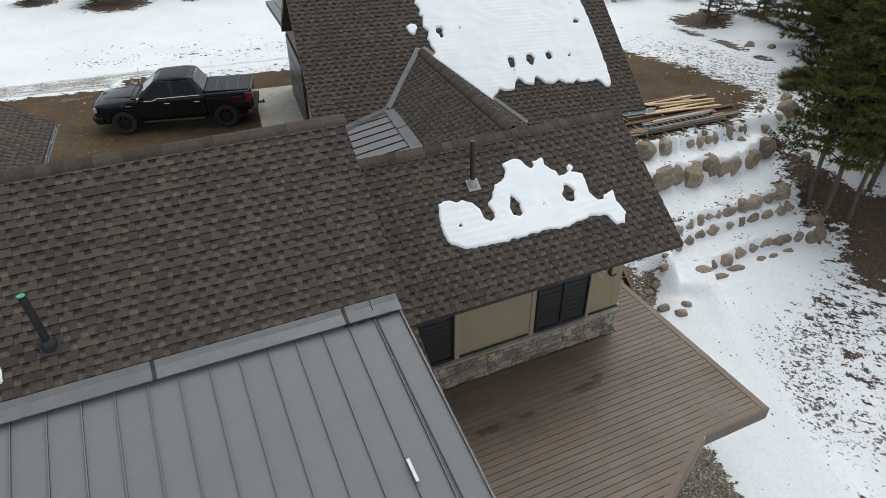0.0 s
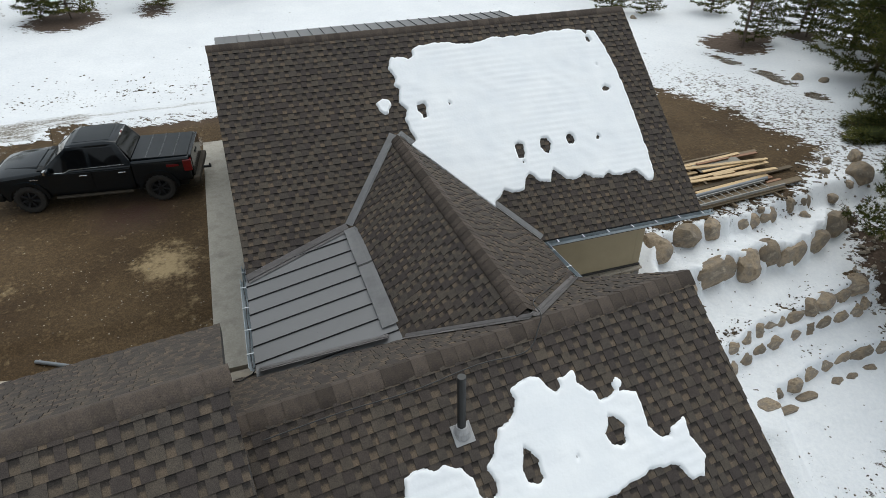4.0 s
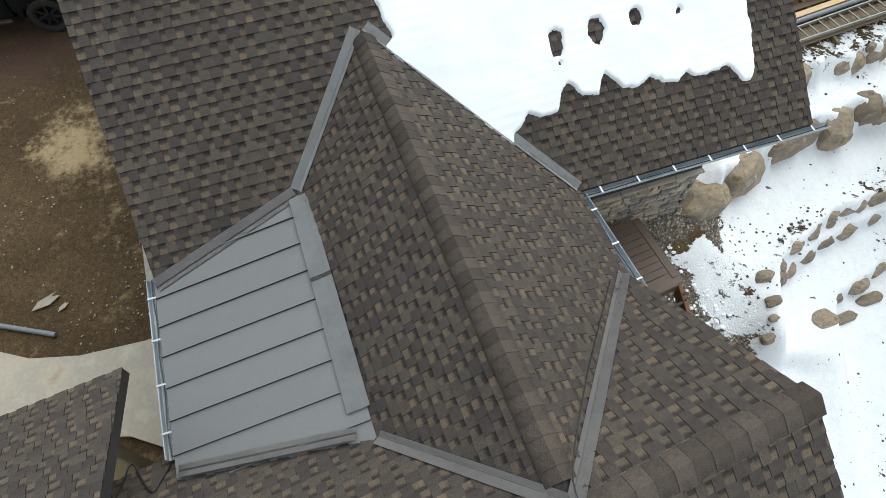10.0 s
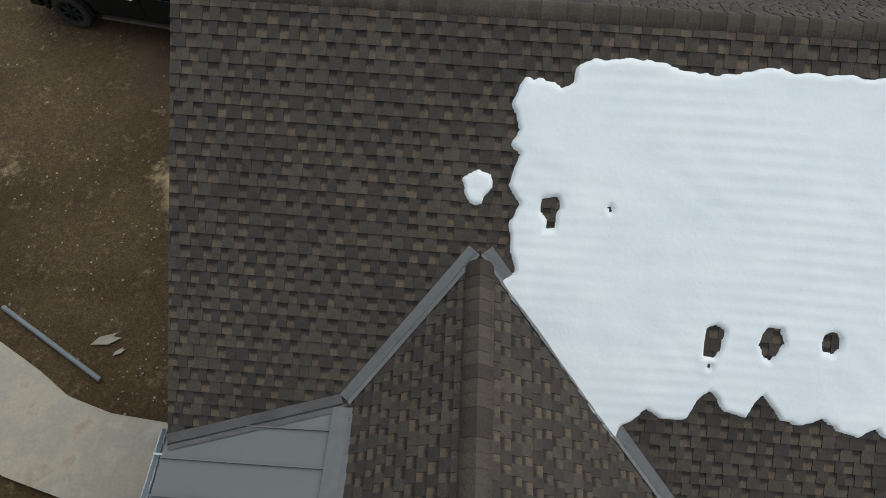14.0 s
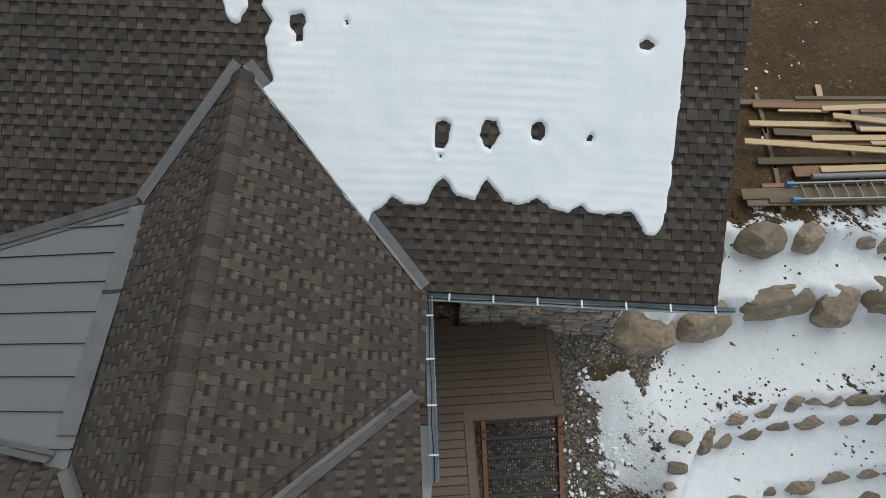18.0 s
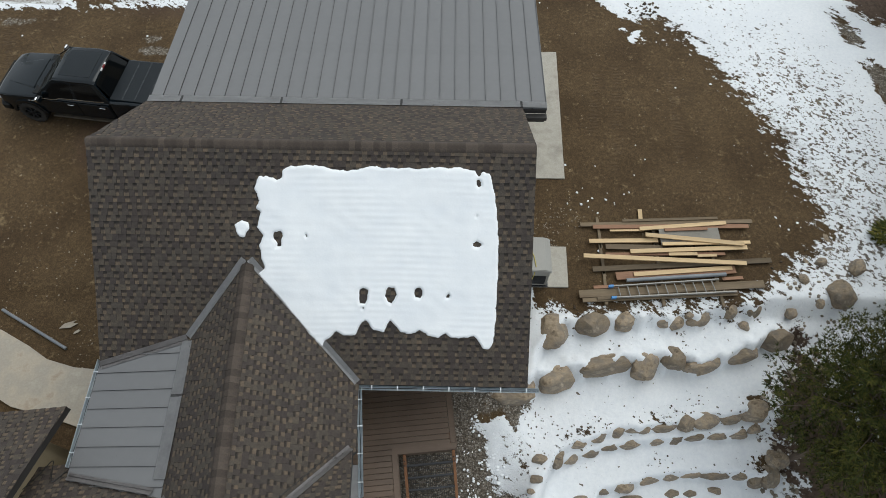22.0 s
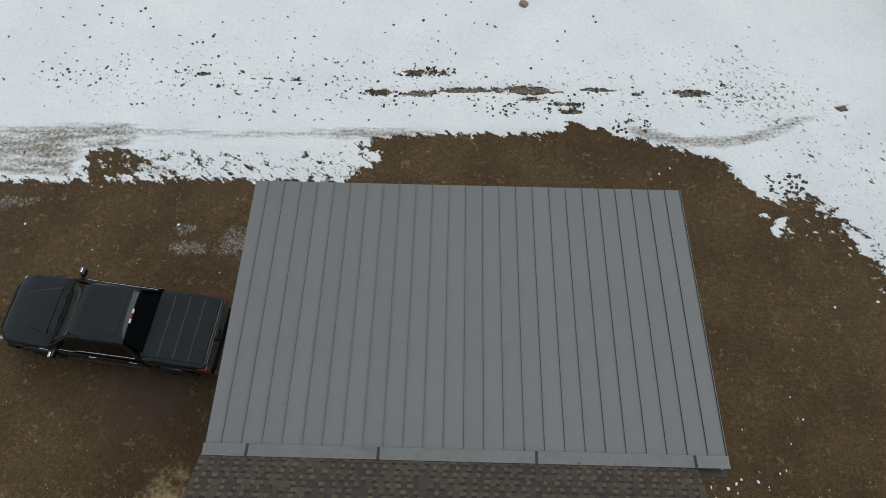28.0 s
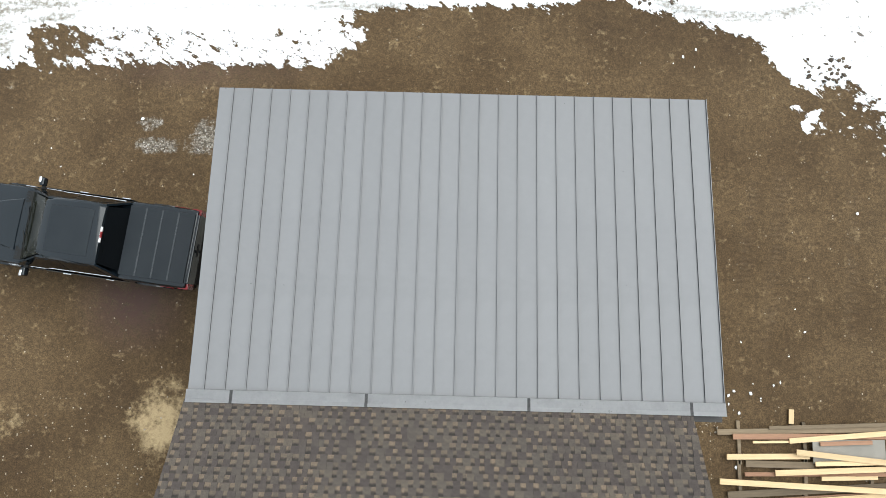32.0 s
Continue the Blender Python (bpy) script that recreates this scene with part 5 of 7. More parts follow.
wall(garage, (11.1, 28.7), (2.5, 28.7), -0.3, 3.5, 0.2)
wall(garage, (2.5, 28.7), (2.5, 22.9), -0.3, 3.55, 0.2)
stone_face(garage, (11.1, 16.62, 0), (0, 1, 0), (1, 0, 0), 3.0, -1.2, 0.66, 12, False)


def overhead_door(y0, y1, z1):
    d = part("overhead_door", box((2.44, y0, 0.02), (2.49, y1, z1), 0.006), M_FASCIA, garage, "dark sectional garage door, shut")
    for i in range(4):
        h = z1 / 4
        part("door_panel", box((2.41, y0 + 0.05, i * h + 0.05), (2.437, y1 - 0.05, (i + 1) * h - 0.02), 0.01), M_FRAME, d)


overhead_door(23.4, 28.0, 2.6)
for lo, hi in (((11.80, 22.58, 4.0), (12.44, 22.73, 4.12)), ((11.80, 22.64, 3.88), (12.40, 22.73, 3.998))):
    part("eave_return", box(lo, hi, 0.01), M_FASCIA, garage, "dark stepped eave return")
overhead_door(18.0, 20.9, 2.4)

# main house
stone_face(house, hpt(-6.9, -1.79, 0), HU, -HV, 6.24, -0.3, 0.42, 13)
stone_face(house, hpt(-0.66, -1.79, 0), HV, HU, 3.6, -0.3, 0.42, 14)
wall(house, hxy(-6.9, -1.79), hxy(-0.865, -1.79), 0.48, 2.75, 0.2)
gable(house, F_S, F_N, ((hxy(-0.66, -1.79), hxy(-0.66, 0), hxy(-0.66, 1.8)), -3.2, -HU * 0.2))
wall(house, (7.32, 13.4), (7.32, 16.62), -0.6, 2.9, 0.2, None, "tan stucco wall of the link")
wall(house, (2.7, 16.6), (2.7, 13.2), -0.4, 2.85, 0.2, None, "tan stucco wall of the entry")
gable(house, W_S, W_N, ((hxy(-6.9, -2.6), hxy(-6.9, -0.36), hxy(-6.9, 3.3)), -0.4, -HU * 0.2), "dark shaded stucco gable")
wall(house, hxy(-6.9, 3.3), hxy(-17, 3.3), -0.4, 2.9, 0.2)
wall(house, hxy(-17, -2.6), hxy(-6.9, -2.6), -0.4, 3.9, 0.2)
wall(house, (-5.9, 14.0), (-5.9, 19.6), -0.4, 3.3, 0.2)
wall(house, hxy(-6.9, -1.9), hxy(-0.7, -1.9), -3.6, -0.4, 0.2, M_MORTAR, "grey foundation wall")


def window(parent, u0, u1, z0, z1, sashes):
    """A dark framed window in the south wall, its glass backed by drawn blinds."""
    m = HM @ Matrix.Translation((0, -1.79, 0))
    w = part("window", box((u0, -0.022, z0), (u1, -0.003, z1), 0, m), M_BLIND, parent, "dark framed window with closed blinds")
    for lo, hi in (((u0, -0.07, z0), (u0 + 0.05, -0.024, z1)), ((u1 - 0.05, -0.07, z0), (u1, -0.024, z1)), ((u0 + 0.05, -0.07, z0), (u1 - 0.05, -0.024, z0 + 0.06)), ((u0 + 0.05, -0.07, z1 - 0.06), (u1 - 0.05, -0.024, z1))):
        part("frame_bar", box(lo, hi, 0.006, m), M_FRAME, w)
    step_u = (u1 - u0 - 0.1) / sashes
    for i in range(1, sashes):
        x = u0 + 0.05 + i * step_u
        part("mullion", box((x - 0.035, -0.066, z0 + 0.06), (x + 0.035, -0.024, z1 - 0.06), 0.006, m), M_FRAME, w)
    z = z0 + 0.09
    while z < z1 - 0.1:
        part("blind_slat", box((u0 + 0.06, -0.036, z), (u1 - 0.06, -0.024, z + 0.115), 0.003, m), M_BLIND, w)
        z += 0.13
    return w


window(house, -6.5, -4.95, 0.53, 2.1, 2)
window(house, -2.96, -1.6, 0.53, 2.1, 2)
hm_wall = HM @ Matrix.Translation((0, -1.79, 0))
for u in (-4.93, -3.08, -1.58):
    part("window_trim", box((u, -0.03, 0.47), (u + (0.11 if u != -1.58 else 0.09), -0.001, 2.4), 0.006, hm_wall), M_TRIM, house)
for u0, u1 in ((-4.8, -3.1), (-1.48, -0.66)):
    part("drip_strip", box((u0, -0.03, 0.485), (u1, -0.001, 0.54), 0.004, hm_wall), M_FASCIA, house)


# ---------------------------------------------------------------- paving
tagged(part("pavement", prism([(0.76, 16.9), (2.5, 16.9), (2.5, 29.0), (0.78, 29.0)], -0.3, 0.02), M_CONCRETE, None), "pale concrete apron along the garage doors", "pavement", kind="structure")
tagged(part("pavement", prism([(11.1, 23.53), (13.68, 23.53), (13.78, 29.2), (11.1, 29.2)], -0.3, 0.03), M_CONCRETE, None), "pale concrete slab beside the lean-to", "pavement", kind="structure")
tagged(part("pavement", prism([(11.8, 19.6), (13.5, 19.6), (13.53, 20.97), (11.8, 20.97)], -0.3, 0.04), M_CONCRETE, None), "small concrete pad under the generator", "pavement", kind="structure")
WALK_N = [(-9, 18.6), (-6, 18.6), (-3.97, 18.2), (-2.9, 17.95), (-2.0, 17.5), (-1.33, 17.1), (-0.5, 16.88), (0.6, 16.8), (1.8, 16.85), (2.6, 16.85)]
WALK_S = [(2.6, 14.35), (1.2, 14.5), (0.2, 15.2), (-0.8, 15.5), (-1.9, 15.75), (-3.37, 16.5), (-5, 16.9), (-9, 17.0)]
tagged(part("pavement", prism(WALK_N + WALK_S, -0.35, -0.045), M_FLAG, None), "curving tan stamped concrete walk", "pavement", kind="structure")


# ---------------------------------------------------------------- snow on the roofs
def snow_patch(name, plane, outline, holes, place, label, thick=0.07, cell=0.028, lumps=()):
    """A slumped sheet of snow: a fine grid over the slope that sinks under it outside the outline and in the ragged melted holes."""
    xs, ys = [p[0] for p in outline], [p[1] for p in outline]
    gx, gy = np.meshgrid(np.arange(min(xs) - 0.6, max(xs) + 0.2, cell), np.arange(min(ys) - 0.2, max(ys) + 0.2, cell))
    wob = 0.007 * np.sin(gx * 17 + 2 * np.sin(gy * 11)) + 0.006 * np.sin(gy * 19 + 2.3 * np.sin(gx * 13)) + 0.005 * np.sin(gx * 37 + 2 * np.sin(gy * 29)) * np.sin(gy * 41)
    d = inside(outline, gx, gy) + wob
    for hole in holes:
        d = np.minimum(d, -inside(hole, gx, gy) + 0.5 * wob)
    for cx, cy, rx, ry in lumps:
        d = np.maximum(d, (1 - np.hypot((gx - cx) / rx, (gy - cy) / ry)) * min(rx, ry) + wob)
    d = d + 0.008
    t = np.clip(d / 0.04, -1.2, 1)
    h = thick * np.where(t > 0, np.clip(1 - (1 - t) ** 2.6, 0, 1) ** 0.5, t)
    body = np.clip(d / 0.12, 0, 1)
    course = np.sin(gy * math.tau / 0.114 + 0.7 * np.sin(gx * 1.3))
    h = h + body * (0.0014 * course * (1 + 0.9 * np.sin(gx * 1.9 + 3 * np.sin(gy * 1.3))) + 0.004 * np.sin(gx * 6.1 + 3 * np.sin(gy * 4.7)) * np.sin(gy * 9 + 2 * np.sin(gx * 3.3)) + 0.007 * np.sin(gx * 2.7 + 2 * np.sin(gy * 1.6)))
    keep = d > -0.07
    ids = np.where(keep, np.cumsum(keep.ravel()).reshape(keep.shape) - 1, -1)
    verts = [place(x, y) + plane.n * (0.012 + z) for x, y, z in zip(gx[keep], gy[keep], h[keep])]
    quads = np.stack([ids[:-1, :-1], ids[:-1, 1:], ids[1:, 1:], ids[1:, :-1]], -1).reshape(-1, 4)
    faces = quads[quads.min(axis=1) >= 0].tolist()
    return tagged(new(name, mesh_of(name, verts, faces, M_SNOW, True)), label, "snow")


GARAGE_SNOW = [(5.68, 19.52), (6.06, 19.44), (6.18, 19.49), (6.19, 19.6), (6.35, 19.68), (6.97, 19.71), (7.19, 19.65), (7.43, 19.62), (7.76, 19.62), (8.04, 19.69), (8.26, 19.7), (8.49, 19.67), (8.95, 19.69), (9.12, 19.66), (9.5, 19.7), (10.2, 19.7), (10.42, 19.64), (10.52, 19.57), (10.61, 19.63), (10.76, 19.61), (10.88, 19.21), (10.94, 18.94), (10.99, 18.42), (11.0, 17.86), (10.99, 17.57), (10.98, 16.98), (10.94, 16.56), (10.85, 16.44), (10.72, 16.45), (10.58, 16.63), (10.49, 16.69)]
GARAGE_SNOW += [(10.17, 16.64), (9.98, 16.66), (9.85, 16.73), (9.7, 16.65), (9.43, 16.69), (9.26, 16.79), (9.03, 16.7), (8.82, 16.75), (8.58, 16.96), (8.48, 16.83), (8.43, 16.73), (8.2, 16.77), (8.0, 16.97), (7.87, 16.87), (7.79, 16.68), (7.54, 16.65), (7.33, 16.74), (7.2, 16.61), (7.06, 16.55), (7.04, 16.37), (6.73, 16.5), (6.05, 17.14), (5.55, 17.74), (5.74, 17.87), (5.64, 18.26), (5.73, 18.46), (5.6, 18.6), (5.69, 18.87), (5.6, 18.95), (5.67, 19.08), (5.56, 19.29)]
GARAGE_HOLES = [[(5.95, 18.54), (6.13, 18.55), (6.18, 18.46), (6.13, 18.38), (6.13, 18.26), (6.0, 18.23), (6.02, 18.34), (5.93, 18.41)], [(6.68, 18.53), (6.73, 18.46), (6.69, 18.43), (6.65, 18.48)], [(7.86, 17.52), (7.97, 17.56), (8.08, 17.51), (8.07, 17.34), (8.01, 17.23), (7.88, 17.25), (7.86, 17.39)], [(7.93, 17.2), (7.99, 17.19), (7.98, 17.14), (7.92, 17.15)], [(8.52, 17.56), (8.68, 17.56), (8.73, 17.42), (8.67, 17.32), (8.61, 17.25), (8.51, 17.28), (8.45, 17.39), (8.48, 17.49)]]
GARAGE_HOLES += [[(9.13, 17.54), (9.23, 17.58), (9.32, 17.52), (9.33, 17.42), (9.27, 17.36), (9.14, 17.36), (9.11, 17.47)], [(9.89, 17.47), (9.96, 17.41), (9.92, 17.38), (9.83, 17.38)], [(10.48, 19.51), (10.56, 19.5), (10.6, 19.41), (10.53, 19.35), (10.46, 19.41)], [(10.47, 18.88), (10.51, 18.89), (10.51, 18.85), (10.47, 18.85)], [(10.42, 18.39), (10.52, 18.44), (10.65, 18.37), (10.56, 18.3), (10.42, 18.32)]]
GARAGE_CLUMP = [(5.1, 18.64), (5.24, 18.71), (5.38, 18.68), (5.42, 18.58), (5.33, 18.51), (5.32, 18.43), (5.21, 18.44), (5.12, 18.52)]
on_garage = lambda x, y: Vector((x, y, G_S.under(x, y)))
snow_patch("roof_snow", G_S, GARAGE_SNOW, GARAGE_HOLES, on_garage, "wide slumped sheet of white snow with melted holes on dark shingles", 0.05, 0.026)
snow_patch("roof_snow", G_S, GARAGE_CLUMP, [], on_garage, "small leftover clump of white snow on shingles", 0.05, 0.022)
HOUSE_SNOW = [(-4.92, -1.02), (-4.7, -0.99), (-4.55, -1.05), (-4.4, -1.05), (-4.24, -1.12), (-4.15, -1.23), (-4.12, -1.41), (-4.03, -1.5), (-3.92, -1.48), (-3.87, -1.35), (-3.92, -1.2), (-3.76, -1.08), (-3.6, -0.91), (-3.41, -0.85), (-3.26, -0.69), (-3.3, -0.59), (-3.16, -0.56), (-3.01, -0.53), (-2.86, -0.59), (-2.8, -0.71), (-2.71, -0.77), (-2.62, -0.73), (-2.61, -0.64), (-2.37, -0.63), (-2.39, -0.75), (-2.21, -0.89)]
HOUSE_SNOW += [(-2.17, -1.0), (-1.86, -0.98), (-1.61, -1.04), (-1.62, -1.17), (-1.65, -1.41), (-1.53, -1.59), (-1.38, -1.6), (-1.35, -1.51), (-1.09, -1.49), (-1.12, -1.67), (-1.01, -1.9), (-1.16, -2.07), (-1.33, -2.06), (-1.43, -1.89), (-1.57, -1.83), (-1.89, -1.81), (-2.57, -1.89), (-2.95, -1.83), (-3.36, -1.85), (-3.95, -1.85), (-4.38, -1.83), (-4.75, -1.8), (-5.02, -1.65), (-5.02, -1.34)]
HOUSE_HOLES = [[(-3.4, -1.13), (-3.33, -1.2), (-3.26, -1.3), (-3.28, -1.42), (-3.27, -1.48), (-3.37, -1.53), (-3.51, -1.47), (-3.52, -1.34)], [(-2.15, -1.14), (-2.0, -1.22), (-1.94, -1.32), (-2.01, -1.4), (-2.02, -1.48), (-2.12, -1.51), (-2.24, -1.45), (-2.29, -1.32), (-2.19, -1.25)], [(-4.69, -1.41), (-4.63, -1.39), (-4.61, -1.44), (-4.66, -1.47), (-4.7, -1.45)], [(-2.79, -1.4), (-2.75, -1.39), (-2.74, -1.43), (-2.79, -1.45)]]


def on_front(u, v):
    p = hpt(u, v, 0)
    p.z = F_S.under(p.x, p.y)
    return p


snow_patch("roof_snow", F_S, HOUSE_SNOW, HOUSE_HOLES, on_front, "ragged white snow patch with melted holes on dark shingles", 0.036, 0.022, ((-1.83, -0.89, 0.06, 0.05),))


def on_west(u, v):
    p = hpt(u, v, 0)
    p.z = W_S.under(p.x, p.y)
    return p


snow_patch("roof_snow", W_S, [(-12.6, -2.95), (-12.12, -2.9), (-12.1, -2.72), (-12.6, -2.7)], [], on_west, "small leftover clump of white snow on shingles", 0.05, 0.03)

# ---------------------------------------------------------------- deck
deck = thing("deck", "brown composite deck with picture-frame border boards", "deck", at=tuple(hpt(0, -3, -0.3)))
DZ, PITCH = -0.3, 0.1457


def deck_board(u0, u1, v0, v1, stock={}):
    key = (round(u1 - u0, 2), round(v1 - v0, 3))
    if key not in stock:
        bm = box((0, 0, -0.025), (key[0], key[1], 0), 0.005)
        me = bpy.data.meshes.new("deck_board")
        bm.to_mesh(me)
        bm.free()
        me.materials.append(M_DECK)
        stock[key] = me
    return shared("deck_board", stock[key], deck, HM @ Matrix.Translation((u0, v0, DZ)))


rng = random.Random(21)
v = -8.7
while v < 4.7:
    v1 = v + PITCH - 0.011
    mid = v + PITCH / 2
    if mid < -1.86:
        lo, hi = -8.6, 0.685
        if mid < -5.1:
            hi = -0.97 + (v + 5.23) * 1.9
    elif mid < 2.83:
        lo, hi = -0.57, 0.685
    else:
        lo, hi = -0.5, 2.275
        if mid > 4.62 - 0.114 * hi:
            hi = (4.70 - mid) / 0.114
        if mid > 4.75 or hi < 0.3:
            v += PITCH
            continue
    u = lo
    while u < hi - 0.01:
        w = min(rng.choice((2.4, 3.05, 3.6, 4.3)), hi - u)
        if hi - u - w < 0.5:
            w = hi - u
        deck_board(u, u + w - 0.003, v, v1)
        u += w
    v += PITCH
for lo, hi in (((0.69, -5.2), (0.83, 2.83)), ((0.69, 2.835), (2.42, 2.975)), ((2.28, 2.98), (2.42, 4.38)), ((-0.92, -5.2), (0.685, -5.06))):
    part("border_board", box((lo[0], lo[1], DZ - 0.025), (hi[0], hi[1], DZ + 0.001), 0.004, HM), M_DECK, deck, "brown border board")
dm = HM @ Matrix.Translation((-0.9, -5.2, 0)) @ Matrix.Rotation(math.atan2(-0.84, -1.61), 4, "Z")
part("border_board", box((0, -0.14, DZ - 0.025), (6.2, 0.0, DZ + 0.002), 0.004, dm), M_DECK, deck, "brown border board")
part("fascia_board", box((0.1, 0.003, DZ - 0.3), (6.2, 0.03, DZ - 0.004), 0.004, dm), M_DECK, deck)
for lo, hi in (((0.832, -5.22, DZ - 0.3), (0.855, 2.8, DZ - 0.004)), ((-0.9, -5.225, DZ - 0.3), (0.83, -5.203, DZ - 0.004)), ((2.422, 2.85, DZ - 0.28), (2.445, 4.36, DZ - 0.004)), ((0.86, 2.81, DZ - 0.28), (2.42, 2.832, DZ - 0.004))):
    part("fascia_board", box(lo, hi, 0.003, HM), M_DECK, deck)
for uu in (-6.5, -5.0, -3.5, -2.0, -0.6, 0.6):
    part("joist", box((uu, -5.0 if uu > -1 else -4.6, DZ - 0.28), (uu + 0.05, -1.9, DZ - 0.03), 0, HM), M_FRAMING, deck)
for uu, vv in ((0.2, -3.6), (0.2, -1.2), (0.3, 1.0), (2.2, 3.2), (-2.2, -3.0), (-4.6, -3.0)):
    p = hpt(uu, vv, 0)
    g = float(terrain(p.x, p.y))
    part("post", box((uu, vv, g - 0.3), (uu + 0.14, vv + 0.14, DZ - 0.285), 0.008, HM), M_FRAMING, deck, "stained timber post")

stairs = thing("deck_stairs", "open stair frame, stained stringers and dark steel angles, no treads", "stairs", at=tuple(hpt(1.6, 1.5, -1.5)))
RISE, RUN, N_STEP = 0.195, 0.285, 9
for uu in (0.98, 2.3):
    prof = [(2.80, DZ - 0.03), (2.80, DZ - 0.34)]
    prof += [(2.80 - N_STEP * RUN, DZ - 0.30 - N_STEP * RISE), (2.80 - N_STEP * RUN - 0.1, DZ - N_STEP * RISE - 0.12)]
    rings = [[Vector((x, y, z)) for y, z in prof] for x in (uu, uu + 0.075)]
    bm = loft(rings)
    bm.transform(HM)
    s = part("stringer", bm, M_FRAMING, stairs, "reddish stained timber stringer")
    for k in (0, 1):
        part("bolt", box((uu + 0.02, 2.62 - 0.1 * k, DZ - 0.135 - 0.06 * k), (uu + 0.05, 2.65 - 0.1 * k, DZ - 0.075 - 0.06 * k), 0.006, HM), M_STEEL, s)
for i in range(1, N_STEP + 1):
    y, z = 2.80 - i * RUN, DZ - i * RISE
    bm = box((1.055, y, z - 0.04), (2.3, y + 0.05, z - 0.032))
    add_box(bm, (1.055, y, z - 0.09), (2.3, y + 0.008, z - 0.04))
    bm.transform(HM)
    part("tread_angle", bm, M_STEEL, stairs, "dark steel tread angle")

bm = bmesh.new()
slope_of = lambda y: DZ - 0.16 - (2.80 - y) * RISE / RUN
for k in range(26):
    y = 2.74 - 0.1 * k
    add_box(bm, (1.06, y, slope_of(y) - 0.12), (2.29, y + 0.009, slope_of(y) - 0.111))
wires = part("wire_mesh", bm, M_STEEL, stairs, "black wire mesh under the open stair")
wires.matrix_basis = HM
bm = bmesh.new()
for k in range(24):
    x = 1.09 + 0.051 * k
    vs = add_box(bm, (x, 0, -0.004), (x + 0.008, math.hypot(2.5, 2.5 * RISE / RUN), 0.004))
    bmesh.ops.transform(bm, matrix=Matrix.Translation((0, 0.24, slope_of(0.24) - 0.105)) @ Matrix.Rotation(math.atan2(RISE, RUN), 4, "X"), verts=vs)
wires = part("wire_mesh", bm, M_STEEL, stairs, "black wire mesh under the open stair")
wires.matrix_basis = HM

# ---------------------------------------------------------------- boulders
def rock_mesh(seed):
    rr = random.Random(seed)
    bm = bmesh.new()
    bmesh.ops.create_icosphere(bm, subdivisions=4, radius=1.0)
    off = Vector((rr.uniform(-50, 50), rr.uniform(-50, 50), rr.uniform(-50, 50)))
    cuts = [(Vector((rr.uniform(-1, 1), rr.uniform(-1, 1), rr.uniform(-0.6, 1))).normalized(), rr.uniform(0.40, 0.56)) for _ in range(12)]
    power = rr.uniform(2.6, 3.6)
    for vert in bm.verts:
        n = vert.co
        p = n * (0.5 / (abs(n.x) ** power + abs(n.y) ** power + abs(n.z) ** power) ** (1 / power))
        for nrm, lim in cuts:
            k = p.dot(nrm) - lim
            if k > 0:
                p -= nrm * k
        p *= 1 + 0.16 * noise.noise(p * 1.8 + off) + 0.05 * noise.noise(p * 6 + off) + 0.025 * noise.noise(p * 15 + off)
        vert.co = p
    me = bpy.data.meshes.new("boulder")
    bm.to_mesh(me)
    bm.free()
    me.materials.append(M_ROCK)
    me.shade_smooth()
    me.set_sharp_from_angle(angle=0.5)
    return me


ROCKS = [rock_mesh(s) for s in range(14)]


rr = random.Random(5)
TALL = {"first": 0.62, "second": 0.9, "third": 0.5, "fourth": 0.48, "fifth": 0.54}
for rname, row, word, stepped in (("first", ROW_A, "top", True), ("second", ROW_B, "second", True), ("third", ROW_C, "third", True), ("fourth", ROW_D, "fourth", True), ("fifth", ROW_E, "fifth", True), ("sixth", ROW_F, "lowest", False), ("rim", ROW_G, "gravel", False)):
    for x, y, w, clear in row:
        ob = new("boulder", ROCKS[rr.randrange(14)])
        deep, wide, turn = w * 0.6, 1.0, 0.15
        if rname in ("first", "second"):
            deep = min(clear + rr.uniform(0.2, 0.26), 0.95)
        elif stepped:
            deep, wide, turn = clear + rr.uniform(0.24, 0.3), 1.34, 0.06
        elif rname == "sixth":
            deep = clear + 0.1
        if stepped:
            tall = TALL[rname] * rr.uniform(0.92, 1.08)
            z = float(terrain(x, y + 0.14 + 0.75 * clear)) + (0.03 if clear > 0.3 else -0.05) - tall * 0.5
        else:
            tall = (0.3 * min(1.0, w * 2.2) if w < 0.5 else 0.24) if rname == "rim" else 0.16
            z = float(terrain(x, y + deep * 0.5)) + tall * 0.06
        ob.matrix_world = Matrix.LocRotScale((x, y + deep * 0.5, z), Euler((rr.uniform(-0.12, 0.12), rr.uniform(-0.1, 0.1), rr.choice((0, math.pi)) + rr.uniform(-turn, turn))), (w * wide, deep * 1.06, tall * 1.04))
        size = "big" if w > 0.95 else ("small" if w < 0.5 else "rounded")
        tagged(ob, f"{size} tan-grey boulder in the {word} row of a snowy terrace wall", "boulder", f"{rname} terrace row of boulders")
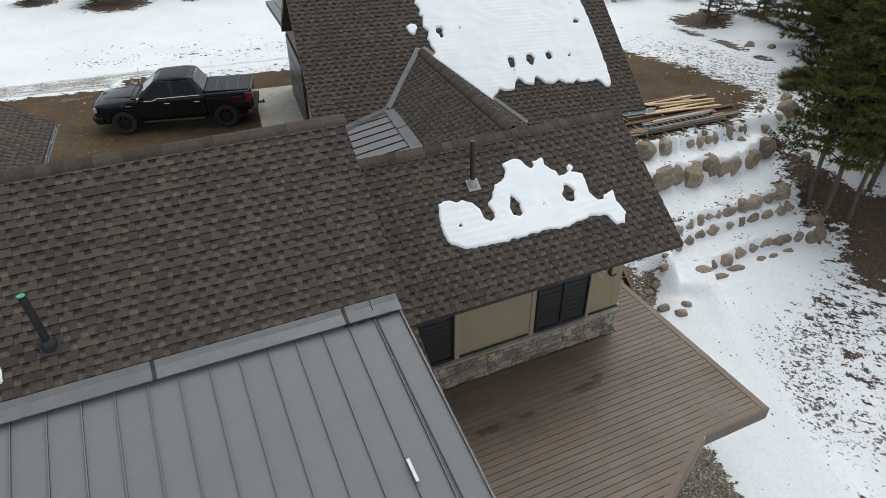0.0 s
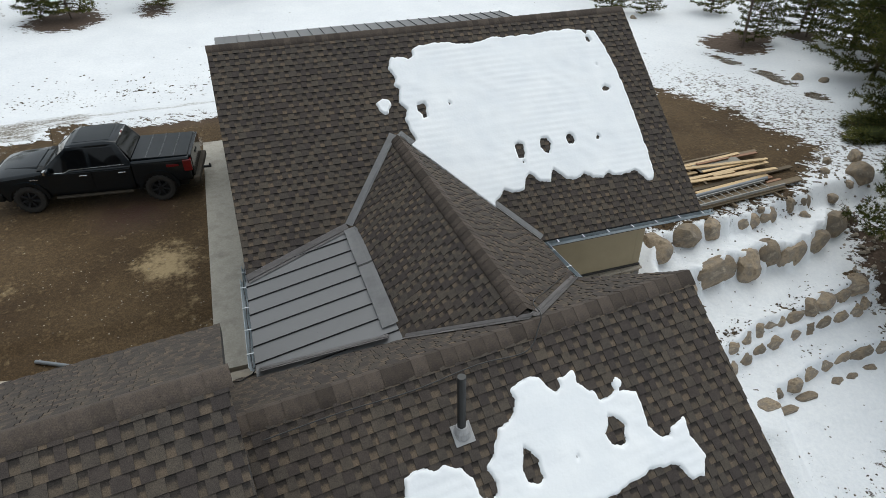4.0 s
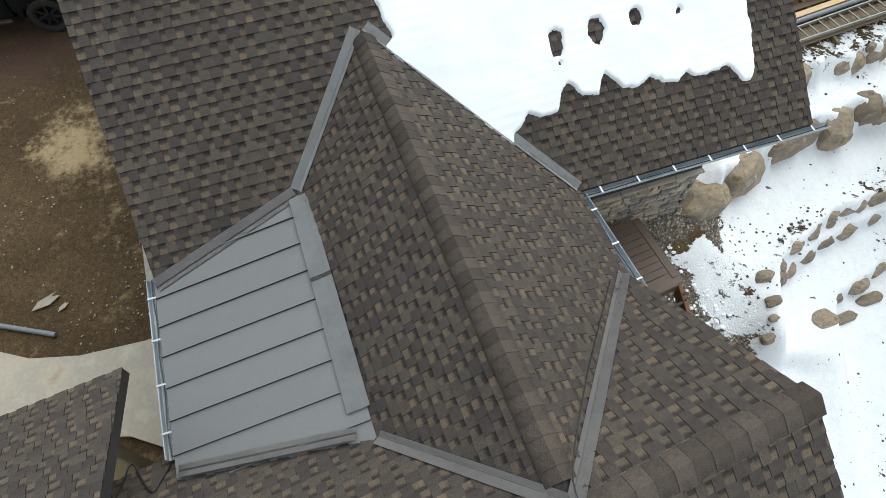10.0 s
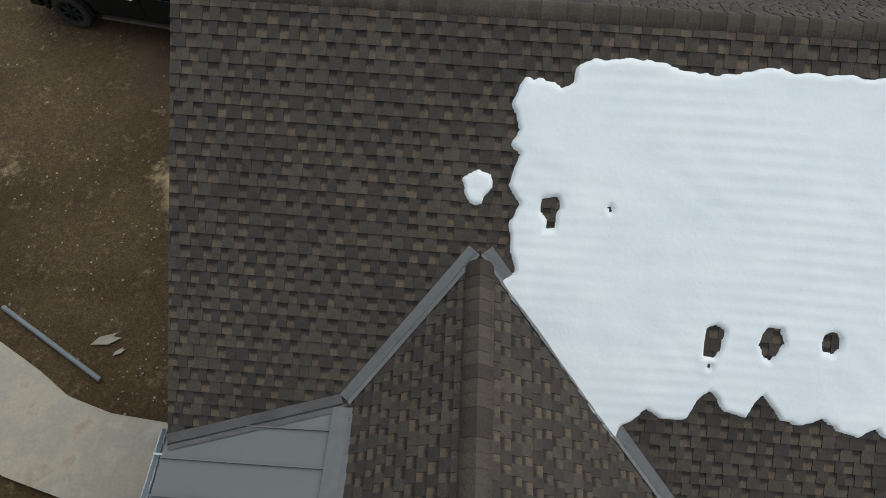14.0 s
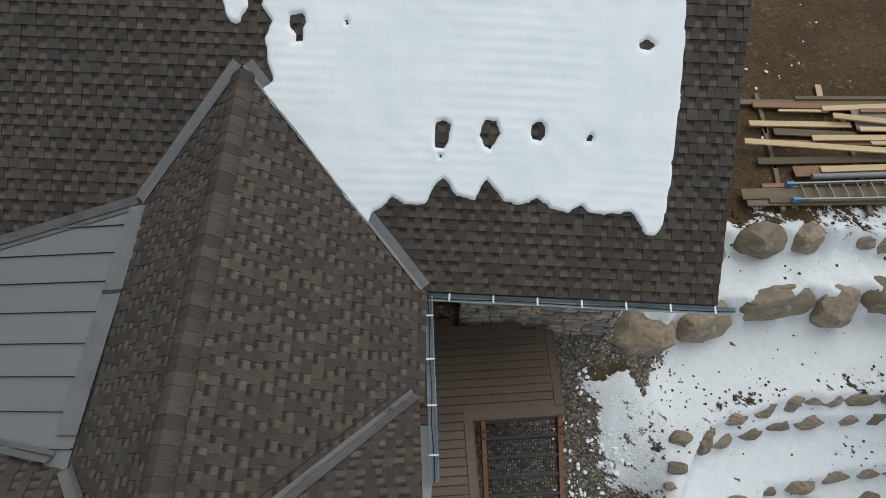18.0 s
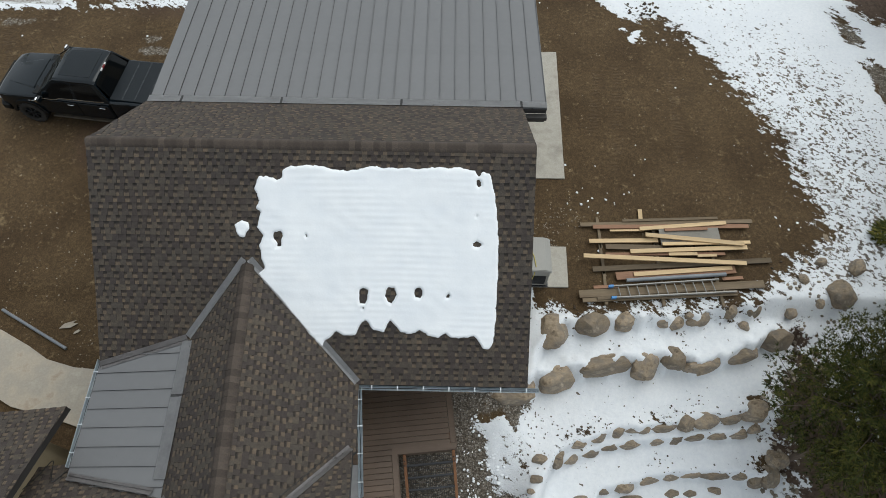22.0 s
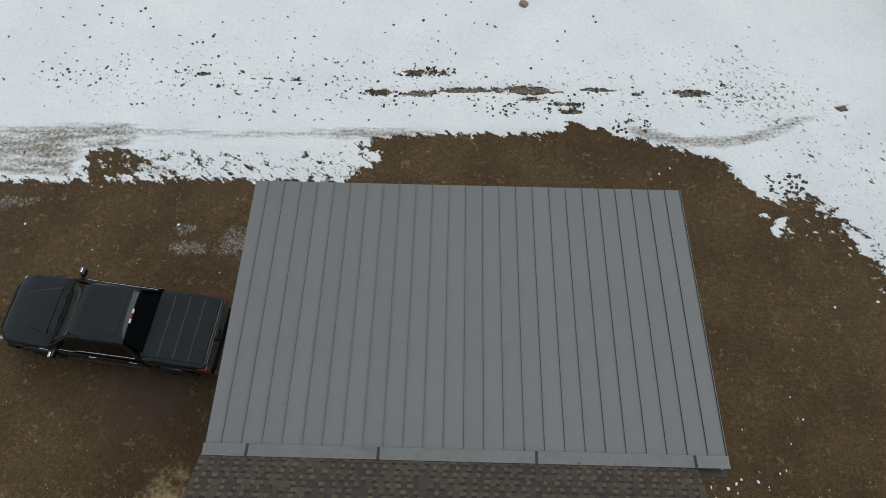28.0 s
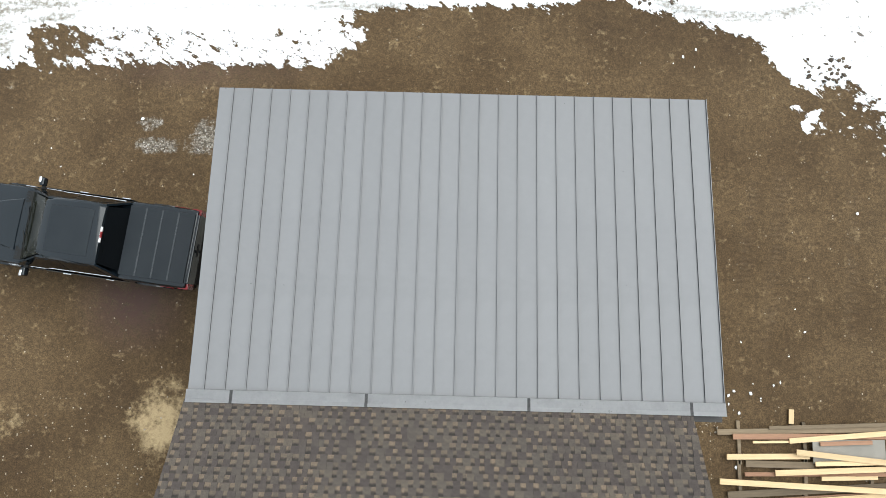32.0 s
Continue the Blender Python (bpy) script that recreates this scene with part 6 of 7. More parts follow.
for x, y, w, h in ((20.2, 19.1, 0.38, 0.28), (21.6, 19.5, 0.75, 0.7), (22.3, 20.4, 0.5, 0.6), (17.0, 18.8, 0.26, 0.2), (18.8, 18.7, 0.3, 0.25), (20.0, 15.2, 0.47, 0.4), (19.7, 15.15, 0.4, 0.36), (26.3, 27.4, 0.5, 0.4), (27.2, 26.8, 0.4, 0.3), (9.2, 38.6, 0.3, 0.25), (24.6, 38.2, 0.35, 0.3), (21.2, 17.6, 0.35, 0.3), (20.6, 20.0, 0.3, 0.25), (21.3, 20.6, 0.3, 0.24), (21.0, 19.3, 0.3, 0.2)):
    ob = new("boulder", ROCKS[rr.randrange(10)])
    ob.matrix_world = Matrix.LocRotScale((x, y, float(terrain(x, y)) + 0.05 * h), Euler((rr.uniform(-0.3, 0.3), rr.uniform(-0.3, 0.3), rr.uniform(0, 6))), (w * 1.1, w * 0.9, h * 1.1))
    tagged(ob, "loose weathered stone lying in patchy snow", "boulder", "loose stones on the slope")


def scatter(name, n, spots, material, size, label, category, seed, flat=0.5):
    """Many small chips strewn on the ground, too many to count."""
    q = random.Random(seed)
    verts, faces = [], []
    for _ in range(n):
        cx, cy, rx, ry = q.choice(spots)
        a, r = q.uniform(0, math.tau), math.sqrt(q.random())
        x, y = cx + rx * r * math.cos(a), cy + ry * r * math.sin(a)
        s = q.uniform(*size)
        z = float(terrain(x, y)) + 0.012
        base = len(verts)
        k = 5
        t = q.uniform(0, math.tau)
        el = q.uniform(0.5, 1.0)
        for lvl, f in ((0.0, 1.0), (s * flat, 0.6)):
            for i in range(k):
                b = i * math.tau / k
                px, py = s * f * math.cos(b) * q.uniform(0.75, 1.2), s * f * el * math.sin(b) * q.uniform(0.75, 1.2)
                verts.append((x + px * math.cos(t) - py * math.sin(t), y + px * math.sin(t) + py * math.cos(t), z - 0.01 + lvl))
        faces.append(tuple(base + k + i for i in range(k)))
        faces += [(base + i, base + (i + 1) % k, base + k + (i + 1) % k, base + k + i) for i in range(k)]
    return tagged(new(name, mesh_of(name, verts, faces, material)), label, category, kind="stuff")


M_CHIP = surface("stone_chip", [(0.16, 0.13, 0.095), (0.32, 0.28, 0.225)], 6.0, (0.8, 0.95), 0.3, 0.004, 30, 0.3, 0.0, "island", 0.4)
M_CLOD = surface("dark_clod", [(0.05, 0.036, 0.024), (0.10, 0.075, 0.052)], 6.0, (0.85, 0.95), 0.4, 0.004, 30, 0.3, 0.0, "island", 0.4)
scatter("stone_chips", 280, [(0.0, 17.5, 1.1, 0.6), (0.5, 18.4, 0.25, 1.3), (-3.2, 20.3, 2.4, 1.6), (13.4, 22.0, 0.7, 0.6), (12.9, 21.3, 0.5, 0.5), (13.4, 22.0, 0.7, 0.6), (-1.5, 21, 2.2, 4)], M_CHIP, (0.010, 0.034), "pale stone chips strewn on brown earth", "stones", 31, 0.3)
scatter("snow_bits", 70, [(15.4, 22.8, 0.5, 0.4), (14.2, 22.6, 0.5, 0.8), (16.2, 24.3, 0.5, 0.7), (18.8, 27.6, 1.0, 0.5), (19.9, 24.5, 0.7, 1.0), (20.3, 22.0, 1.0, 0.7), (13.0, 31.8, 1.2, 0.5), (-3, 29, 4, 1.4), (14.6, 24.2, 1.2, 1.6), (14.75, 20.85, 0.25, 0.15), (10.9, 14.6, 0.7, 1.3), (11.4, 15.4, 0.4, 1.0), (10.3, 13.6, 0.4, 0.6)], M_SNOW, (0.012, 0.06), "small leftover bits of white snow on earth", "snow", 32, 0.3)
scatter("snow_chunks", 110, [(10.9, 14.3, 0.55, 0.6), (11.4, 14.1, 0.7, 0.5), (11.3, 14.9, 0.3, 0.7), (10.6, 14.6, 0.4, 0.9), (11.0, 13.8, 0.7, 0.25), (10.8, 15.8, 0.2, 0.4)], M_SNOW, (0.012, 0.06), "broken chunks of white snow on gravel", "snow", 35, 0.22)
scatter("dark_clods", 520, [(17.6, 16.6, 1.4, 0.3), (14.0, 16.0, 1.0, 0.3), (16.0, 16.1, 3.0, 0.35), (16.5, 16.75, 2.6, 0.5), (13.6, 15.8, 1.2, 0.5), (16.5, 15.0, 2.8, 0.3), (16.5, 18.1, 3.0, 0.35), (13.2, 18.7, 1.0, 0.5), (12.7, 15.2, 0.7, 0.6), (21.0, 20.3, 1.5, 0.9), (17, 18.9, 2.5, 0.2), (12.5, 16.2, 0.5, 0.5)], M_CLOD, (0.012, 0.05), "dark clods of earth and small stones in the snow", "earth", 33, 0.7)

scatter("field_clods", 760, [(-1.5, 35.2, 1.6, 0.5), (2.5, 35.3, 2.0, 1.0), (5.6, 35.55, 0.9, 0.3), (6.3, 35.6, 0.6, 0.2), (9.0, 34.1, 1.6, 0.35), (7.0, 34.3, 3.0, 0.4), (12.5, 34.6, 2.0, 0.6), (12.6, 33.6, 0.8, 0.3), (15.5, 34.9, 1.6, 0.5), (-5.0, 35.3, 2.6, 0.7), (5.0, 36.8, 9.0, 1.6), (3.0, 37.8, 12.0, 2.2), (-5.0, 36.5, 4.0, 2.0), (1.0, 34.2, 5.0, 0.8), (17.3, 31.6, 0.8, 0.4), (4.4, 34.7, 0.8, 0.2), (10.5, 34.3, 0.7, 0.3)], M_CLOD, (0.02, 0.085), "dark clods of earth strewn over a snowy field", "earth", 36, 0.5)
scatter("slope_clods", 620, [(14.0, 12.0, 1.8, 1.4), (16.5, 12.2, 2.4, 1.2), (13.6, 10.0, 2.0, 1.8), (16.0, 10.0, 2.6, 2.0), (14.5, 7.5, 3.0, 2.0), (18.5, 11.0, 2.2, 2.0)], M_CLOD, (0.012, 0.05), "dark clods and twigs scattered over the snowy slope", "earth", 37, 0.5)
scatter("slope_stones", 160, [(19.9, 16.6, 0.6, 1.5), (19.9, 14.9, 0.6, 0.9), (20.6, 17.8, 0.6, 0.9), (21.0, 19.4, 1.0, 0.7)], M_CHIP, (0.03, 0.10), "rounded stones half sunk in brown litter", "stones", 34, 0.7)

# ---------------------------------------------------------------- pipes, vents and cables
def vent(base, height, lean, capped, owner_plane, label):
    base = Vector(base)
    t = thing("vent_pipe", label, "vent pipe", at=tuple(base))
    top = base + Vector((lean[0], lean[1], height))
    p = part("pipe", tube([base - Vector((0, 0, 0.1)), base.lerp(top, 0.5), top], 0.052, 20), M_BLACKPIPE, t, smooth=False)
    part("collar", tube([base + Vector((0, 0, -0.02)), base + Vector((0, 0, 0.06)), base + Vector((0, 0, 0.12))], [0.115, 0.10, 0.07], 20), M_BLACKPIPE if capped else M_FLASH, t, "tapered rubber collar")
    m = Matrix((owner_plane.e, owner_plane.s, owner_plane.n)).transposed().to_4x4()
    m.translation = base
    part("flashing_plate", box((-0.13, -0.15, 0.02), (0.13, 0.11, 0.03), 0.004, m), M_BLACKPIPE if capped else M_FLASH, t, "flashing plate" if capped else "bright metal flashing plate")
    if capped:
        part("test_cap", tube([top - Vector((0, 0, 0.004)), top + Vector((0, 0, 0.008))], 0.051, 20), M_GREEN, t, "green test cap")


vb = Vector((4.16, 10.58, 0))
vb.z = F_S.under(vb.x, vb.y)
vent(vb, 0.92, (0.0, 0.04), False, F_S, "tall black plastic vent pipe with bright metal flashing")
vb = on_west(-11.5, -2.63)
vent(vb, 0.86, (-0.08, 0.02), True, W_S, "black vent pipe with green cap on shingles")


def lay(plane, pts, lift=0.045):
    out = []
    for a in pts:
        z = plane.under(*a)
        out.append(Vector((*a, z)) + plane.n * lift)
    return out


def cable(pts, radius, owner_label):
    """A wire lying over a roof, eased through its points."""
    fine = []
    for i in range(len(pts) - 1):
        p0, p1, p2, p3 = pts[max(i - 1, 0)], pts[i], pts[i + 1], pts[min(i + 2, len(pts) - 1)]
        for k in range(6):
            t = k / 6
            fine.append(0.5 * ((2 * p1) + (p2 - p0) * t + (2 * p0 - 5 * p1 + 4 * p2 - p3) * t * t + (3 * p1 - p0 - 3 * p2 + p3) * t ** 3))
    fine.append(pts[-1])
    return tagged(part("roof_cable", tube(fine, radius, 6), M_WIRE, None), owner_label, "cable")


ridge_run = [hpt(u, -0.26 + 0.02 * math.sin(3 * u), 0) for u in (-6.3, -5.4, -4.5, -3.6, -2.9)]
pts = lay(F_S, [(p.x, p.y) for p in ridge_run])
end = meet(F_N, C_E, 4.40)
pts += [hpt(-2.62, -0.12, 4.62), hpt(-2.52, 0.0, 4.72), Vector((end.x - 0.02, end.y + 0.1, 4.58))]
q = meet(F_N, C_E, 2.95)
beside = C_E.n.cross(q - end).normalized()
beside = beside if beside.z > 0 else -beside
pts += [end.lerp(q, k) + beside * 0.15 for k in (0.4, 0.7, 1.0)]
pts[-3:] = [Vector((p.x, p.y, C_E.under(p.x, p.y) + 0.05)) for p in pts[-3:]]
cable(pts, 0.008, "black heat cable clipped along the ridge and valley")
wp = [on_west(-7.1, -3.3) + Vector((0, 0, 0.07)), on_west(-7.1, -3.1), on_west(-7.08, -2.75), on_west(-7.02, -2.6), on_west(-6.75, -2.53), on_west(-6.5, -2.5)]
cable([wp[0]] + [p + W_S.n * 0.045 for p in wp[1:]], 0.008, "black cable run over the roof edge")
pm = [P_S.at(a, b, 0.05) for a, b in ((9.92, 0.3), (9.95, 2.0), (9.93, 4.0), (9.91, 5.9))]
cable(pm, 0.012, "pair of black cables lying beside a roof seam")
loose = lay(F_N, [(1.74, 13.78), (1.66, 13.58), (1.54, 13.38), (1.35, 13.64), (1.22, 13.86), (1.16, 13.84), (1.14, 13.62), (1.05, 13.3), (0.98, 13.1)], 0.04)
cable([Vector((1.80, 13.74, 2.87))] + loose, 0.011, "loose black cable looping from the gutter end over shingles")
tagged(part("tape_scrap", box((-0.026, -0.17, 0), (0.026, 0.17, 0.02), 0.006, Matrix.Translation(P_S.at(9.49, 3.26, 0.06)) @ pose(0, 0, 0, 13, 0, 8)), M_CLIP, None), "white tape label lying beside a roof seam", "tape")

fp = [(-3.1, 18.58), (-0.89, 17.42)]
tagged(part("loose_pipe", tube([(*fp[0], -0.06), (*fp[1], -0.06)], 0.045, 14), M_PIPE, None), "grey plastic pipe lying on the earth", "pipe")
for x, y, a, s in ((-1.05, 18.15, 0.2, 1.0), (-0.75, 17.95, 0.5, 0.45)):
    poly = [(-0.26 * s, -0.07 * s), (0.05 * s, -0.1 * s), (0.27 * s, 0.0), (0.12 * s, 0.05 * s), (0.22 * s, 0.11 * s), (-0.12 * s, 0.06 * s)]
    ob = part("board_scrap", prism(poly, 0, 0.014), M_CAPSTONE, None)
    ob.matrix_basis = Matrix.Translation((x, y, float(terrain(x, y)) + 0.015)) @ Matrix.Rotation(a, 4, "Z")
    tagged(ob, "pale broken board scrap on the ground", "scrap")

# ---------------------------------------------------------------- generator
gen = thing("generator", "taupe standby generator with sloped lid on a pad", "generator", at=(12.4, 20.1, 0.05))
part("body", box((12.1, 19.62, 0.07), (12.84, 20.62, 0.95), 0.03, None, 2), M_GEN, gen)
bm = loft([[Vector((x, y, z)) for x, z in ((12.06, 0.96), (12.88, 0.96), (12.86, 1.04), (12.7, 1.12), (12.06, 1.16))] for y in (19.57, 19.75, 20.5, 20.67)])
bmesh.ops.bevel(bm, geom=bm.edges[:], offset=0.02, segments=2, affect="EDGES")
part("lid", bm, M_GEN, gen, "rounded sloping lid")
for i in range(7):
    part("louvre", box((12.2, 19.585, 0.24 + 0.07 * i), (12.75, 19.618, 0.275 + 0.07 * i), 0.006), M_STEEL, gen)
part("base", box((12.06, 19.58, 0.04), (12.88, 20.66, 0.068), 0.005), M_STEEL, gen)
hs = [Vector(p) for p in ((12.1, 20.5, 1.2), (12.25, 20.3, 1.17), (12.36, 20.0, 1.16), (12.4, 19.7, 1.15), (12.36, 19.52, 1.0), (12.3, 19.5, 0.5), (12.2, 19.5, 0.1))]
tagged(part("hose", tube(hs, 0.014, 8), M_HOSE, None), "yellow hose draped over the generator", "hose")

# ---------------------------------------------------------------- wall fittings
lamp = thing("wall_lantern", "narrow dark wall lantern beside the corner window", "wall lamp", at=tuple(hpt(-1.02, -1.85, 1.75)))
for lo, hi, nm in (((-1.09, -0.05, 1.55), (-0.95, -0.002, 2.0), "back_plate"), ((-1.09, -0.13, 1.96), (-0.95, -0.052, 2.0), "top_plate"), ((-1.09, -0.13, 1.55), (-0.95, -0.052, 1.58), "bottom_plate")):
    part(nm, box(lo, hi, 0.006, hm_wall), M_FRAME, lamp)
part("glass", box((-1.07, -0.12, 1.585), (-0.97, -0.055, 1.955), 0.004, hm_wall), M_TRIM, lamp, "pale frosted glass")
loop = [hpt(-1.36 + 0.06 * math.cos(a), -1.87 - 0.01 * a, 1.72 + 0.09 * math.sin(a)) for a in [k * 0.5 for k in range(22)]]
tagged(part("wire_coil", tube([hpt(-1.36, -1.79, 1.85)] + loop, 0.007, 6), M_CLIP, None), "coil of white wire hanging from the stucco wall", "wire")

# ---------------------------------------------------------------- lumber
BOARDS_N = [("o", 16.74, 21.87, 0.05, 5.43, 2.5, 0.14), ("o", 16.86, 21.98, 0.09, 3.02, 3.1, 0.09), ("r", 16.85, 21.72, 0.09, 4.88, 1.5, 0.14), ("p", 17.21, 21.73, 0.135, 2.75, 5.8, 0.13), ("r", 17.27, 21.58, 0.18, 1.34, 3.3, 0.1), ("p", 15.97, 22.19, 0.02, 0.37, -93.3, 0.13), ("p", 15.46, 21.55, 0.09, 1.07, 2.1, 0.06), ("p", 17.46, 21.2, 0.225, 3.0, -5.1, 0.14), ("p", 15.31, 21.18, 0.09, 2.13, 1.8, 0.14), ("o", 15.62, 20.98, 0.05, 1.75, -0.4, 0.17), ("p", 17.82, 21.1, 0.175, 2.71, 2.4, 0.11), ("p", 17.26, 20.89, 0.135, 3.61, 3.4, 0.14)]
BOARDS_S = [("p", 17.04, 20.70, 0.18, 0.87, 2.2, 0.1), ("p", 17.8, 20.71, 0.095, 0.59, 2.7, 0.09), ("r", 16.55, 20.76, 0.05, 3.67, 1.4, 0.1), ("p", 16.44, 20.48, 0.225, 4.89, -1.9, 0.14), ("o", 17.01, 20.40, 0.05, 5.5, 4.4, 0.17), ("r", 16.77, 20.12, 0.05, 3.65, 4.7, 0.26), ("p", 16.98, 20.16, 0.095, 3.01, 5.5, 0.14), ("r", 14.6, 19.61, 0.05, 0.72, 4.1, 0.1), ("r", 18.45, 19.97, 0.05, 0.63, 5.3, 0.1), ("o", 16.56, 19.56, 0.09, 5.57, 4.6, 0.24), ("o", 16.18, 19.33, 0.05, 4.61, 3.9, 0.16), ("o", 18.58, 19.74, 0.05, 1.53, 1.2, 0.19), ("o", 16.4, 19.36, 0.09, 4.2, 4.2, 0.1)]
LOOKS = {"o": (M_OLDWOOD, "weathered brown board in the lumber stack"), "r": (M_REDWOOD, "reddish-brown stained board in the lumber stack"), "p": (M_PINE, "fresh pale pine board in the lumber stack")}
for k, x, y, z, length, turn, w in BOARDS_N + BOARDS_S:
    ob = part("board", box((-length / 2, -w / 2, 0), (length / 2, w / 2, 0.038), 0.004), LOOKS[k][0], None)
    ob.matrix_basis = pose(x, y, z, rr.uniform(-1.5, 1.5), 0, turn)
    tagged(ob, LOOKS[k][1], "board", "boards in the lumber stack")
for x in (14.6, 16.3, 18.0):
    for y in (19.6, 20.6, 21.5):
        ob = part("bearer", box((-0.045, -0.55, -0.04), (0.045, 0.55, 0.048), 0.005), M_OLDWOOD, None)
        ob.matrix_basis = pose(x, y, 0, 0, 0, rr.uniform(-4, 4))
        tagged(ob, "short weathered timber bearer under the stack", "timber", "bearers under the lumber")
ob = part("panel_sheet", box((-0.93, -0.3, 0), (0.93, 0.3, 0.016), 0.002), M_SHEET, None)
ob.matrix_basis = pose(17.37, 21.36, 0.14, 0, 0, 1.2)
tagged(ob, "grey sheet of panel board between planks", "panel")
tagged(part("plastic_pipe", tube([(15.22, 19.79, 0.17), (18.22, 20.05, 0.17)], 0.06, 16), M_PIPE, None), "long grey plastic pipe on the lumber stack", "pipe")
ladder = thing("ladder", "aluminium extension ladder lying on the lumber with blue end caps", "ladder", at=(16.4, 19.5, 0.2))
LA, LB = (Vector((14.67, 19.56, 0.2)), Vector((17.95, 19.85, 0.22))), (Vector((14.72, 19.2, 0.2)), Vector((18.4, 19.46, 0.22)))
for a, b in (LA, LB):
    d = (b - a).normalized()
    side = Vector((-d.y, d.x, 0))
    bm = loft([[p + side * x + Vector((0, 0, z)) for x, z in ((-0.016, -0.04), (0.016, -0.04), (0.016, 0.04), (-0.016, 0.04))] for p in (a, b)])
    r = part("rail", bm, M_ALU, ladder)
    bm = loft([[p + side * x + Vector((0, 0, z)) for x, z in ((-0.03, -0.05), (0.03, -0.05), (0.03, 0.055), (-0.03, 0.055))] for p in (a - d * 0.02, a + d * 0.13)])
    part("end_cap", bm, M_BLUE, ladder, "blue plastic end cap")
for i in range(11):
    t = 0.08 + 0.085 * i
    part("rung", tube([LA[0].lerp(LA[1], t), LB[0].lerp(LB[1], t * 0.9)], 0.018, 8), M_ALU, ladder)

# ---------------------------------------------------------------- pickup truck
M_PAINT = surface("black_car_paint", [(0.0045, 0.0075, 0.0105), (0.006, 0.0095, 0.0125)], 1.0, (0.08, 0.14), 0, 0, 40, 0.1, spec=0.42)
M_GLASS = surface("dark_tinted_glass", [(0.003, 0.0035, 0.004), (0.004, 0.005, 0.006)], 1.0, (0.03, 0.06), 0, 0, 40, 0.05, spec=0.25)
M_SCREEN = surface("windshield_glass", [(0.006, 0.007, 0.005), (0.016, 0.016, 0.011)], 3.0, (0.03, 0.06), 0, 0, 40, 0.05, spec=0.45)
M_SEAMSTRIP = surface("cover_seal", [(0.022, 0.026, 0.029), (0.032, 0.036, 0.039)], 3, (0.2, 0.35), 0, 0, 30, 0.1)
M_TONNEAU = surface("black_bed_cover", [(0.007, 0.010, 0.013), (0.011, 0.0145, 0.0175)], 1.6, (0.28, 0.42), 0.1, 0.001, 60, 0.1, spec=0.3)
M_RUBBER = surface("tyre_rubber", [(0.018, 0.017, 0.016), (0.035, 0.031, 0.027)], 6, (0.8, 0.95), 0.4)
M_PLASTIC = surface("black_plastic_trim", [(0.008, 0.008, 0.008), (0.013, 0.013, 0.012)], 4, (0.5, 0.7), 0.2, spec=0.25)
M_CHROME = surface("chrome_trim", [(0.62, 0.63, 0.64), (0.7, 0.71, 0.72)], 4, (0.1, 0.18), 0, 0, 30, 0.05, 1.0)
M_RED = surface("red_lamp_lens", [(0.13, 0.006, 0.008), (0.19, 0.010, 0.012)], 6, (0.12, 0.2), 0)
M_LENS = surface("clear_lamp_lens", [(0.45, 0.46, 0.47), (0.6, 0.61, 0.62)], 8, (0.08, 0.15), 0)
M_WHITE = surface("white_lamp_lens", [(0.65, 0.65, 0.65), (0.72, 0.72, 0.72)], 8, (0.2, 0.3), 0)
M_MUD = surface("muddy_sill", [(0.030, 0.026, 0.020), (0.075, 0.058, 0.040)], 5, (0.7, 0.9), 0.3)


def hull(sections, soft=0.0, seg=2):
    """A closed skin through cross sections given as (x, [(y, z), ...]) for one half; the other half mirrors it."""
    rings = []
    for x, half in sections:
        rings.append([Vector((x, y, z)) for y, z in half] + [Vector((x, -y, z)) for y, z in reversed(half)])
    bm = loft(rings)
    bmesh.ops.recalc_face_normals(bm, faces=bm.faces)
    if soft:
        sharp = [e for e in bm.edges if len(e.link_faces) == 2 and e.calc_face_angle(0) > 0.5]
        bmesh.ops.bevel(bm, geom=sharp, offset=soft, segments=seg, affect="EDGES", profile=0.6)
    return bm


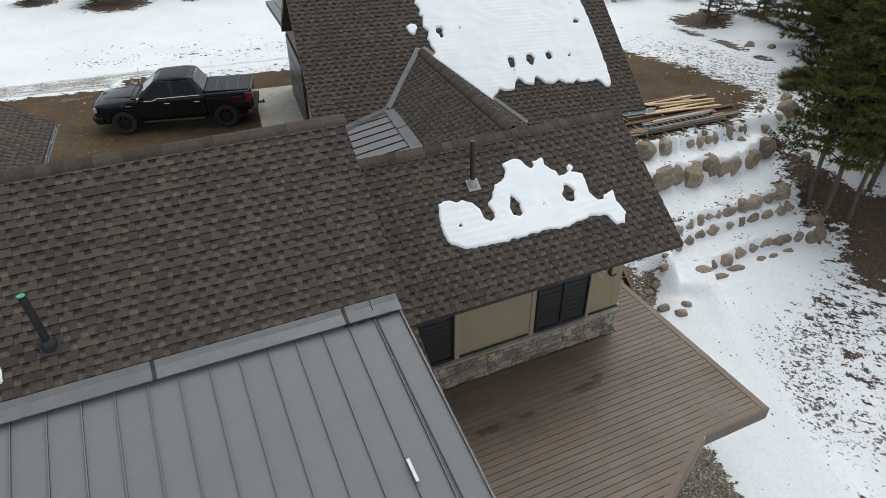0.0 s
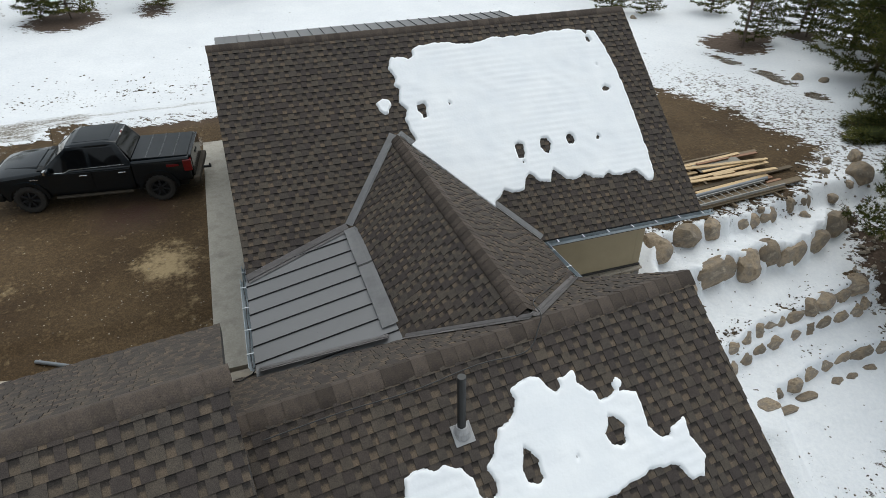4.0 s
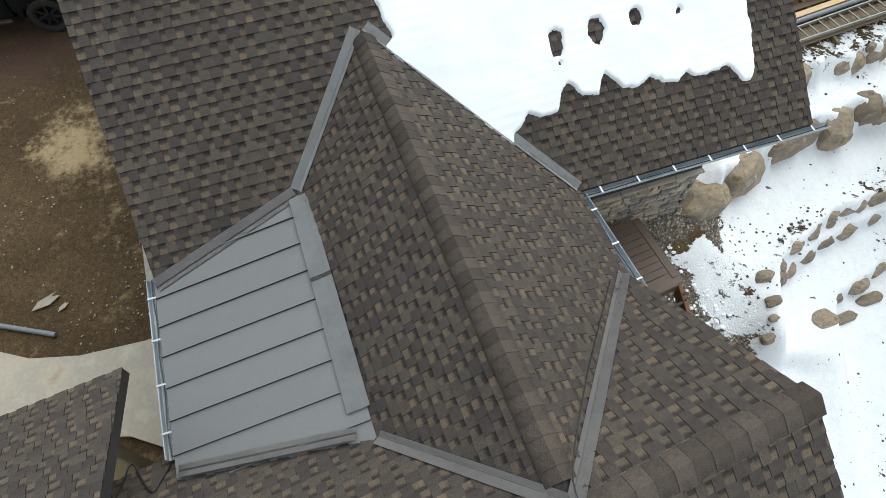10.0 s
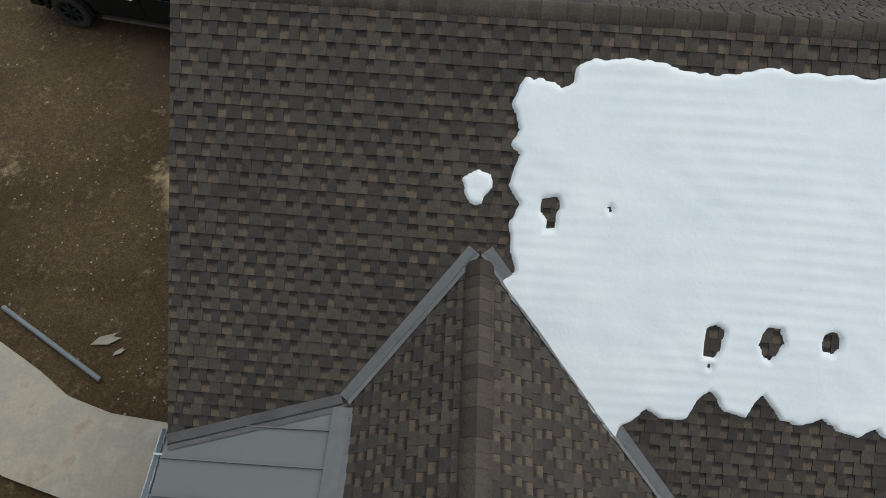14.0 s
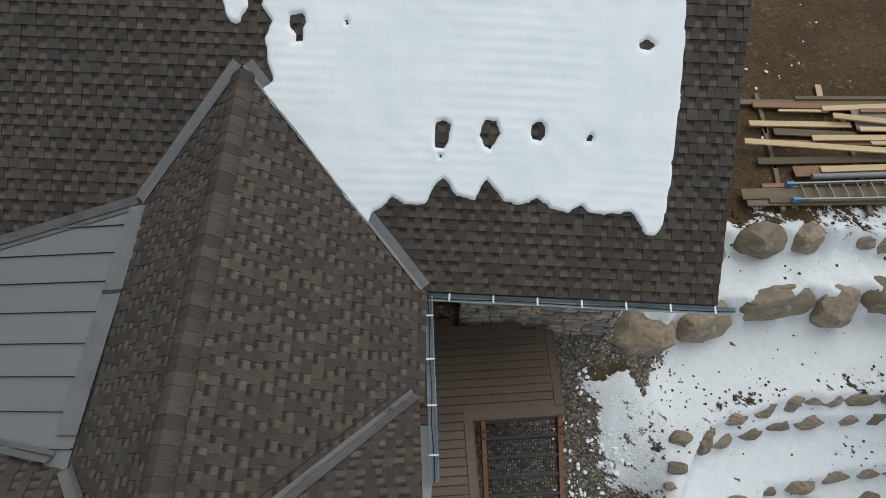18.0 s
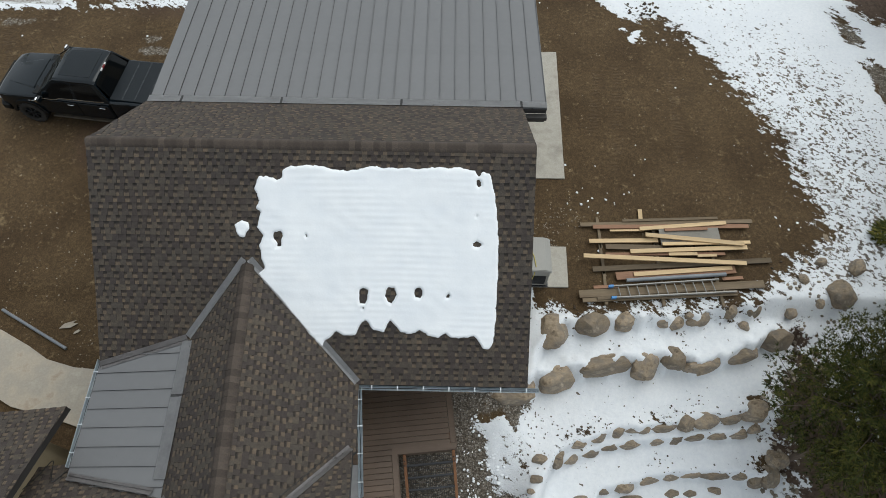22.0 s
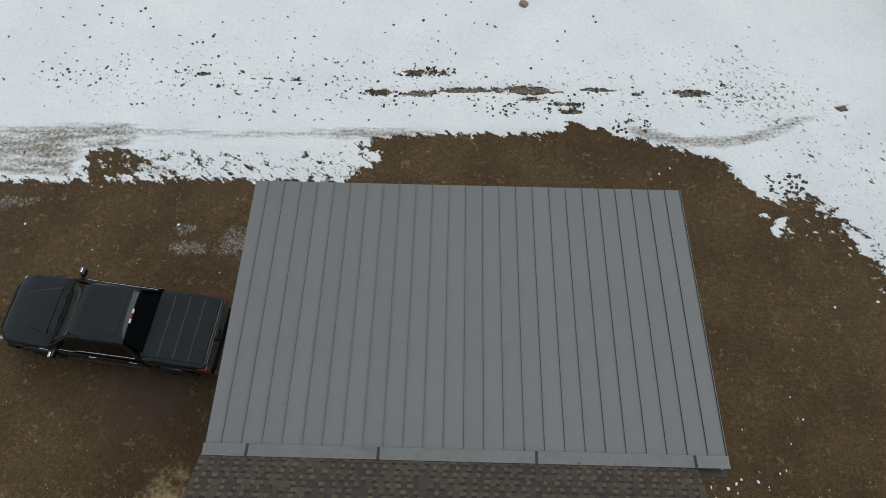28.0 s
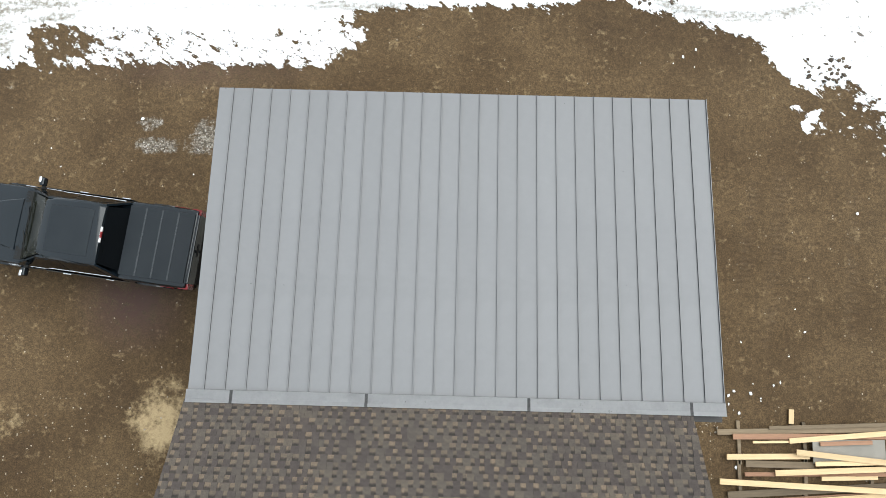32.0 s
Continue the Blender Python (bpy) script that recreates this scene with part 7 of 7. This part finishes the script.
def build_truck():
    """x runs forward from the tail, y to the truck's left, z up from the ground."""
    t = thing("pickup_truck", "black four-door pickup truck with folding bed cover, muddy sills", "truck")
    flat = lambda w, z0, z1, crown=0.0: [(w * 0.93, z0), (w, z0 + 0.1), (w * 1.0, (z0 + z1) / 2 + 0.05), (w * 0.975, z1 - 0.05), (w * 0.93, z1), (w * 0.45, z1 + crown)]
    # front body from the grille to the firewall, with a crowned hood
    part("front_body", hull([(5.90, flat(0.62, 0.66, 1.00, 0.03)), (5.84, flat(0.80, 0.56, 1.08, 0.03)), (5.68, flat(0.94, 0.5, 1.15, 0.04)), (5.35, flat(1.0, 0.48, 1.20, 0.05)), (4.7, flat(1.0, 0.48, 1.25, 0.06)), (4.28, flat(1.0, 0.48, 1.28, 0.05))], 0.03), M_PAINT, t, smooth="auto")
    part("cab_body", hull([(4.285, flat(1.0, 0.46, 1.28)), (3.4, flat(1.01, 0.46, 1.27)), (2.1, flat(1.01, 0.46, 1.28)), (1.80, flat(1.0, 0.46, 1.29))], 0.02), M_PAINT, t, smooth="auto")
    bed = part("bed_body", hull([(1.775, flat(1.0, 0.55, 1.36)), (0.9, flat(1.01, 0.55, 1.37)), (0.2, flat(1.0, 0.58, 1.38)), (0.1, flat(0.985, 0.6, 1.38))], 0.03), M_PAINT, t, smooth="auto")
    tg = part("tailgate", box((0.03, -0.86, 0.68), (0.098, 0.86, 1.40), 0.025, None, 2), M_PAINT, t)
    part("tailgate_handle", box((0.015, -0.16, 1.12), (0.032, 0.16, 1.2), 0.008), M_PLASTIC, tg)
    # cab: pillars, glass and roof
    roof_half = lambda w, z: [(w * 0.2, z - 0.10), (w, z - 0.12), (w * 0.99, z - 0.05), (w * 0.9, z), (w * 0.5, z + 0.022)]
    part("roof", hull([(3.55, roof_half(0.70, 1.90)), (3.3, roof_half(0.75, 1.955)), (2.5, roof_half(0.77, 1.985)), (2.25, roof_half(0.75, 1.965)), (2.08, roof_half(0.72, 1.935))], 0.015), M_PAINT, t, smooth="auto")
    part("windshield", loft([[Vector((4.33, -0.86, 1.26)), Vector((4.33, 0.86, 1.26)), Vector((3.50, 0.66, 1.90)), Vector((3.50, -0.66, 1.90))], [Vector((4.30, -0.86, 1.255)), Vector((4.30, 0.86, 1.255)), Vector((3.47, 0.66, 1.895)), Vector((3.47, -0.66, 1.895))]]), M_SCREEN, t, "raked windshield")
    part("rear_glass", loft([[Vector((x, -0.80, 1.29)), Vector((x, 0.80, 1.29)), Vector((x + 0.38, 0.68, 1.89)), Vector((x + 0.38, -0.68, 1.89))] for x in (1.715, 1.74)]), M_GLASS, t)
    for s in (-1, 1):
        # greenhouse side: sloping inward to the roof
        y0, y1 = 0.965 * s, 0.745 * s
        def side(pts, push, thick=0.02):
            f = lambda x, k: Vector((x, (y0 + (y1 - y0) * k) + push * s, 1.275 + (1.90 - 1.275) * k))
            return loft([[f(x, k) for x, k in pts], [f(x, k) - Vector((0, thick * s, 0)) for x, k in pts]])
        part("side_frame", side([(4.32, 0), (3.52, 1), (2.10, 1), (1.74, 0)], 0.0, 0.05), M_PAINT, t)
        part("side_window", side([(4.08, -0.04), (4.0, 0.16), (3.50, 0.88), (3.02, 0.90), (2.98, 0.08), (3.5, 0.06), (3.66, -0.05)], 0.006), M_GLASS, t, "dark tinted door window")
        part("side_window", side([(2.88, 0.08), (2.91, 0.90), (2.24, 0.88), (2.0, 0.12)], 0.006), M_GLASS, t, "dark tinted door window")
        part("beltline_trim", side([(4.1, -0.08), (4.1, -0.05), (3.66, -0.06), (3.5, 0.045), (1.95, 0.09), (1.95, 0.06), (3.5, 0.01), (3.66, -0.095)], 0.014), M_CHROME, t, "chrome beltline strip")
        for x0, x1 in ((2.93, 4.2), (1.84, 2.90)):
            part("door_skin", box((x0, 1.008 * s if s > 0 else -1.022, 0.6), (x1, 1.022 if s > 0 else -1.008, 1.2), 0.006), M_PAINT, t)
            part("door_handle", box((x0 + 0.12, 1.024 if s > 0 else -1.054, 1.08), (x0 + 0.34, 1.054 if s > 0 else -1.024, 1.115), 0.01), M_CHROME, t, "chrome door handle")
        part("fender_badge", box((4.42, 0.998 if s > 0 else -1.012, 1.06), (4.66, 1.012 if s > 0 else -0.998, 1.09), 0.003), M_CHROME, t)
        m = part("mirror", box((4.02, 1.03 if s > 0 else -1.24, 1.24), (4.14, 1.24 if s > 0 else -1.03, 1.42), 0.035, None, 2), M_PAINT, t)
        part("mirror_cap", box((4.085, 1.10 if s > 0 else -1.25, 1.30), (4.156, 1.25 if s > 0 else -1.10, 1.432), 0.02, None, 2), M_CHROME, m, "chrome mirror cap")
        part("mirror_arm", box((4.05, 0.96 if s > 0 else -1.06, 1.25), (4.13, 1.06 if s > 0 else -0.96, 1.31), 0.01), M_PLASTIC, m)
        part("running_board", box((1.9, 0.93 if s > 0 else -1.05, 0.40), (4.1, 1.05 if s > 0 else -0.93, 0.455), 0.015), M_MUD, t, "muddy running board")
        part("tail_light", box((0.045, 0.80 if s > 0 else -1.005, 0.93), (0.30, 1.005 if s > 0 else -0.80, 1.30), 0.02, None, 2), M_RED, t, "red tail light")
        part("headlight", box((5.62, 0.60 if s > 0 else -0.90, 0.86), (5.83, 0.90 if s > 0 else -0.60, 1.05), 0.03, None, 2), M_LENS, t, "clear headlight")
        part("bed_badge", box((0.42, 1.002 if s > 0 else -1.016, 1.12), (0.78, 1.016 if s > 0 else -1.002, 1.2), 0.003), M_RED, t, "dark red badge")
        for x in (0.98 + 0.12, 4.83):
            # flared arch and wheel
            ring_o = [(x + 0.60 * math.cos(a), 0.46 + 0.58 * math.sin(a)) for a in [math.pi * k / 14 for k in range(15)]]
            ring_i = [(x + 0.50 * math.cos(a), 0.46 + 0.48 * math.sin(a)) for a in [math.pi * k / 14 for k in range(15)]]
            prof = ring_o + ring_i[::-1]
            part("wheel_arch", loft([[Vector((px, y, pz)) for px, pz in prof] for y in (0.90 * s, 1.035 * s)]), M_PAINT, t, "black flared wheel arch", "auto")
            w = thing_part("wheel", t, Matrix.Translation((x, 0.90 * s, 0.44)))
            prof = [(0.28, -0.13), (0.34, -0.15), (0.41, -0.145), (0.436, -0.10), (0.436, 0.10), (0.41, 0.145), (0.34, 0.15), (0.28, 0.13)]
            part("tyre", loft([[Vector((r * math.cos(a), y, r * math.sin(a))) for r, y in prof] for a in [k * math.tau / 36 for k in range(37)]], False), M_RUBBER, w)
            bm = bmesh.new()
            for k in range(40):
                a = k * math.tau / 40
                add_box(bm, (-0.02, -0.14 if k % 2 else -0.02, 0.432), (0.02, 0.02 if k % 2 else 0.14, 0.452), Matrix.Rotation(a, 4, "Y"))
            part("tread", bm, M_RUBBER, w)
            part("rim", loft([[Vector((r * math.cos(a), y * s, r * math.sin(a))) for r, y in ((0.285, -0.1), (0.285, 0.125), (0.25, 0.12), (0.24, 0.05), (0.05, 0.045))] for a in [k * math.tau / 30 for k in range(31)]], False), M_PLASTIC, w, "black alloy rim")
            bm = bmesh.new()
            for k in range(7):
                vs = add_box(bm, (-0.026, 0.05 * s if s > 0 else -0.125, 0.05), (0.026, 0.125 if s > 0 else -0.05, 0.27))
                bmesh.ops.transform(bm, matrix=Matrix.Rotation(k * math.tau / 7, 4, "Y"), verts=vs)
            part("spokes", bm, M_STEEL, w)
            part("hub", tube([(0, 0.05 * s, 0), (0, 0.135 * s, 0)], 0.06, 14), M_PLASTIC, w)
    part("grille", box((5.83, -0.62, 0.72), (5.90, 0.62, 1.10), 0.02), M_PLASTIC, t, "black mesh grille")
    for i in range(4):
        part("grille_bar", box((5.895, -0.6, 0.76 + 0.085 * i), (5.915, 0.6, 0.79 + 0.085 * i), 0.005), M_FRAME, t)
    part("front_bumper", hull([(5.98, [(0.66, 0.46), (0.72, 0.5), (0.72, 0.66), (0.6, 0.70)]), (5.80, [(0.95, 0.44), (1.0, 0.5), (1.0, 0.68), (0.9, 0.72)]), (5.55, [(0.98, 0.44), (1.01, 0.5), (1.01, 0.68), (0.9, 0.72)])], 0.02), M_PLASTIC, t)
    part("rear_bumper", box((-0.10, -0.95, 0.50), (0.08, 0.95, 0.68), 0.03, None, 2), M_MUD, t, "muddy rear bumper")
    part("tow_hitch", box((-0.34, -0.035, 0.50), (-0.08, 0.035, 0.57), 0.008), M_STEEL, t)
    part("tow_ball", tube([(-0.3, 0, 0.57), (-0.3, 0, 0.64)], 0.03, 10), M_STEEL, t)
    part("underbody", box((0.3, -0.8, 0.36), (5.6, 0.8, 0.56), 0.02), M_PLASTIC, t)
    cowl = part("cowl", box((4.27, -0.86, 1.285), (4.44, 0.86, 1.312), 0.006), M_PLASTIC, t, "black wiper cowl")
    for i in range(22):
        if i % 5 != 4:
            part("vent_rib", box((4.36, -0.80 + 0.073 * i, 1.313), (4.43, -0.765 + 0.073 * i, 1.320), 0.002), M_TONNEAU, cowl)
    for y in (-0.5, 0.12):
        part("wiper", tube([(4.33, y, 1.32), (4.14, y + 0.5, 1.45)], 0.008, 6), M_PLASTIC, t)
    part("roof_panel", hull([(3.34, [(0.50, 1.962), (0.56, 1.955), (0.55, 1.972), (0.3, 1.992)]), (2.5, [(0.52, 1.99), (0.58, 1.98), (0.57, 2.0), (0.3, 2.016)]), (2.3, [(0.50, 1.978), (0.56, 1.970), (0.55, 1.988), (0.3, 2.004)])]), M_TONNEAU, t, "flush dark sunroof panel", "auto")
    part("hood_bulge", hull([(5.45, [(0.40, 1.19), (0.44, 1.222), (0.40, 1.25), (0.15, 1.262)]), (4.95, [(0.52, 1.24), (0.56, 1.272), (0.52, 1.300), (0.2, 1.314)]), (4.47, [(0.62, 1.28), (0.66, 1.312), (0.62, 1.338), (0.25, 1.35)])], 0.008), M_PAINT, t, "raised panel in the hood", "auto")
    br = part("brake_lamp", box((2.045, -0.19, 1.935), (2.085, 0.19, 1.975), 0.004), M_WHITE, t, "high brake lamp, red between white ends")
    part("red_lens", box((2.038, -0.075, 1.934), (2.08, 0.075, 1.979), 0.003), M_RED, br)
    for i in range(4):
        x0 = 0.14 + i * 0.405
        part("bed_cover_panel", box((x0, -0.86, 1.375), (x0 + 0.402, 0.86, 1.415), 0.003), M_TONNEAU, t, "matt black folding bed cover panel")
        if i:
            part("cover_seam", box((x0 - 0.022, -0.85, 1.4155), (x0 + 0.02, 0.85, 1.421), 0.002), M_SEAMSTRIP, t, "grey seal strip between cover panels")
    part("antenna", tube([(4.45, -0.93, 1.25), (4.40, -0.94, 1.6), (4.36, -0.95, 1.9)], 0.005, 5), M_PLASTIC, t)
    return t


def thing_part(name, parent, m):
    """A part that is itself made of pieces: a small hub mesh that the pieces hang from."""
    bm = tube([(0, -0.05, 0), (0, 0.05, 0)], 0.05, 8)
    ob = part(name, bm, M_PLASTIC, parent)
    ob.matrix_basis = m
    return ob


truck = build_truck()
for o in truck.children:
    o.matrix_parent_inverse = Matrix()
truck.matrix_basis = pose(0.74, 26.0, 0.0, 0, 0, 173.2)

# ---------------------------------------------------------------- trees
def pine(seed, height, reach, bare, name="pine_tree", dense=1.0):
    """A lodgepole pine: a tapered trunk, whorls of limbs and tufts of needles on the outer twigs."""
    q = random.Random(seed)
    t = thing(name, "tall dark green pine with thin trunk and ragged crown", "tree")
    bend = [Vector((0.10 * math.sin(seed + 0.35 * i), 0.10 * math.cos(seed * 1.7 + 0.3 * i), height * i / 9)) for i in range(10)]
    bend[0].x = bend[0].y = 0
    part("trunk", tube([Vector((0, 0, -0.4))] + bend, [0.11 * height / 9] + [0.092 * height / 9 * (1 - 0.93 * i / 9) for i in range(10)], 9), M_BARK, t, smooth=False)
    limbs = bmesh.new()
    verts, faces = [], []

    def tuft(p, d, size):
        side = d.cross(Vector((q.uniform(-1, 1), q.uniform(-1, 1), q.uniform(-1, 1)))).normalized()
        for k in range(8):
            a = k * math.tau / 8 + q.uniform(-0.3, 0.3)
            out = (side * math.cos(a) + d.cross(side) * math.sin(a)) * q.uniform(0.7, 1.0) + d * q.uniform(0.25, 1.1)
            out = out.normalized() * size * q.uniform(0.7, 1.15)
            w = d.cross(out).normalized() * size * 0.1
            i = len(verts)
            verts.extend((p - w, p + w, p + out))
            faces.append((i, i + 1, i + 2))

    n = int(62 * dense)
    for i in range(n):
        f = i / n
        z = height * (bare + (0.985 - bare) * f)
        k = z / height * 9
        j = min(8, int(k))
        c = bend[j].lerp(bend[j + 1], k - j)
        a = i * 2.399 + q.uniform(-0.4, 0.4)
        ln = reach * (1 - f) ** 0.75 * q.uniform(0.6, 1.15) * (0.75 + 0.25 * min(1, f * 6)) + 0.2
        rise = 0.15 + 0.5 * f
        d = Vector((math.cos(a), math.sin(a), rise - 0.15)).normalized()
        pts = [c, c + d * ln * 0.5 + Vector((0, 0, -0.05 * ln)), c + d * ln + Vector((0, 0, 0.06 * ln))]
        tb = tube(pts, [0.022 + 0.008 * ln, 0.014, 0.006], 4, False)
        me = bpy.data.meshes.new("tmp")
        tb.to_mesh(me)
        tb.free()
        limbs.from_mesh(me)
        bpy.data.meshes.remove(me)
        steps = max(3, int(ln / 0.14))
        for s in range(steps):
            g = 0.3 + 0.7 * (s + q.random()) / steps
            p = pts[0].lerp(pts[1], g * 2) if g < 0.5 else pts[1].lerp(pts[2], g * 2 - 1)
            for w in (-1, 1):
                spread_d = (d.cross(Vector((0, 0, 1))) * w * q.uniform(0.5, 1.1) + d * q.uniform(0.3, 0.9) + Vector((0, 0, q.uniform(-0.1, 0.45)))).normalized()
                tw = ln * q.uniform(0.12, 0.30) * (1.15 - 0.5 * g) + 0.08
                for m in range(max(2, int(tw / 0.13))):
                    tuft(p + spread_d * tw * (m + 1) / max(2, int(tw / 0.13)), spread_d, q.uniform(0.10, 0.17))
        tuft(pts[2], d, 0.24)
    for k in range(5):
        tuft(bend[9] - Vector((0, 0, 0.08 * k)), Vector((0, 0, 1)), 0.2)
    part("branchwork", limbs, M_BARK, t)
    crown = attach(new("crown", mesh_of("crown", verts, faces, M_NEEDLE)), t)
    return t


kinds = [pine(3, 8.8, 1.75, 0.3, dense=1.4), pine(8, 7.6, 1.7, 0.27, dense=1.4), pine(13, 9.4, 2.7, 0.05, dense=2.4), pine(17, 5.2, 1.7, 0.06, dense=1.4), pine(23, 9.0, 2.2, 0.25, dense=0.55)]
SLOPE_PINES = [(21.0, 16.7, 0, 0.8, 20), (20.1, 15.9, 1, 1.1, 130), (20.25, 15.25, 0, 1.1, 260), (20.9, 14.7, 1, 1.1, 40), (22.6, 15.6, 0, 1.1, 200), (22.4, 13.4, 1, 1.2, 300), (24.6, 17.4, 2, 0.9, 10), (27.2, 22.2, 2, 1.0, 140), (27.0, 19.2, 2, 1.0, 250), (24.6, 13.6, 0, 1.2, 250), (27.8, 16.4, 2, 1.1, 330)]
EDGE_PINES = [(29.4, 23.6, 2, 1.05, 60), (29.0, 13.5, 4, 1.3, 95), (27.1, 32.0, 0, 0.85, 50), (28.3, 32.6, 3, 0.75, 200), (31.6, 33.0, 3, 0.9, 200), (31.5, 32.4, 1, 0.8, 20), (33.8, 35.0, 4, 1.1, 120), (29.6, 37.8, 3, 0.7, 280), (32.0, 26.4, 2, 0.9, 180), (34.5, 28.5, 4, 1.1, 20), (33.5, 21.0, 4, 1.2, 70)]
FAR_PINES = [(29.2, 26.2, 2, 1.05, 15), (31.8, 29.8, 2, 0.95, 100), (30.6, 20.4, 2, 1.1, 200), (-6.0, 48.6, 3, 1.0, 40), (-7.6, 48.9, 3, 0.8, 140), (-11.4, 50.2, 3, 0.7, 240), (-1.2, 49.6, 3, 0.7, 300), (4.0, 50.4, 4, 1.0, 90), (24.2, 40.0, 3, 0.75, 30), (25.9, 38.9, 3, 0.6, 210), (25.5, 45.5, 3, 1.1, 160), (31, 43, 4, 1.0, 0)]
SPOTS = SLOPE_PINES + EDGE_PINES + FAR_PINES
wood = random.Random(77)
for i in range(60):
    a = wood.uniform(0, math.tau)
    r = wood.uniform(30, 70)
    x, y = 8 + r * math.cos(a), 22 + r * math.sin(a)
    if y > 50 or x < -22 or x > 36 or y < -8:
        SPOTS.append((x, y, 4, wood.uniform(1.3, 1.8), wood.uniform(0, 360)))
first = set()
for x, y, k, s, turn in SPOTS:
    m = pose(x, y, float(terrain(x, y)), 0, 0, turn) @ Matrix.Diagonal((s, s, s, 1))
    if k not in first:
        first.add(k)
        t = kinds[k]
        for o in t.children:
            o.matrix_parent_inverse = Matrix()
        t.matrix_basis = m
    else:
        t = copy_thing(kinds[k], m)
        t.matrix_basis = m
    tagged(t, group="pines round the yard")
    if k == 3:
        t["label"] = "low bushy pine with branches near the ground"
for x, y, s in ((25.4, 22.6, 1.0), (24.2, 21.6, 0.8)):
    q = random.Random(int(x * 10))
    verts, faces = [], []
    for i in range(1500):
        a, r = q.uniform(0, math.tau), q.random() ** 0.7 * 0.95 * s
        p = Vector((x + 1.5 * r * math.cos(a), y + 0.7 * r * math.sin(a), 0))
        p.z = float(terrain(p.x, p.y)) + q.uniform(0.02, 0.3 * s)
        d = Vector((math.cos(a) + q.uniform(-0.6, 0.6), math.sin(a) + q.uniform(-0.6, 0.6), q.uniform(-0.1, 0.5))).normalized()
        w = d.cross(Vector((0, 0, 1))).normalized() * 0.035
        j = len(verts)
        verts.extend((p - w, p + w, p + d * q.uniform(0.10, 0.22)))
        faces.append((j, j + 1, j + 2))
    tagged(new("brush_pile", mesh_of("brush_pile", verts, faces, M_NEEDLE)), "low heap of cut green pine boughs on snow", "brush", kind="stuff")
